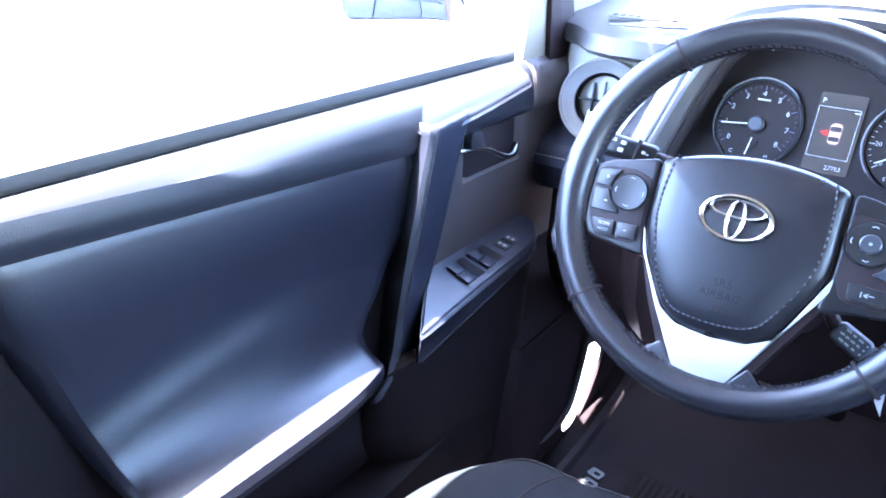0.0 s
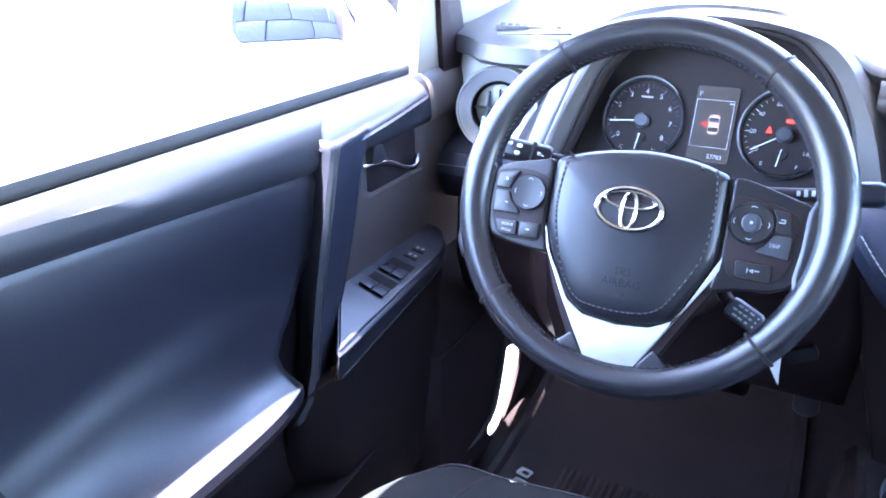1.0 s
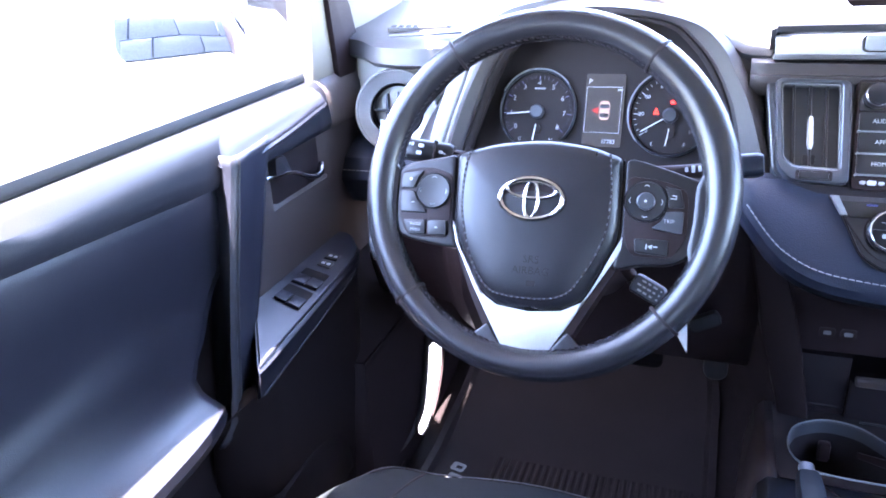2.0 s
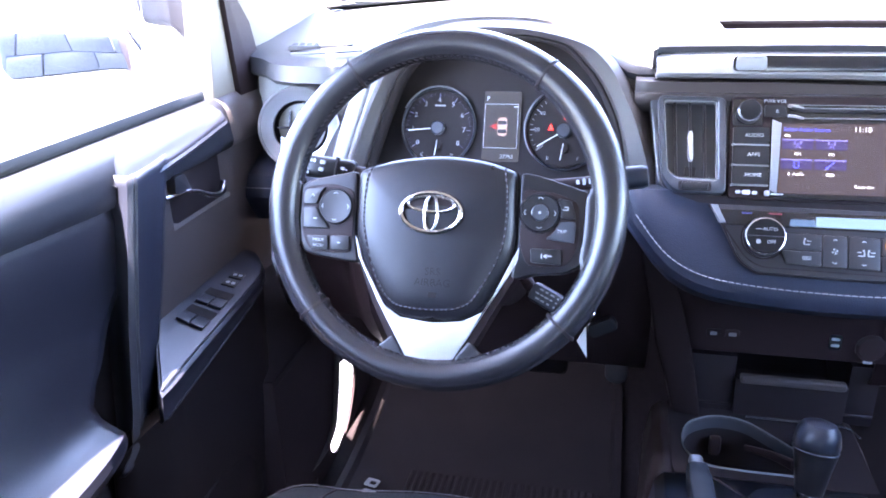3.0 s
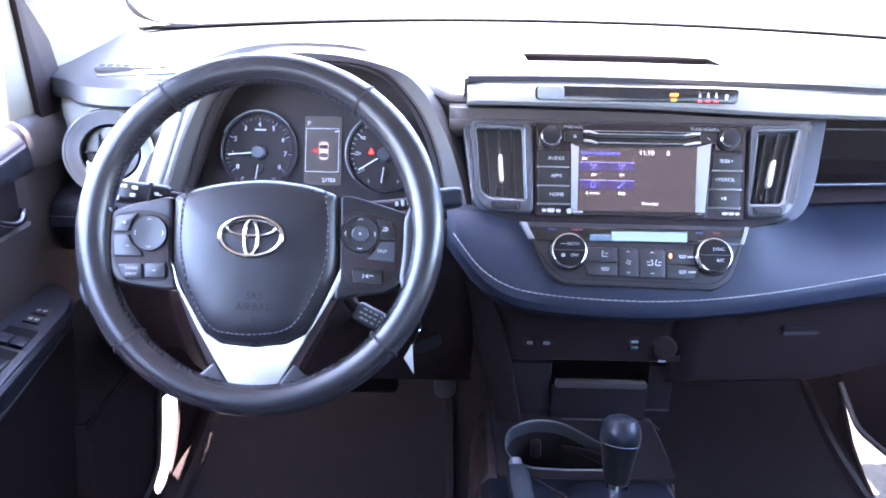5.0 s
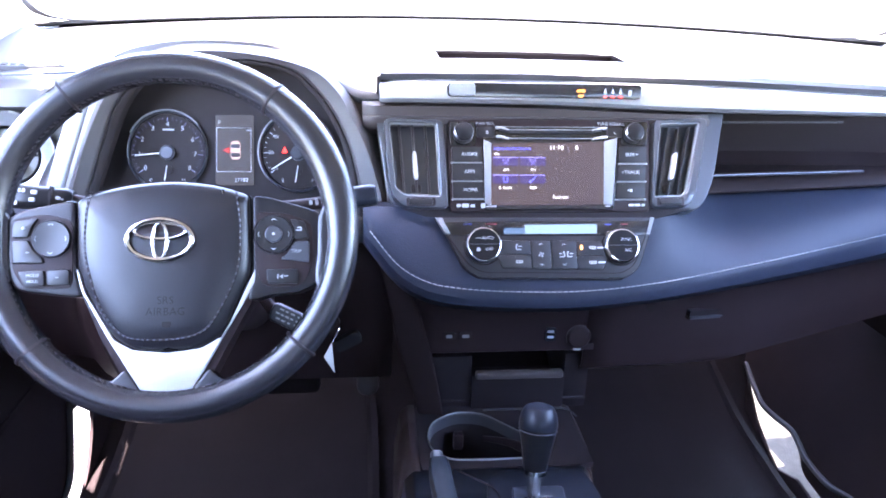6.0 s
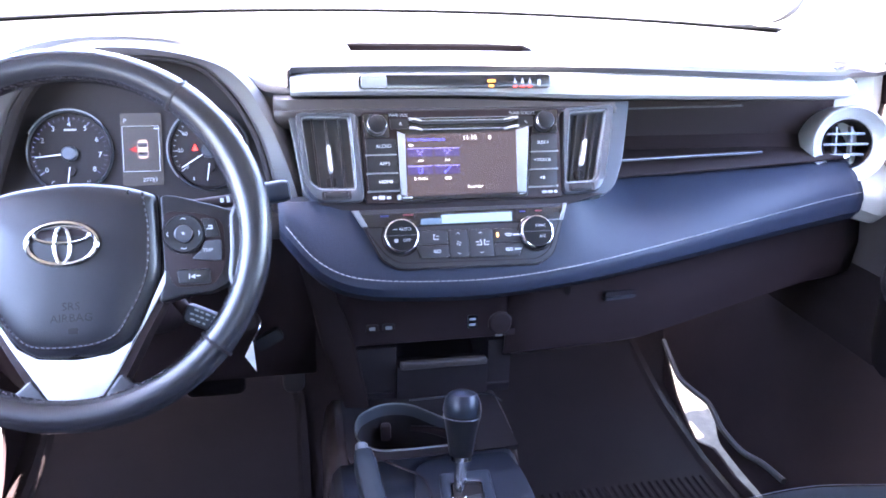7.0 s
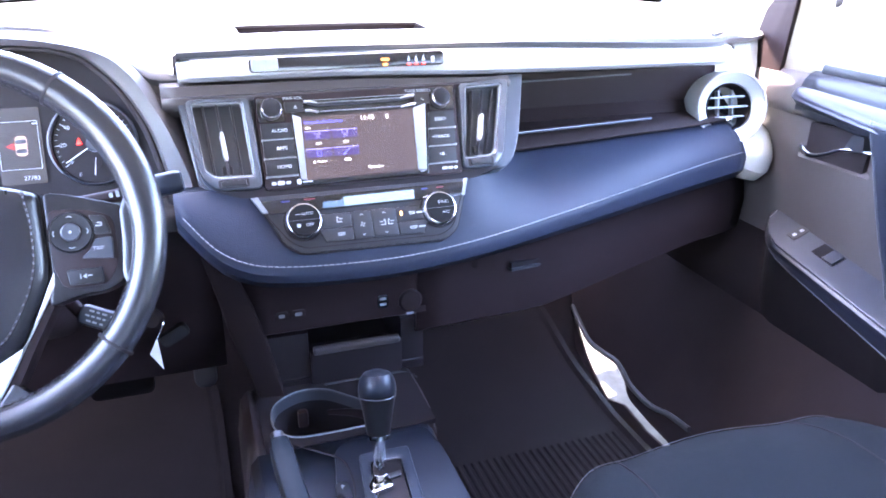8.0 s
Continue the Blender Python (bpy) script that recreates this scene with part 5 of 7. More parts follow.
            part("symbol", prism(rounded(0.0028, 0.0034, 0.0004, mx + 0.0020, my), 0.0036, 0.0041, bm=icon), PRINT, audio, at=STACK)
for u, v, w, h in ((-0.1110, 0.0020, 0.0050, 0.0032), (-0.1030, 0.0020, 0.0080, 0.0044), (-0.0945, 0.0018, 0.0050, 0.0030), (-0.0820, 0.0018, 0.0050, 0.0055), (-0.0725, 0.0008, 0.0120, 0.0018), (0.0985, 0.0022, 0.0060, 0.0028), (0.1060, 0.0022, 0.0060, 0.0028), (0.1130, 0.0022, 0.0036, 0.0028), (0.0690, 0.0008, 0.0060, 0.0012)):
    part("symbol", prism(rounded(w, h, min(w, h) * 0.3, u, v), 0.0005, 0.0036), PRINT, audio, at=STACK)

for d in (-1, 1):
    vent = thing("air_vent", (0.01 + d * 0.16, 0.22, 0.98), "rectangular dash air vent with upright slats and silver tab", "air vent", "dash vents")
    if d < 0:
        outer = [(-0.1985, 0.1085), (-0.1905, 0.0160), (-0.1770, 0.0000), (-0.1235, -0.0018), (-0.1255, 0.1065)]
        inner = [(-0.1918, 0.1037), (-0.1849, 0.0234), (-0.1742, 0.0153), (-0.1325, 0.0142), (-0.1358, 0.1027)]
    else:
        outer = [(0.1345, 0.1100), (0.1240, -0.0015), (0.1680, 0.0000), (0.1800, 0.0140), (0.2045, 0.1135)]
        inner = [(0.1438, 0.1055), (0.1267, 0.0129), (0.1618, 0.0141), (0.1690, 0.0190), (0.1937, 0.1076)]
    fo, fi = fillet(outer, 0.008, 4), fillet(inner, 0.004, 4)
    part("frame", bevelring(fo, fi, -0.03, 0.004, 0.002), GREY, vent, "satin grey vent frame", at=STACK)
    part("inner_rim", ringplate(fi, fillet([(sum(p[0] for p in inner) / 5 + (u - sum(p[0] for p in inner) / 5) * 0.965, 0.0585 + (v - 0.0585) * 0.978) for u, v in inner], 0.004, 4), -0.004, 0.0022), LIGHTGREY, vent, "pale inner rim", at=STACK)
    part("duct", prism(fi, -0.05, -0.0265), DUCT, vent, at=STACK)
    a0, a1, b0, b1 = (inner[0][0], inner[4][0], inner[1][0] - 0.001, inner[3][0]) if d < 0 else (inner[0][0], inner[4][0], inner[1][0], inner[3][0] - 0.002)
    for k, t in enumerate((0.22, 0.50, 0.78)):
        top_u, low_u = a0 * (1 - t) + a1 * t, b0 * (1 - t) + b1 * t
        part("slat", loft([[(u + e, v, n) for e, n in ((-0.0010, -0.024), (0.0010, -0.024), (0.0012, -0.004), (0.0006, -0.0026), (-0.0006, -0.0026), (-0.0012, -0.004))] for u, v in ((top_u, 0.1025), (low_u, 0.0150))], closed=True, caps=True), SATIN, vent, at=STACK)
        if k == 1:
            part("tab", loft([[(top_u * f + low_u * (1 - f) + e * w, v, n) for e, n in ((-1, -0.005), (1, -0.005), (0.8, 0.003), (-0.8, 0.003))] for f, v, w in ((0.60, 0.068, 0.0018), (0.55, 0.064, 0.0027), (0.28, 0.040, 0.0030), (0.22, 0.035, 0.0016))], closed=True, caps=True), SILVER, vent, "silver vent tab", at=STACK)
            part("tab_foot", prism(rounded(0.012, 0.010, 0.002, low_u * 0.85 + top_u * 0.15, 0.0255), -0.02, -0.008, 0.001), BUTTON, vent, at=STACK)
    for v in (0.030, 0.048, 0.066, 0.084):
        part("cross_slat", prism([(a0 + (b0 - a0) * (0.103 - v) / 0.09, v), (a1 + (b1 - a1) * (0.103 - v) / 0.09, v), (a1 + (b1 - a1) * (0.103 - v) / 0.09, v + 0.0015), (a0 + (b0 - a0) * (0.103 - v) / 0.09, v + 0.0015)], -0.0255, -0.018), DUCT, vent, at=STACK)
    cu = -0.1555 if d < 0 else 0.1470
    part("wheel_slot", prism(rounded(0.034, 0.0100, 0.002, cu, 0.0062), 0.002, 0.0044), VOID, vent, at=STACK)
    part("thumb_wheel", prism(rounded(0.028, 0.0078, 0.002, cu, 0.0062), 0.003, 0.0062, 0.0015), BUTTON, vent, "black thumb wheel", at=STACK)

# ---- climate panel ----
climate = thing("climate_panel", (0.01, 0.16, 0.92), "black climate control panel with two round knobs and a lit strip", "climate control")
HV = STACK @ Matrix.Translation((0, 0, 0.0030))
hv = fillet([(-0.1390, -0.0132), (-0.1300, -0.0230), (-0.1074, -0.0722), (-0.0900, -0.0835), (-0.080, -0.0843), (0.072, -0.0868), (0.0820, -0.0866), (0.1000, -0.0756), (0.1238, -0.0141)], [0.003, 0.01, 0.010, 0.008, 0.01, 0.01, 0.008, 0.010, 0.003], 4)
part("panel_gap", prism([(u * 1.014 + 0.0001, (v + 0.045) * 1.025 - 0.045) for u, v in hv], -0.02, 0.0006), VOID, climate, at=HV)
part("panel", prism(hv, -0.02, 0.0030, 0.0022, 3), SATIN, climate, "satin black climate panel", at=HV)
inner = fillet([(-0.1265, -0.0345), (-0.1035, -0.0690), (-0.0880, -0.0785), (0.0800, -0.0815), (0.0960, -0.0720), (0.1125, -0.0355)], [0.003, 0.010, 0.010, 0.010, 0.010, 0.003], 4)
part("face_line", ringplate(inner, [(u * 0.985, (v + 0.055) * 0.97 - 0.055) for u, v in inner], 0.002, 0.0034), VOID, climate, at=HV)
part("gloss_strip", prism([(-0.1210, -0.0342), (0.1130, -0.0356), (0.1205, -0.0180), (-0.1308, -0.0185)], 0.001, 0.0042, 0.0006), GLOSS, climate, "gloss black strip round the display", at=HV)
part("display", prism([(-0.0345, -0.0333), (0.0517, -0.0333), (0.0524, -0.0221), (-0.0345, -0.0225)], 0.002, 0.0048, 0.0004), glowing("climate_display", (0.36, 0.62, 0.86), 0.022), climate, "pale lit climate display", at=HV)
part("display", prism([(-0.0599, -0.0334), (-0.0350, -0.0333), (-0.0350, -0.0262), (-0.0592, -0.0262)], 0.002, 0.0048, 0.0004), glowing("climate_display_dim", (0.22, 0.42, 0.72), 0.013), climate, "pale blue end of the climate display", at=HV)
COLD, HOT = material("cold_mark_blue", (0.010, 0.018, 0.10), 0.5), material("hot_mark_red", (0.10, 0.010, 0.012), 0.5)
for mat, u, v, w in ((COLD, -0.1020, -0.0215, 0.010), (HOT, -0.0740, -0.0212, 0.013), (COLD, 0.0660, -0.0225, 0.008), (HOT, 0.0860, -0.0222, 0.009)):
    part("temperature_mark", prism(rounded(w, 0.0018, 0.0006, u, v), 0.003, 0.0046), mat, climate, at=HV)
for d in (-1, 1):
    cu, cv = (-0.0845, -0.0470) if d < 0 else (0.0795, -0.0494)
    part("knob_well", prism(circle(0.0232, cu, cv, 40), 0.001, 0.0038), VOID, climate, at=HV)
    part("knob", lathe([(0.0212, 0.0025), (0.0206, 0.010), (0.0198, 0.0130), (0.0180, 0.0148), (0.006, 0.0150), (0, 0.0150)], 44, cu, cv), KNOBFACE, climate, "round black knob with bright ring", at=HV)
    part("knob_ring", lathe([(0.0208, 0.0072), (0.0214, 0.0085), (0.0206, 0.0125), (0.0194, 0.0142), (0.0184, 0.0146), (0.0182, 0.0130)], 48, cu, cv), CHROME, climate, "bright knob ring", at=HV)
    part("knob_split", prism(rounded(0.0355, 0.0007, 0.0003, cu, cv), 0.0148, 0.0153), GREY, climate, at=HV)
    for text, u, v in ((("AUTO", 0.0040, 0.0070), ("OFF", 0.0055, -0.0062)) if d < 0 else (("SYNC", 0.0040, 0.0065), ("A/C", 0.0055, -0.0062))):
        lettering(text, 0.0052, cu + u, cv + v, 0.0151, HV, climate)
    if d < 0:
        part("symbol", prism(rounded(0.0042, 0.0042, 0.0014, cu - 0.0072, cv - 0.0062), 0.0148, 0.0153), PRINT, climate, at=HV)
        part("symbol", prism(rounded(0.0060, 0.0006, 0.0002, cu - 0.0072, cv + 0.0070), 0.0148, 0.0153), PRINT, climate, at=HV)


def seat_icon(u, v, flip=1):
    """A seated figure's air flow: a head, a bent back and an arrow."""
    bm = prism(circle(0.0011, u - flip * 0.0015, v + 0.0028, 10), 0.0052, 0.0059)
    bm = prism(rounded(0.0012, 0.0044, 0.0004, u - flip * 0.0022, v - 0.0006), 0.0052, 0.0059, bm=bm)
    bm = prism(rounded(0.0056, 0.0011, 0.0004, u + flip * 0.0008, v - 0.0026), 0.0052, 0.0059, bm=bm)
    return prism(rounded(0.0040, 0.0009, 0.0003, u + flip * 0.0024, v + 0.0010), 0.0052, 0.0059, bm=bm)


def fan_icon(u, v):
    bm = None
    for k in range(4):
        a = math.pi / 2 * k + 0.4
        bm = prism([(u + 0.0004 * math.cos(a), v + 0.0004 * math.sin(a)), (u + 0.0030 * math.cos(a - 0.35), v + 0.0030 * math.sin(a - 0.35)), (u + 0.0033 * math.cos(a + 0.30), v + 0.0033 * math.sin(a + 0.30))], 0.0052, 0.0059, bm=bm)
    return bm


def pane_icon(u, v, front):
    """A demister mark: a window with three rising strokes."""
    pane = [(u - 0.0045, v + 0.0018), (u + 0.0045, v + 0.0018), (u + 0.0032, v - 0.0012), (u - 0.0032, v - 0.0012)] if front else rounded(0.0085, 0.0032, 0.0004, u, v + 0.0002)
    cx, cy = u, v + 0.0003
    bm = ringplate(pane, [(cx + (p - cx) * 0.84, cy + (q - cy) * 0.62) for p, q in pane], 0.0052, 0.0059)
    for k in (-1, 0, 1):
        bm = prism(rounded(0.0007, 0.0036, 0.0002, u + k * 0.0020, v - 0.0004), 0.0052, 0.0059, bm=bm)
    return bm


block = fillet([(-0.0668, -0.0400), (0.0562, -0.0418), (0.0665, -0.0597), (0.0575, -0.0772), (-0.0632, -0.0742), (-0.0684, -0.0585)], 0.004, 3)
part("key_well", prism(block, 0.001, 0.0036), VOID, climate, at=HV)
cells = [[(-0.0655, -0.0410), (-0.0290, -0.0414), (-0.0290, -0.0578), (-0.0672, -0.0574)], [(-0.0672, -0.0590), (-0.0290, -0.0594), (-0.0290, -0.0742), (-0.0625, -0.0732)],
         [(-0.0278, -0.0414), (-0.0050, -0.0416), (-0.0050, -0.0748), (-0.0278, -0.0743)], [(-0.0038, -0.0416), (0.0255, -0.0420), (0.0255, -0.0754), (-0.0038, -0.0748)],
         [(0.0267, -0.0420), (0.0552, -0.0426), (0.0650, -0.0592), (0.0267, -0.0588)], [(0.0267, -0.0602), (0.0648, -0.0606), (0.0567, -0.0762), (0.0267, -0.0755)]]
for k, cell in enumerate(cells):
    part("key", prism(fillet(cell, 0.0016, 2), 0.002, 0.0054, 0.0009), SATIN, climate, "satin black climate key", at=HV)
    mx, my = sum(p[0] for p in cell) / 4, sum(p[1] for p in cell) / 4
    icon = (seat_icon(mx + 0.004, my), pane_icon(mx + 0.004, my, False), fan_icon(mx, my), seat_icon(mx - 0.002, my, -1), pane_icon(mx + 0.002, my, True), pane_icon(mx + 0.001, my, False))[k]
    if k == 3:
        icon = merge(icon, seat_icon(mx + 0.006, my))
    if k in (4, 5):
        icon = prism(rounded(0.0085, 0.0020, 0.0005, mx + 0.0118, my), 0.0052, 0.0058, bm=icon)
    part("symbol", icon, PRINT, climate, at=HV)
    if k in (2, 3):
        for e in (-1, 1):
            chevron = None
            for f in (-1, 1):
                chevron = sweep([Vector((mx, my + e * 0.0128, 0.0056)), Vector((mx + f * 0.0020, my + e * 0.0112, 0.0056))], rounded(0.0007, 0.0005, 0.0002, n=1), (0, 0, 1), chevron)
            part("arrow", chevron, PRINT, climate, at=HV)
part("indicator", prism(rounded(0.0028, 0.0056, 0.0006, 0.0318, -0.0500), 0.0052, 0.006), glowing("amber_light", (1.0, 0.45, 0.12), 0.08), climate, "small lit amber indicator", at=HV)
for pts in ([(-0.1395, -0.0135), (-0.1318, -0.0135), (-0.1225, -0.0326), (-0.1292, -0.0326)], [(0.1240, -0.0141), (0.1190, -0.0141), (0.1122, -0.0345), (0.1168, -0.0345)]):
    part("corner_trim", prism(pts, 0.001, 0.0052, 0.0012), LIGHTGREY, climate, "grey corner trim", at=HV)

# lit symbols in the information strip
AMBER, REDS = glowing("strip_amber", (1.0, 0.35, 0.05), 0.08), glowing("strip_red", (1.0, 0.06, 0.05), 0.12)
part("warning_light", prism(rounded(0.010, 0.0032, 0.001, 0.037, 0.001), 0.0065, 0.007), AMBER, dash, "lit amber warning", at=BANDF)
part("warning_light", prism(rounded(0.006, 0.003, 0.001, 0.037, -0.005), 0.0065, 0.007), AMBER, dash, "lit amber warning", at=BANDF)
for k in range(3):
    part("belt_light", prism([(0.065 + k * 0.0095, -0.002), (0.069 + k * 0.0095, -0.002), (0.067 + k * 0.0095, 0.005)], 0.0065, 0.007), PRINT, dash, at=BANDF)
    part("belt_light", prism(rounded(0.0045, 0.002, 0.0008, 0.067 + k * 0.0095, -0.006), 0.0065, 0.007), REDS, dash, "lit red belt warning", at=BANDF)
part("symbol", prism(rounded(0.004, 0.007, 0.001, 0.098, -0.001), 0.0065, 0.007), PRINT, dash, at=BANDF)
part("symbol", prism([(-0.110, -0.001), (-0.104, -0.001), (-0.107, 0.0045)], 0.009, 0.0093), LIGHTGREY, dash, at=BANDF)

# ---- round side vents and dash ends ----
for s in (-1, 1):
    vent = thing("air_vent", (s * 0.68, 0.38, 0.98), "round dash air vent in a silver ring with cross slats", "air vent", "dash vents")
    RV = plane_frame((-0.679, 0.366, 0.987) if s < 0 else (0.667, 0.346, 0.983), 12) @ Matrix.Rotation(radians(-s * 14), 4, "Y")
    rows = []
    for r, n in ((0.060, -0.06), (0.0605, -0.006), (0.0600, 0.000), (0.0585, 0.0025), (0.0565, 0.0020), (0.0555, -0.0005), (0.050, -0.0045), (0.0425, -0.0110), (0.0405, -0.0115), (0.0395, -0.0150), (0.039, -0.025)):
        rows.append([(x, y, n) for x, y in circle(r, 0, 0, 48)])
    part("ring", loft(rows, closed=True), SILVER, vent, "satin silver vent ring", at=RV)
    part("barrel", lathe([(0.0392, -0.06), (0.0392, -0.014), (0.0375, -0.012), (0.0355, -0.016), (0.035, -0.055), (0, -0.055)], 40), DUCT, vent, "black turning barrel", at=RV)
    # passenger slats are coloured paler to carry the sunlight on them
    for k in (-1, 0, 1) if s > 0 else (0,):
        w = 0.035 * math.cos(k * 0.6)
        part("slat", prism(rounded(2 * w, 0.0032, 0.001, 0, k * 0.0165, n=2), -0.032, -0.016, 0.0008), LIGHTGREY if s > 0 else BUTTON, vent, at=RV)
    for k in (-1, 1) if s > 0 else (-1, 0, 1):
        w = 0.056 * (1 if s > 0 else math.cos(k * 0.5))
        part("upright", prism(rounded(0.003, w, 0.001, k * (0.012 if s > 0 else 0.016), 0, n=2), -0.036, -0.024 if s > 0 else -0.016, 0.0008), LIGHTGREY if s > 0 else GREY, vent, at=RV)
    part("tab", prism(rounded(0.010, 0.007, 0.002, 0, -0.020), -0.03, -0.012, 0.001), CHROME, vent, at=RV)
    rows = []
    for t in steps(0, 1, 10):
        z = 1.088 - 0.20 * t
        d = 0.012 * math.sin(math.pi * t)
        back_x, front_x = (0.600, 0.606) if s < 0 else (0.706, 0.676)
        rows.append([(s * back_x, 0.47, z), (s * front_x, 0.42 - d, z), (s * (front_x + 0.024), 0.405 - d, z), (s * 0.725, 0.398 - d, z), (s * 0.752, 0.410 - d, z), (s * 0.758, 0.47, z)])
    thick(part("housing", loft(rows), CAP, vent, "silver vent housing at the dash end"), 0.003)
    if s > 0:
        continue
    rows = []
    for x in steps(0.585, 0.765, 8):
        k = abs(x) - 0.585
        ze, ye = 0.906, 0.318
        rows.append([(s * x, 0.40, 0.948 + 0.02 * k), (s * x, 0.362, 0.940), (s * x, 0.330, 0.925), (s * x, ye, ze), (s * x, ye - 0.002, ze - 0.010), (s * x, ye + 0.012, ze - 0.032), (s * x, ye + 0.03, ze - 0.05 - 0.03 * k), (s * x, ye + 0.12, ze - 0.07)])
    thick(part("end_pad", loft(rows), PAD, vent, "leather dash end pad"), 0.004)
    bm = bmesh.new()
    for k in range(24):
        x = 0.600 + k * 0.0068
        bm = sweep([Vector((s * x, 0.3165, 0.910)), Vector((s * (x + 0.0048), 0.3165, 0.910))], rounded(0.0016, 0.0014, 0.0004, n=1), (0, -0.5, 0.86), bm)
    tagged(part("stitching", bm, THREAD, vent), kind="stuff")

# ---- doors ----
def door(s):
    """A front door seen from inside; s is -1 for the driver's, 1 for the passenger's."""
    who = "driver's" if s < 0 else "passenger's"
    d = thing("door_1" if s < 0 else "door_2", (s * 0.80, -0.1, 0.36), "closed black %s door with vinyl panel, upright pull and chrome handle" % who, "car door", "front doors", "structure")

    def put(name, bm, mat, parent=d, label="", th=0, sharp=32):
        for v in bm.verts:
            v.co.x *= s
        ob = part(name, bm, mat, parent, label, sharp)
        return thick(ob, th, 0) if th else ob

    put("outer_skin", box(0.845, 0.87, -0.52, 0.72, 0.36, 1.03, 0.01), PAINT)
    # belt trim with the glass slot
    rows = []
    for y in steps(-0.50, 0.435, 26):
        gz = 0.984 - 0.066 * y if y < 0.03 else 0.982
        rows.append([(0.80, y, 1.02), (0.80, y, 1.036), (0.786, y, 1.044), (0.773, y, 1.0445), (0.763, y, 1.0405), (0.7555, y, 1.034), (0.7505, y, 1.025), (0.7475, y, gz + 0.024), (0.7460, y, gz + 0.014), (0.7450, y, gz + 0.005), (0.748, y, gz - 0.003), (0.762, y, gz - 0.004)])
    cut = next(i for i, row in enumerate(rows) if row[0][1] > 0.262)
    put("belt_trim", loft(rows[:cut + 1]), BELT, label="blue-black belt trim", th=0.003)
    # front end takes the paler door-face colour to stand for window glare
    put("belt_end", loft(rows[cut:]), DOORFACE, label="brownish front end of the belt trim, paler for glare", th=0.003)
    rows = []
    for y in steps(-0.50, 0.275, 10):
        rows.append([(0.7715, y, 1.043), (0.770, y, 1.050), (0.771, y, 1.057), (0.776, y, 1.0585), (0.783, y, 1.056), (0.796, y, 1.046)])
    put("window_seal", loft(rows), RUBBER, label="dark rubber window seal", th=0.002)
    rows = [[(0.795 - 0.06 * max(0, t) ** 2, y, 1.05 + 0.47 * t) for t in steps(0, 1, 4)] for y in steps(-0.56, 0.26, 6)]
    g = put("window_pane", loft(rows), GLASS, label="clear side window pane")
    g.visible_shadow = False
    line = smooth_path([(0.775, 0.325, 1.212), (0.758, 0.235, 1.305), (0.738, 0.11, 1.40), (0.725, -0.03, 1.465), (0.722, -0.3, 1.49), (0.725, -0.56, 1.49)], 5)
    put("window_frame", sweep(line, rounded(0.03, 0.05, 0.01), (0, 0, 1)), DARK, label="black window frame")
    # rear insert with the padded bulge
    rows = []
    for y in steps(-0.435, 0.032, 26):
        gz = 0.982 - 0.066 * y
        q = (y + 0.435) / 0.467
        edge = 0.012 * max(0, 1 - q / 0.05) ** 2
        f = 0.067 - 0.020 * q ** 6
        zr = 0.832 + 0.036 * math.sin(math.pi * min(1, 0.1 + q * 0.75))
        line = [(0.764, gz - 0.002), (0.753, gz - 0.005), (0.750, gz - 0.014), (0.752, 0.93), (0.754, zr + 0.045), (0.754, zr + 0.022), (0.752, zr + 0.010), (0.749, zr), (0.746, zr - 0.008), (0.743, zr - 0.018)]
        top_z = zr - 0.018
        low = [(0.748 - f * k, top_z + (0.776 - top_z) * t) for k, t in ((0.14, 0.25), (0.28, 0.52), (0.46, 0.74), (0.66, 0.86), (0.86, 0.94), (0.97, 1.0))]
        low += [(0.748 - f * k, z) for k, z in ((1.0, 0.768), (0.93, 0.757), (0.6, 0.738), (0.0, 0.700))]
        rows.append([(x + edge, y + 0.32 * (0.985 - z) * (1 - q) - 0.115 * q * max(0, min(1, (0.90 - z) / 0.10)), z) for x, z in line + low])
    put("padded_insert", loft(rows), DOOR, label="padded blue-black vinyl insert", th=0.003)
    # border behind the insert and lower panel
    rows = []
    for y in steps(-0.50, 0.435, 20):
        rows.append([(0.766, y, 1.0), (0.768, y, 0.90), (0.768, y, 0.80), (0.762, y, 0.70), (0.755, y, 0.62), (0.742, y, 0.52), (0.735, y, 0.44), (0.75, y, 0.38)])
    put("door_shell", loft(rows), DOORLOW, label="black door shell", th=0.004)
    rows = []
    for y in steps(-0.47, 0.30, 14):
        q = (y + 0.47) / 0.77
        f = 0.05 * math.sin(math.pi * min(1, q * 1.1)) ** 0.5 if 0 < q < 0.9 else 0
        rows.append([(0.752, y, 0.60), (0.75 - f * 0.9, y, 0.585), (0.745 - f, y, 0.56), (0.742 - f, y, 0.48), (0.745, y, 0.42)])
    put("map_pocket", loft(rows), DOORLOW, label="black map pocket", th=0.004)
    # front face with the handle recess
    rows = []
    for y in steps(0.03, 0.435, 20):
        rows.append([(0.760, y, 0.996), (0.752, y, 0.99)] + [(0.752 + (0.016 if 0.145 < y < 0.272 and 0.915 < z < 0.985 else 0), y, z) for z in (0.986, 0.982, 0.96, 0.94, 0.918, 0.912)] + [(0.754, y, 0.87), (0.756, y, 0.84), (0.758, y, 0.76), (0.760, y, 0.62)])
    put("front_face", loft(rows), DOORFACE, label="black front door face with handle recess", th=0.003, sharp=50)
    # armrest with the switch plate

    def arm_z(y):
        """Heights of the armrest's inner and outer edge."""
        return (0.783 + 0.105 * y, 0.817) if s < 0 else (0.731 + 0.185 * y, 0.7565 + 0.182 * y)

    def arm_x(y):
        """The armrest's inner edge, which rounds off towards the dash."""
        return 0.6985 + 0.046 * max(0, (y - 0.225) / 0.075) ** 2

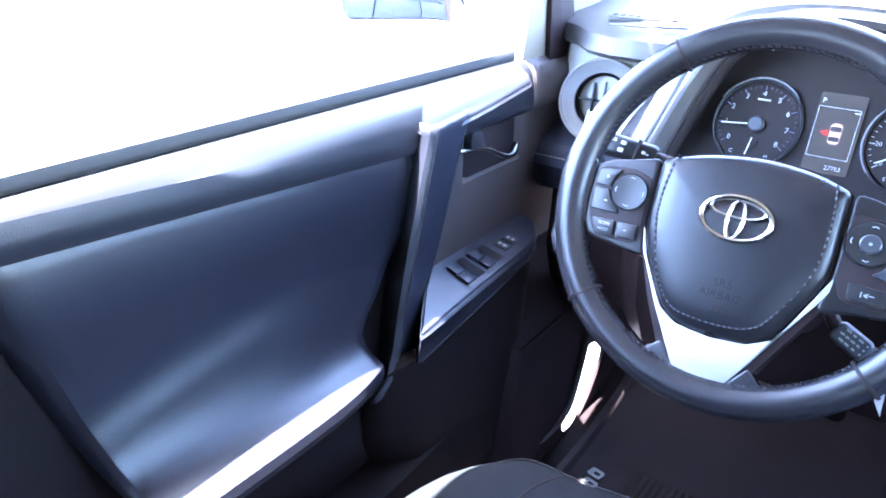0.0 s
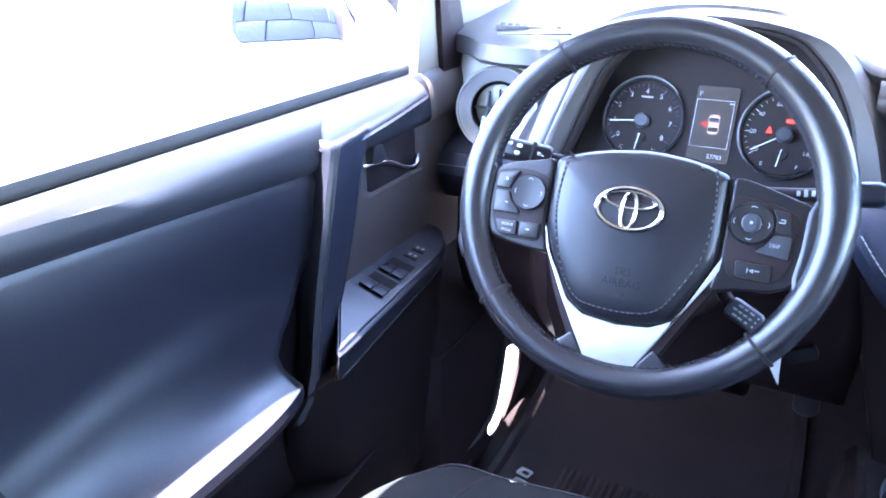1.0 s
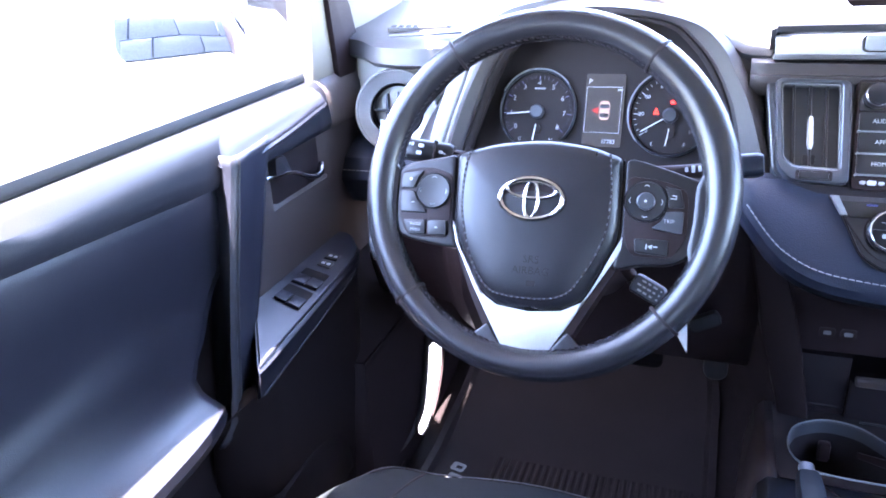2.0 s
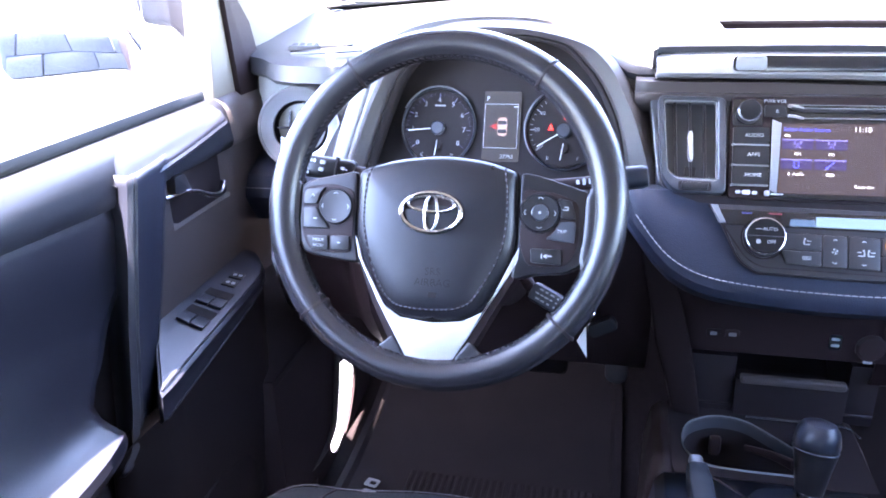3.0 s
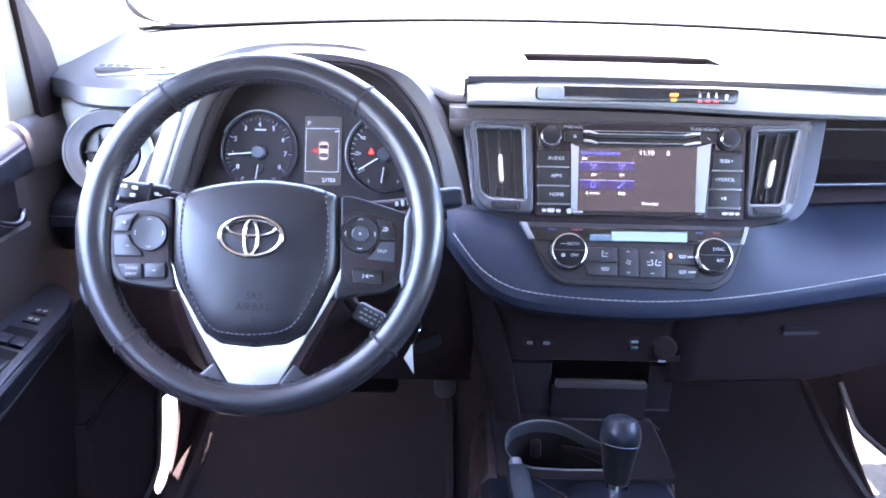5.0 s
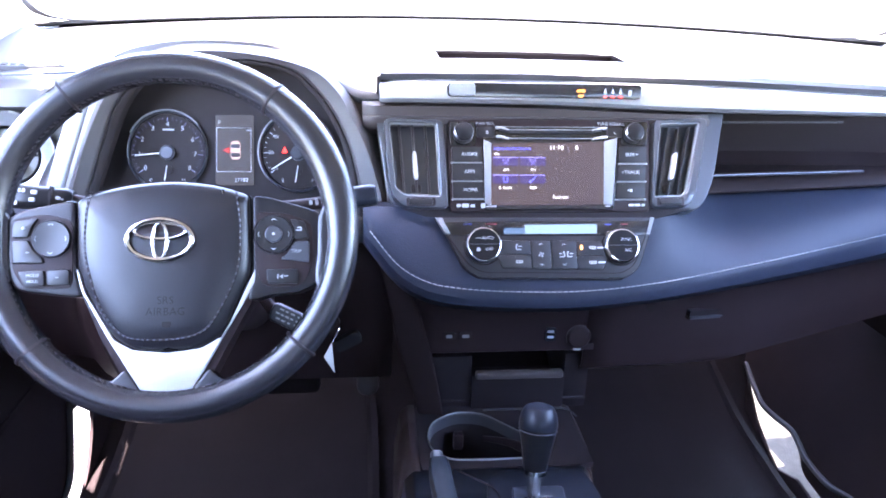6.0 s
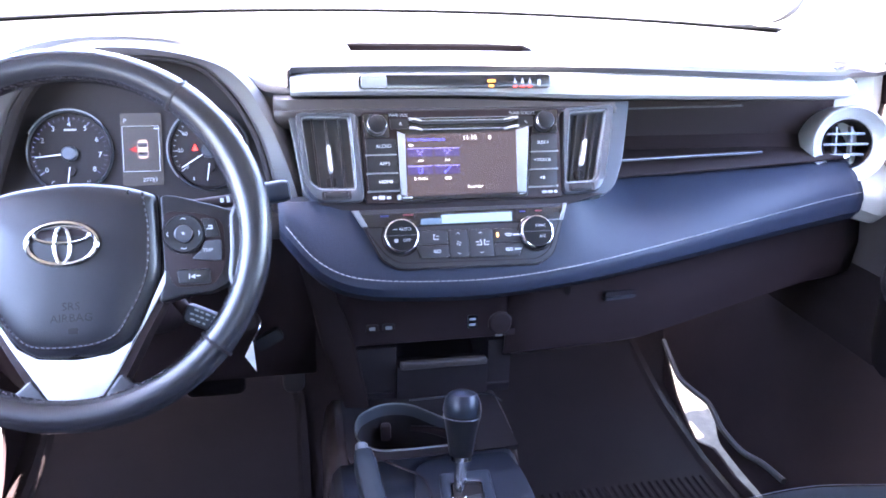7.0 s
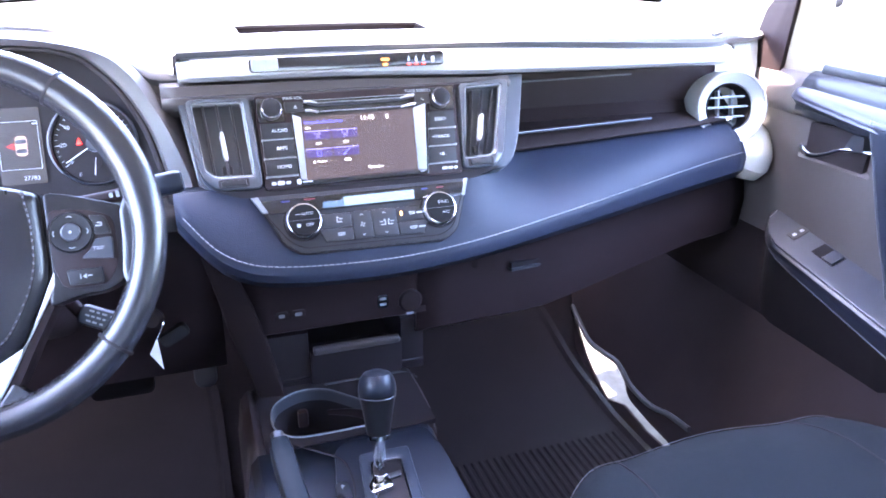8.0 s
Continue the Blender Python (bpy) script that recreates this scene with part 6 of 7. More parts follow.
    def seam_z(y):
        return arm_z(y)[0] - 0.033 + 0.055 * y + 0.1 * max(0, y - 0.2)

    def top_z(x, y):
        """The height of the armrest's top face."""
        zi, zo = arm_z(y)
        return zo + (zi + 0.001 - zo) * (0.765 - x) / 0.063

    def arm_row(t, up, ws):
        """A line over the armrest's top from its outer to its inner edge; the rear end is cut aslant."""
        y0, y1 = 0.088 + 0.217 * t, -0.021 + 0.319 * t
        row = []
        for w in ws:
            y = y0 + (y1 - y0) * w
            x = 0.768 + (arm_x(y1) - 0.768) * w
            row.append(Vector((x, y, top_z(x, y) + up)))
        return row, y1

    rows = []
    for t in steps(0, 1, 18):
        row, y = arm_row(t, 0.0, (0.0, 0.1, 0.5, 0.9, 0.97))
        x, z, zs = arm_x(y), arm_z(y)[0], seam_z(y)
        rows.append(row + [(x - 0.0012, y, z - 0.003), (x - 0.0015, y, z - 0.008), (x, y, (z + zs) / 2), (x + 0.002, y, zs + 0.002), (x + 0.006, y, zs - 0.002), (0.755, y + 0.05 * (1 - t), zs - 0.006), (0.768, y + 0.08 * (1 - t), zs)])
    arm = put("armrest", loft(rows, caps=True), DOOR, label="black armrest", th=0.003)

    def plate_point(q, w, up=0.0):
        """A place on the armrest's top: q along it, w from its outer to its inner edge."""
        y = -0.03 + 0.315 * q
        zi, zo = arm_z(y)
        taper = 0.03 * max(0, (q - 0.85) / 0.15) ** 2
        a, b = Vector((0.765, y, zo)), Vector((0.702 + taper, y, zi + 0.001))
        n = Vector((-0.45, -0.10, 0.89))
        return a + (b - a) * w + n * up

    rows = [[p + Vector((-0.45, -0.10, 0.89)) * (0.003 if 0.02 < w and 0.01 < t < 0.99 else -0.001) for p, w in zip(arm_row(t, 0.0, (0.0, 0.04, 0.25, 0.5, 0.75, 0.92, 0.97))[0], (0.0, 0.04, 0.25, 0.5, 0.75, 0.92, 0.97))] for t in [0, 0.012] + steps(0.06, 0.94, 12) + [0.97, 0.99]]
    plate = put("switch_plate", loft(rows), DOORGREY, label="blue-grey switch plate", th=0.002)

    def pad(q0, q1, w0, w1, low, high, tip=0.0):
        base = [(q0, w0), (q1, w0), (q1, w1), (q0, w1)]
        bm = bmesh.new()
        a = [bm.verts.new(plate_point(q, w, low)) for q, w in base]
        b = [bm.verts.new(plate_point(q, w, high + (tip if q == q1 else 0))) for q, w in base]
        bm.faces.new(a), bm.faces.new(b)
        for i in range(4):
            bm.faces.new((a[i], a[(i + 1) % 4], b[(i + 1) % 4], b[i]))
        bmesh.ops.recalc_face_normals(bm, faces=bm.faces)
        return soften(bm, 0.0012)

    if s < 0:
        for q0 in (0.378, 0.525):
            put("switch_well", pad(q0, q0 + 0.135, 0.30, 0.87, 0.0, 0.0042), DUCT, plate)
            for w0 in (0.32, 0.60):
                put("window_switch", pad(q0 + 0.006, q0 + 0.076, w0, w0 + 0.255, 0.003, 0.009, -0.003), DOORGREY, plate, "black window switch")
        for q0 in (0.697, 0.764):
            put("small_switch", pad(q0, q0 + 0.048, 0.44, 0.74, 0.002, 0.007), BUTTON, plate, "small lock switch")
            for w0 in (0.50, 0.62):
                put("symbol", pad(q0 + 0.014, q0 + 0.030, w0, w0 + 0.08, 0.007, 0.0075), PRINT, plate)
    else:
        put("switch_well", pad(0.54, 0.688, 0.14, 0.57, 0.0, 0.0042), DUCT, plate)
        put("window_switch", pad(0.548, 0.62, 0.17, 0.54, 0.003, 0.009, -0.003), DOORGREY, plate, "black window switch")
        put("small_switch", pad(0.80, 0.855, 0.09, 0.60, 0.002, 0.006), BUTTON, plate, "small lock switch")
        for w0 in (0.20, 0.42):
            put("symbol", pad(0.817, 0.834, w0, w0 + 0.10, 0.006, 0.0065), PRINT, plate)
    line = [Vector((arm_x(y) - 0.0002, y, seam_z(y) + 0.001)) for y in steps(-0.018, 0.285, 16)]
    put("seam", sweep(line, circle(0.0009, n=6), (0, 0, 1)), GREY, arm, "thin seam under the armrest")
    rows = []
    for y in steps(-0.06, 0.345, 20):
        yc = max(-0.02, min(y, 0.298))
        zt = seam_z(yc) - 0.003 - 0.8 * max(0, -0.02 - y)
        out = arm_x(yc) - 0.6985 + 0.6 * max(0, y - 0.298) + 0.9 * max(0, -0.01 - y)
        rows.append([(min(0.768, 0.720 + out), y, zt + 0.002), (min(0.767, 0.7030 + out), y, zt), (min(0.766, 0.704 + out), y, zt - 0.02), (min(0.764, 0.712 + out), y, 0.62), (min(0.760, 0.722 + out * 0.8), y, 0.52), (min(0.752, 0.730 + out * 0.5), y, 0.42), (0.745, y, 0.385)])
    put("lower_face", loft(rows), DOORLOW, label="black lower door face under the armrest", th=0.003)
    # upright pull: a broad blade with a dark rear flank, a ridge and a lit front face
    dy, dz = (0.0, 0.0) if s < 0 else (0.018, -0.012)
    rows = []
    for z in (0.694, 0.700, 0.720, 0.760, 0.800, 0.850, 0.900, 0.950, 0.980, 1.000, 1.012):
        rear = blend(z, [(0.690, -0.054), (0.735, -0.040), (0.893, -0.004), (0.987, 0.013), (1.028, 0.023)]) + 0.018
        ridge = blend(z, [(0.690, -0.046), (0.735, -0.022), (0.822, -0.002), (0.885, 0.015), (1.0, 0.049)]) - 0.010
        front = blend(z, [(0.690, -0.030), (0.708, 0.000), (0.742, 0.014), (0.796, 0.033), (0.866, 0.064), (0.963, 0.099), (1.0, 0.114)]) + 0.009
        sink = 0.010 * max(0, (0.715 - z) / 0.02)
        rows.append([(x + sink, y + dy, z + dz) for x, y in ((0.770, rear), (0.752, rear), (0.744, rear * 0.75 + ridge * 0.25), (0.7305, ridge - 0.005), (0.727, ridge - 0.0015), (0.7262, ridge), (0.7272, ridge + 0.0015), (0.7295, ridge + 0.003), (0.7272, ridge + 0.0045), (0.7262, ridge + 0.006), (0.7268, ridge + 0.008),
                     (0.731, ridge * 0.5 + front * 0.5), (0.7375, ridge * 0.12 + front * 0.88), (0.739, front - 0.0035), (0.7382, front - 0.002), (0.7395, front), (0.752, front + 0.001))])
    pull = put("pull_handle", loft(rows), DOORGREY, label="satin blue-grey door pull", th=0.0015, sharp=50)
    # bar that sweeps forward from the pull under the window
    rows = []
    for y, k in [(0.026, 0.25), (0.034, 0.6), (0.044, 0.9)] + [(v, 1.0) for v in steps(0.054, 0.262, 12)] + [(0.268, 0.93), (0.273, 0.75), (0.276, 0.4)]:
        zb = blend(y, [(0.05, 0.990), (0.114, 0.996), (0.18, 1.003), (0.26, 1.0142)])
        zt = 1.031 + 0.036 * y
        mid = (zb + zt) / 2
        rows.append([(x + 0.018 * (1 - k), y + dy * (1.0 if y < 0.2 else 1.4), mid + (z - mid) * k + dz) for x, z in ((0.754, zb - 0.018), (0.7475, zb - 0.010), (0.7405, zb - 0.0035), (0.7365, zb), (0.7345, zb + 0.0015), (0.7347, zb + 0.0025), (0.7362, zb + 0.004), (0.7368, zb + 0.006), (0.7372, zb + 0.0085), (0.7385, zb + 0.0105), (0.7425, zb + 0.018), (0.7475, zt - 0.006), (0.754, zt - 0.001), (0.764, zt - 0.004))])
    put("upper_bar", loft(rows, caps=True), DOORGREY, pull, "satin blue-grey bar under the window", sharp=50)
    # inner door handle
    hy, hz = (0.0, 0.0) if s < 0 else (0.010, -0.006)
    bm = prism(fillet([(0.134 + hy, 0.984 + hz), (0.276 + hy, 0.975 + hz), (0.268 + hy, 0.908 + hz), (0.142 + hy, 0.916 + hz)], 0.010, 4), 0.0, 0.012)
    bm.transform(Matrix(((0, 0, 1, 0.757), (1, 0, 0, 0), (0, 1, 0, 0), (0, 0, 0, 1))))
    put("handle_cup", bm, VOID, label="dark handle recess")
    line = smooth_path([(0.750, 0.124 + hy, 0.957 + hz), (0.744, 0.150 + hy, 0.956 + hz), (0.740, 0.174 + hy, 0.951 + hz), (0.738, 0.196 + hy, 0.940 + hz), (0.738, 0.218 + hy, 0.932 + hz), (0.740, 0.236 + hy, 0.932 + hz), (0.746, 0.253 + hy, 0.938 + hz)], 6)
    put("inner_handle", sweep(line, rounded(0.009, 0.010, 0.004), (0, 0, 1), scale=lambda t: 0.50 + 0.75 * t ** 2 - 0.35 * max(0, t - 0.9) / 0.1), CHROME, label="chrome inner door handle")
    bm = prism(fillet([(0.134 + hy, 0.958 + hz), (0.137 + hy, 0.980 + hz), (0.158 + hy, 0.979 + hz), (0.170 + hy, 0.953 + hz)], 0.004, 3), 0.0, 0.016, 0.003)
    bm.transform(Matrix(((0, 0, -1, 0.757), (1, 0, 0, 0), (0, 1, 0, 0), (0, 0, 0, 1))))
    put("lock_lever", bm, SATIN, label="black lock lever")
    return d


door(-1)
door(1)

# ---- door mirrors ----
for s in (-1, 1):
    mirror = thing("door_mirror", (s * 1.0, 0.36, 1.02), "door mirror with silver housing and clear reflecting glass", "door mirror", "door mirrors")
    cx = s * 1.058
    MF = plane_frame((cx, 0.40, 1.122), 0) @ Matrix.Rotation(radians(-s * 17), 4, "Y")
    shape = fillet([(-0.120, -0.085), (0.112, -0.085), (0.120, 0.085), (-0.112, 0.085)], 0.045, 5)
    rows = [[(u * k, v * k, n) for u, v in shape] for k, n in ((0.96, 0.0), (0.985, 0.004), (1.0, -0.02), (0.95, -0.07), (0.7, -0.11), (0.25, -0.125))]
    part("housing", loft(rows, closed=True, caps=True), PAINT, mirror, "silver painted mirror housing", at=MF)
    part("glass", prism([(u * 0.93, v * 0.92) for u, v in shape], -0.002, 0.006, 0.001), MIRROR, mirror, "mirror glass", at=MF)
    part("arm", sweep(smooth_path([(s * 0.965, 0.46, 1.172), (s * 0.92, 0.45, 1.165), (s * 0.875, 0.43, 1.160), (s * 0.81, 0.38, 1.130)], 4), rounded(0.05, 0.085, 0.02), (0, 0, 1)), DUCT, mirror, "black mirror arm")

# ---- centre console ----
console = thing("centre_console", (-0.03, 0.0, FLOOR), "black centre console with a long cup holder", "car console")


def console_row(y, top):
    zt = blend(y, [(-0.4, 0.69), (-0.10, 0.660), (0.06, 0.658), (0.25, 0.660)])
    left = [(-0.175, y, FLOOR), (-0.172, y, 0.60), (-0.165, y, zt - 0.012), (-0.155, y, zt), (-0.145, y, zt)]
    e = blend(y, [(-0.75, -0.034), (-0.03, -0.034), (0.05, -0.024), (0.11, -0.012), (0.16, 0.0), (0.26, 0.0)])
    right = [(0.064 + e, y, zt), (0.072 + e, y, zt - 0.003), (0.079 + e, y, zt - 0.012), (0.086 + e * 0.8, y, 0.62), (0.098 + e * 0.4, y, 0.50), (0.10, y, FLOOR)]
    return left + [(-0.02, y, zt)] + right if top else (left, right)


thick(part("body", loft([console_row(y, True) for y in steps(-0.75, 0.110, 12)]), NAVY, console, "blue-black console body"), 0.004)
for k in (0, 1):
    thick(part("side_wall", loft([console_row(y, False)[k] for y in steps(0.110, 0.255, 3)]), DARK, console), 0.004)
CON = Matrix.Translation((0, 0, 0.6600))
cup = fillet([(-0.1320, 0.180), (-0.1230, 0.2100), (-0.0900, 0.2320), (-0.0520, 0.2270), (-0.0100, 0.1830), (0.0060, 0.1640), (0.0040, 0.1260), (-0.0640, 0.1245), (-0.1080, 0.1270), (-0.1290, 0.1500)], 0.018, 4)
hub = Vector((-0.060, 0.172))


def to_frame(p):
    """Pushes a point of the cup holder's outline out to the console top's edge."""
    d = Vector(p) - hub
    k = min((hub.x + 0.145) / -d.x if d.x < 0 else (0.072 - hub.x) / max(d.x, 1e-6), (hub.y - 0.110) / -d.y if d.y < 0 else (0.255 - hub.y) / max(d.y, 1e-6))
    return tuple(hub + d * k)


part("top_plate", ringplate([to_frame(p) for p in cup], cup, -0.008, 0.0), VOID, console, at=CON)
rows = [[(*(hub + (Vector(p) - hub) * k), n) for p in cup] for k, n in ((1.0, -0.001), (0.96, -0.03), (0.92, -0.075))]
part("cup_holder", loft(rows + [[(*hub, -0.076) for p in cup]], closed=True), VOID, console, "deep black cup holder", at=CON)
# top of the wall coloured grey for the light that reaches it
rows = [[(*(hub + (Vector(p) - hub) * k), n) for p in cup] for k, n in ((0.994, 0.0005), (0.985, -0.008), (0.975, -0.016))]
part("lit_cup_wall", loft(rows, closed=True), GREY, console, "upper cup holder wall, coloured grey for the light on it", at=CON)
rows = [[(*(hub + (Vector(p) - hub) * k), n) for p in cup] for k, n in ((1.018, 0.0), (1.016, 0.0018), (1.006, 0.0024), (0.998, 0.0012), (0.992, -0.001))]
part("cup_rim", loft(rows, closed=True), LIGHTGREY, console, "thin pale cup holder rim", at=CON)
part("cup_stop", box(-0.093, -0.079, 0.208, 0.220, 0.615, 0.640, 0.004), DARK, console, "grey cup stop")
part("divider", sweep(smooth_path([(-0.0530, 0.199, 0.640), (-0.0280, 0.1757, 0.650), (-0.0080, 0.1540, 0.655)], 5), rounded(0.007, 0.014, 0.003), (0, 0, 1), scale=lambda t: 0.5 + 0.5 * t), DARK, console, "dark divider in the cup holder")
part("recess_edge", sweep(smooth_path([(-0.050, 0.2325, 0.663), (0.0, 0.2325, 0.663), (0.048, 0.232, 0.663), (0.068, 0.228, 0.663), (0.077, 0.212, 0.662)], 5), rounded(0.0024, 0.0024, 0.0008, n=1), (0, 0, 1)), GREY, console, "thin bright edge behind the cup holder")
part("shift_surround", prism(fillet([(-0.108, -0.18), (-0.068, 0.082), (-0.050, 0.096), (0.052, 0.096), (0.060, 0.05), (0.060, -0.18)], 0.012, 4), -0.002, 0.006, 0.003), NAVY, console, "black shifter surround", at=CON)

shifter = thing("gear_shifter", (-0.022, 0.0, 0.69), "black gear lever with chrome stem in a bright gate", "gear lever")
gate = fillet([(-0.0600, -0.075), (-0.0425, 0.0605), (0.0185, 0.0595), (0.0045, -0.075)], 0.005, 3)
slot = fillet([(-0.0440, -0.066), (-0.0325, 0.0405), (0.0035, 0.0375), (-0.0085, -0.066)], 0.006, 3)
part("gate_plate", bevelring(gate, slot, 0.0, 0.0105, 0.002), GATE, shifter, "satin blue-grey gate plate", at=CON)
part("slot_edge", ringplate(slot, [(-0.020 + (u + 0.020) * 0.93, -0.012 + (v + 0.012) * 0.975) for u, v in slot], 0.004, 0.0112), CHROME, shifter, "bright edge of the gate slot", at=CON)
part("gate_floor", prism(gate, 0.0, 0.0072), VOID, shifter, at=CON)
part("gate_bar", prism(fillet([(-0.0300, 0.014), (-0.0020, 0.018), (-0.0040, 0.009), (-0.0310, 0.006)], 0.002, 2), 0.006, 0.0100, 0.001), SATIN, shifter, at=CON)
part("stick_foot", prism(fillet([(-0.046, -0.004), (-0.036, 0.012), (-0.026, 0.008), (-0.020, 0.012), (-0.018, -0.010), (-0.044, -0.016)], 0.003, 2), 0.006, 0.0150, 0.002), CHROME, shifter, "bright foot of the lever", at=CON)
base = Vector((-0.025, 0.026, 0.655))
axis = (Vector((-0.017, 0.062, 0.780)) - base).normalized()
STICK = Matrix.Translation(base) @ axis.to_track_quat("Z", "Y").to_matrix().to_4x4()
part("stem", lathe([(0.0045, -0.01), (0.0045, 0.016), (0.0072, 0.018), (0.0076, 0.050), (0.0085, 0.056)], 20), CHROME, shifter, "chrome stem", at=STICK)
part("knob", lathe([(0.011, 0.054), (0.0135, 0.056), (0.0150, 0.066), (0.0175, 0.082), (0.0208, 0.098), (0.0218, 0.107), (0.0210, 0.116), (0.0180, 0.1235), (0.010, 0.1285), (0, 0.130)], 32), KNOB, shifter, "black leather knob", at=STICK)
part("knob_cap", lathe([(0.0216, 0.1040), (0.0222, 0.1065), (0.0216, 0.1140), (0.0196, 0.1215), (0.0155, 0.1272), (0.0080, 0.1302), (0, 0.1308)], 32), NAVY, shifter, "smooth blue-black knob cap", at=STICK)
line = [Vector((0.0219 * math.cos(a), 0.0219 * math.sin(a), 0.1010 - 0.0075 * max(0, -math.sin(a)) ** 2)) * 1.0 for a in [math.tau * i / 40 for i in range(41)]]
part("knob_seam", sweep([Vector((p.x * (1.0 - (0.1045 - p.z) * 6), p.y * (1.0 - (0.1045 - p.z) * 6), p.z)) for p in line], circle(0.0007, n=6), (0, 0, 1)), GREY, shifter, "thin bright seam under the cap", at=STICK)
part("knob_collar", lathe([(0.012, 0.050), (0.0142, 0.051), (0.0142, 0.056), (0.0125, 0.0565)], 28), CHROME, shifter, at=STICK)
part("gear_mark", prism(fillet([(-0.0800, 0.022), (-0.0640, 0.024), (-0.0630, -0.04), (-0.0820, -0.04)], 0.005, 3), 0.004, 0.0068, 0.001), GLOSS, shifter, "gloss black gear mark strip", at=CON)
lettering("P", 0.0085, -0.0712, 0.0135, 0.0069, CON, shifter)
part("panel_seam", sweep(smooth_path([(-0.112, 0.106, 0.6675), (-0.0850, 0.082, 0.6675), (-0.0640, 0.0620, 0.6675), (-0.0585, 0.040, 0.6675), (-0.0590, 0.010, 0.6675), (-0.066, -0.03, 0.6675)], 5), rounded(0.0022, 0.0020, 0.0006, n=1), (0, 0, 1)), VOID, console, "dark seam beside the gate")

brake = thing("parking_brake", (-0.137, -0.1, 0.69), "blue-grey parking brake lever with push button", "parking brake")
line = smooth_path([(-0.139, -0.020, 0.766), (-0.137, -0.06, 0.762), (-0.131, -0.14, 0.748), (-0.125, -0.24, 0.715)], 5)
part("grip", sweep(line, rounded(0.0225, 0.024, 0.006, n=2), (0, 0, 1), scale=lambda t: 0.85 + 0.15 * min(1, t * 6)), SLATE, brake)
part("button", sweep([Vector((-0.1395, -0.006, 0.7668)), Vector((-0.139, -0.022, 0.766))], rounded(0.013, 0.013, 0.005), (0, 0, 1)), GREY, brake, "grey release button")
part("sleeve", sweep([Vector((-0.128, -0.20, 0.735)), Vector((-0.120, -0.30, 0.690))], rounded(0.045, 0.05, 0.015), (0, 0, 1)), DARK, brake)

# ---- seats ----
def seat(cx, label, ahead=0.0, lift=0.0):
    st = thing("bucket_seat", (cx, -0.25, FLOOR), label, "car seat", "front seats")

    def cushion(w, front, z, plump, y0, y1):
        rows = []
        for y in steps(y0, y1, 26):
            q = (y - y0) / (y1 - y0)
            drop = 0.030 * max(0, (q - 0.80) / 0.20) ** 2
            half = w * (1 - 0.10 * max(0, (q - 0.55) / 0.45) ** 3)
            rows.append([Vector((cx + half * a, y + front * (1 - a ** 4) * max(0, (q - 0.6) / 0.4), z - drop - 0.05 * abs(a) ** 10 + plump * (0.5 * math.cos(a * 5.2) + 0.4 * abs(a) ** 2) + 0.010 * math.exp(-((abs(a) - 0.72) / 0.16) ** 2))) for a in steps(-1, 1, 40)])
        return rows
    rows = cushion(0.262, 0.060, 0.680 + lift, 0.012, -0.50, -0.045 + ahead)
    part("cushion", loft(rows + [[Vector((v.x, v.y - 0.012, v.z - 0.14)) for v in rows[-1]]]), FABRIC, st, "dark blue-grey fabric cushion")
    part("seam", sweep([v + Vector((0, 0.002, 0.001)) for v in rows[-1]], circle(0.0006, n=6), (0, 0, 1)), GREY, st, "pale seam along the cushion")
    for k in (9, 31):
        part("seam", sweep([row[k] + Vector((0, 0, 0.0004)) for row in rows[5:]], circle(0.0011, n=6), (0, 0, 1)), VOID, st, "dark seam beside the bolster")
    part("base", box(cx - 0.24, cx + 0.24, -0.46, -0.09, FLOOR, 0.53, 0.02), DARK, st)
    rows = []
    for t in steps(0, 1, 10):
        z = 0.60 + 0.62 * t
        y = -0.50 - 0.30 * t
        half = 0.25 - 0.05 * t ** 3
        rows.append([Vector((cx + half * a, y + 0.05 * abs(a) ** 3 - 0.01, z)) for a in steps(-1, 1, 12)] + [Vector((cx + half * a, y - 0.12, z)) for a in steps(1, -1, 12)])
    part("backrest", loft(rows, closed=True, caps=True), FABRIC, st)
    return st


seat(-0.388, "dark blue-grey fabric driver's seat", 0.0, 0.008)
seat(0.388, "dark blue-grey fabric passenger seat", -0.04)

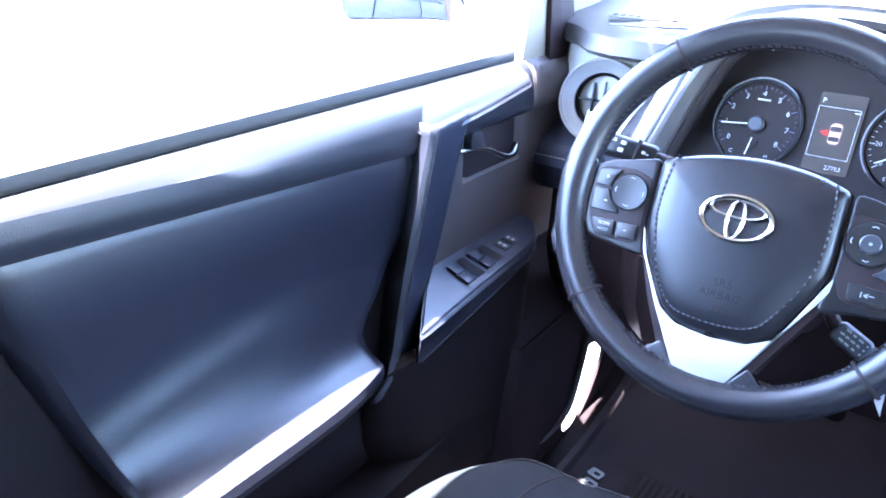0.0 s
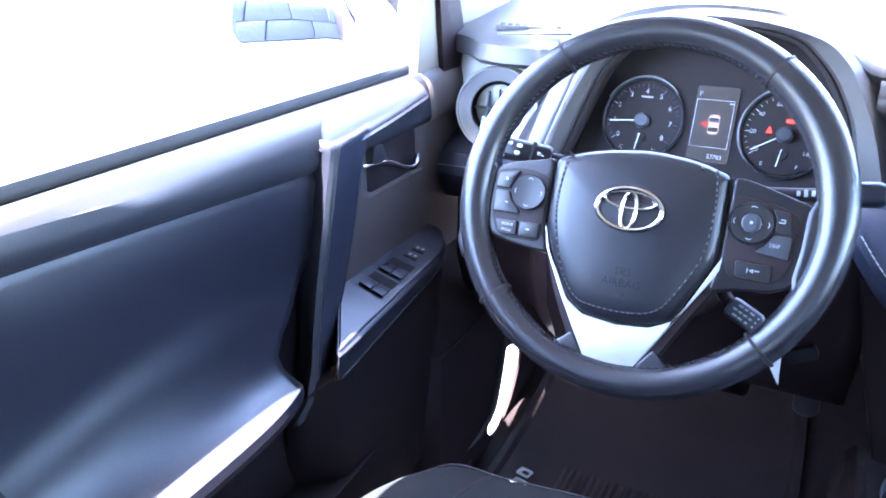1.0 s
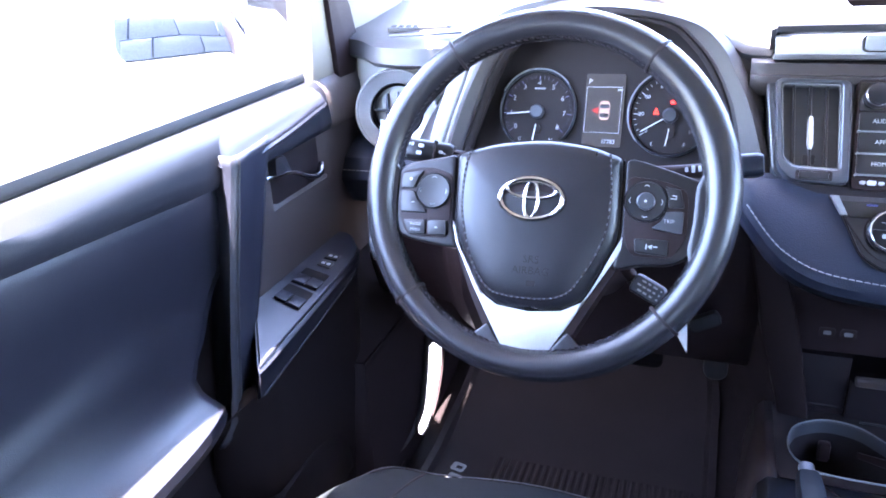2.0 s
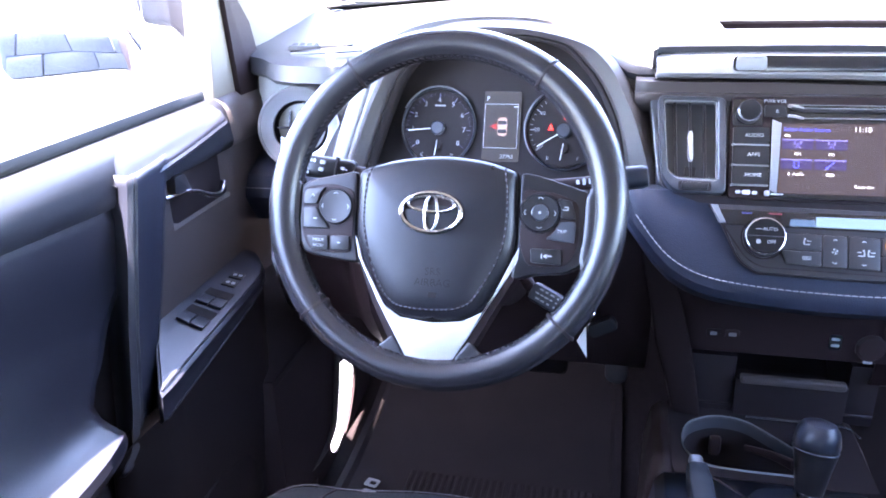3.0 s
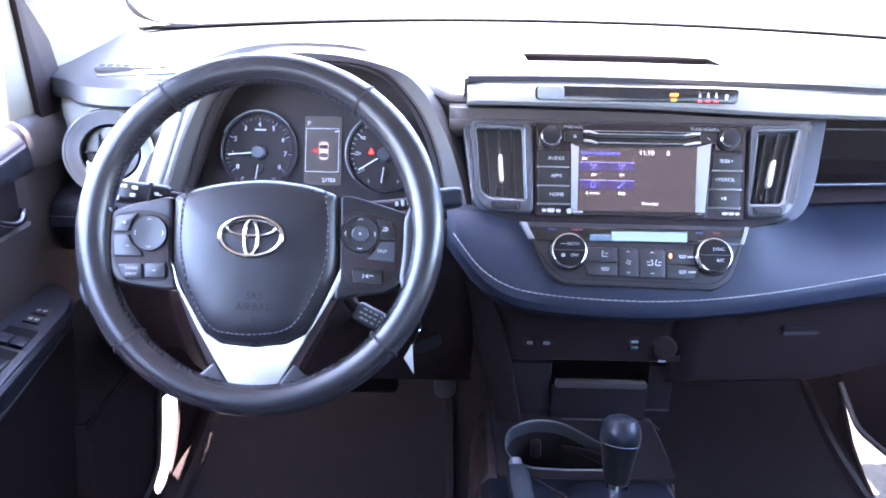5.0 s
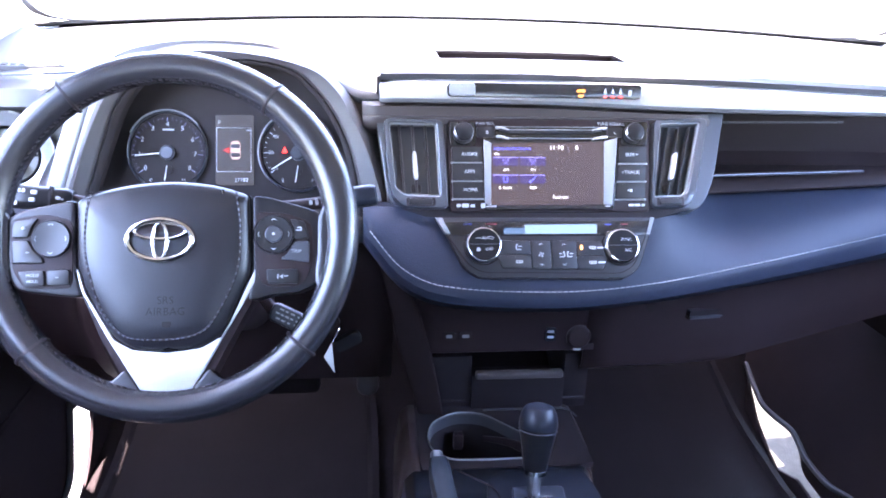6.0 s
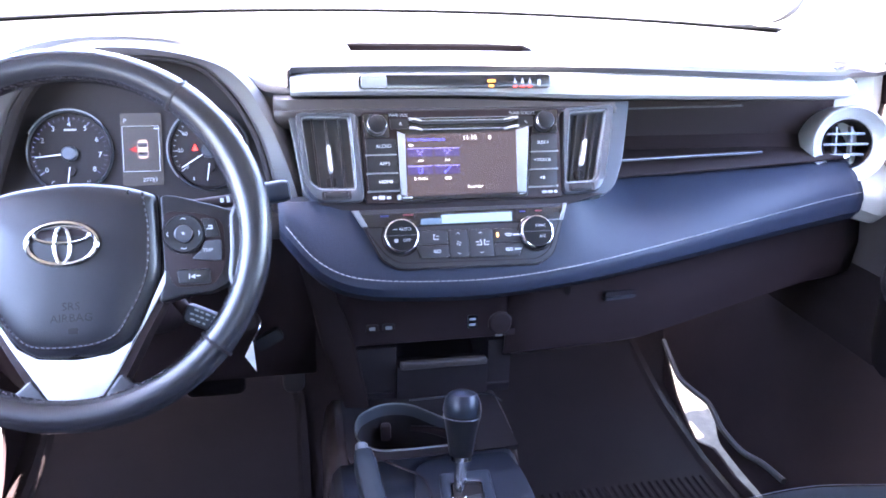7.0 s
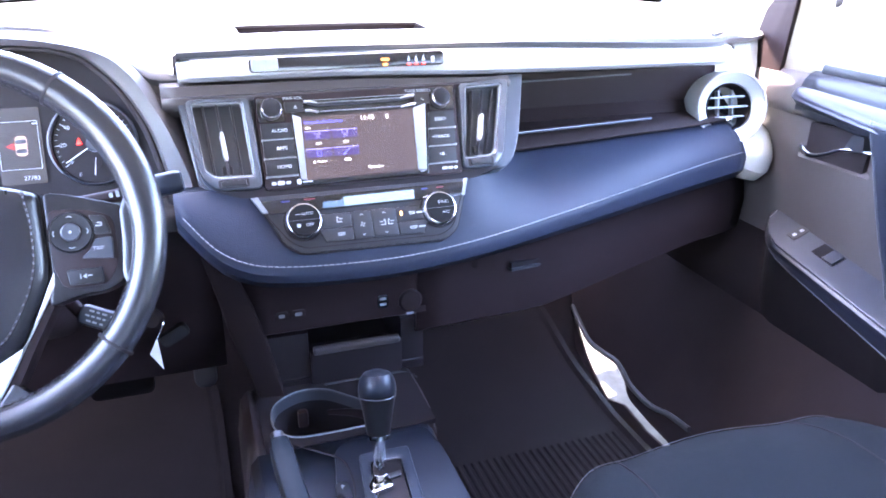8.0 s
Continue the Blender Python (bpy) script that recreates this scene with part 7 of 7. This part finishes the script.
# ---- mats and pedals ----
def mat_on_floor(name, x0, x1, label, ribs, reach):
    m = thing(name, ((x0 + x1) / 2, 0.3, FLOOR), label, "floor mat", "floor mats")
    rows = []
    for y in steps(-0.05, 0.74, 16):
        z = blend(y, [(0.40, FLOOR), (0.62, 0.40), (0.80, 0.53)]) + 0.010
        edge = 0.03 * max(0, (y - 0.6) / 0.14) ** 2
        rows.append([(x0 + edge, y, z - 0.008), (x0 + edge, y, z + 0.006), (x0 + edge + 0.012, y, z + 0.007), (x0 + edge + 0.02, y, z)] + [(x, y, z) for x in steps(x0 + 0.08, x1 - 0.08, 4)] + [(x1 - edge - 0.02, y, z), (x1 - edge - 0.012, y, z + 0.007), (x1 - edge, y, z + 0.006), (x1 - edge, y, z - 0.008)])
    part("sheet", loft(rows), MAT, m)
    for k in range(ribs):
        edge = 0.035 if x0 > 0 else 0.120
        x = x0 + edge + (x1 - x0 - 0.035 - edge) * k / (ribs - 1)
        part("rib", box(x - 0.0042, x + 0.0042, 0.04, reach, FLOOR + 0.008, FLOOR + 0.0132, 0.0022, segments=1), MAT, m)
    return m


left_mat = mat_on_floor("floor_mat", -0.665, -0.19, "black rubber floor mat with ribs and grey lettering bars", 28, 0.400)
for k in range(4):
    bar = ringplate(rounded(0.024, 0.020, 0.004), rounded(0.012, 0.009, 0.002, 0.002, 0.0), 0, 0.0012)
    part("lettering_bar", bar, MARK, left_mat, "grey lettering bar", at=pose(-0.605 + k * 0.001, 0.350 - k * 0.028, FLOOR + 0.0145, 0, 0, -12))
mat_on_floor("floor_mat", 0.115, 0.545, "black ribbed rubber floor mat for the passenger", 26, 0.350)

pedals = thing("pedal_set", (-0.25, 0.5, 0.5), "dark brake and accelerator pedals", "pedals")
part("brake_pedal", prism(rounded(0.095, 0.055, 0.012), -0.008, 0.004, 0.004), MAT, pedals, "rubber brake pedal", at=plane_frame((-0.335, 0.47, 0.585), 35))
part("brake_arm", sweep([Vector((-0.335, 0.475, 0.59)), Vector((-0.335, 0.55, 0.72)), Vector((-0.335, 0.58, 0.86))], rounded(0.012, 0.03, 0.004), (0, 0, 1)), DARK, pedals)
part("accelerator", prism(rounded(0.036, 0.078, 0.015), -0.006, 0.004, 0.004), DOORFACE, pedals, "worn dark accelerator pedal", at=plane_frame((-0.2085, 0.462, 0.596), 32))

# ---- low wall of blocks behind the car, seen in the door mirror ----
wall = thing("garden_wall", (-2.6, -2.5, 0), "low wall of rough grey blocks in the shade behind the car", "low wall")
block_mesh = None
for row in range(2):
    for k in range(9):
        x0 = -5.2 + k * 0.608 + (0.31 if row else 0)
        z0 = 0.02 + row * 0.346
        if block_mesh is None:
            first = part("block", box(-0.30, 0.30, -0.14, 0.14, 0, 0.34, 0.02), BLOCK, wall)
            block_mesh, base_inverse = first.data, first.matrix_parent_inverse
            first.matrix_basis = Matrix.Translation((x0, -2.5, z0))
            continue
        piece = new("block", block_mesh)
        piece.parent, piece.matrix_parent_inverse = wall, base_inverse
        piece.matrix_basis = Matrix.Translation((x0, -2.5 + 0.01 * ((k * 7 + row) % 3), z0))
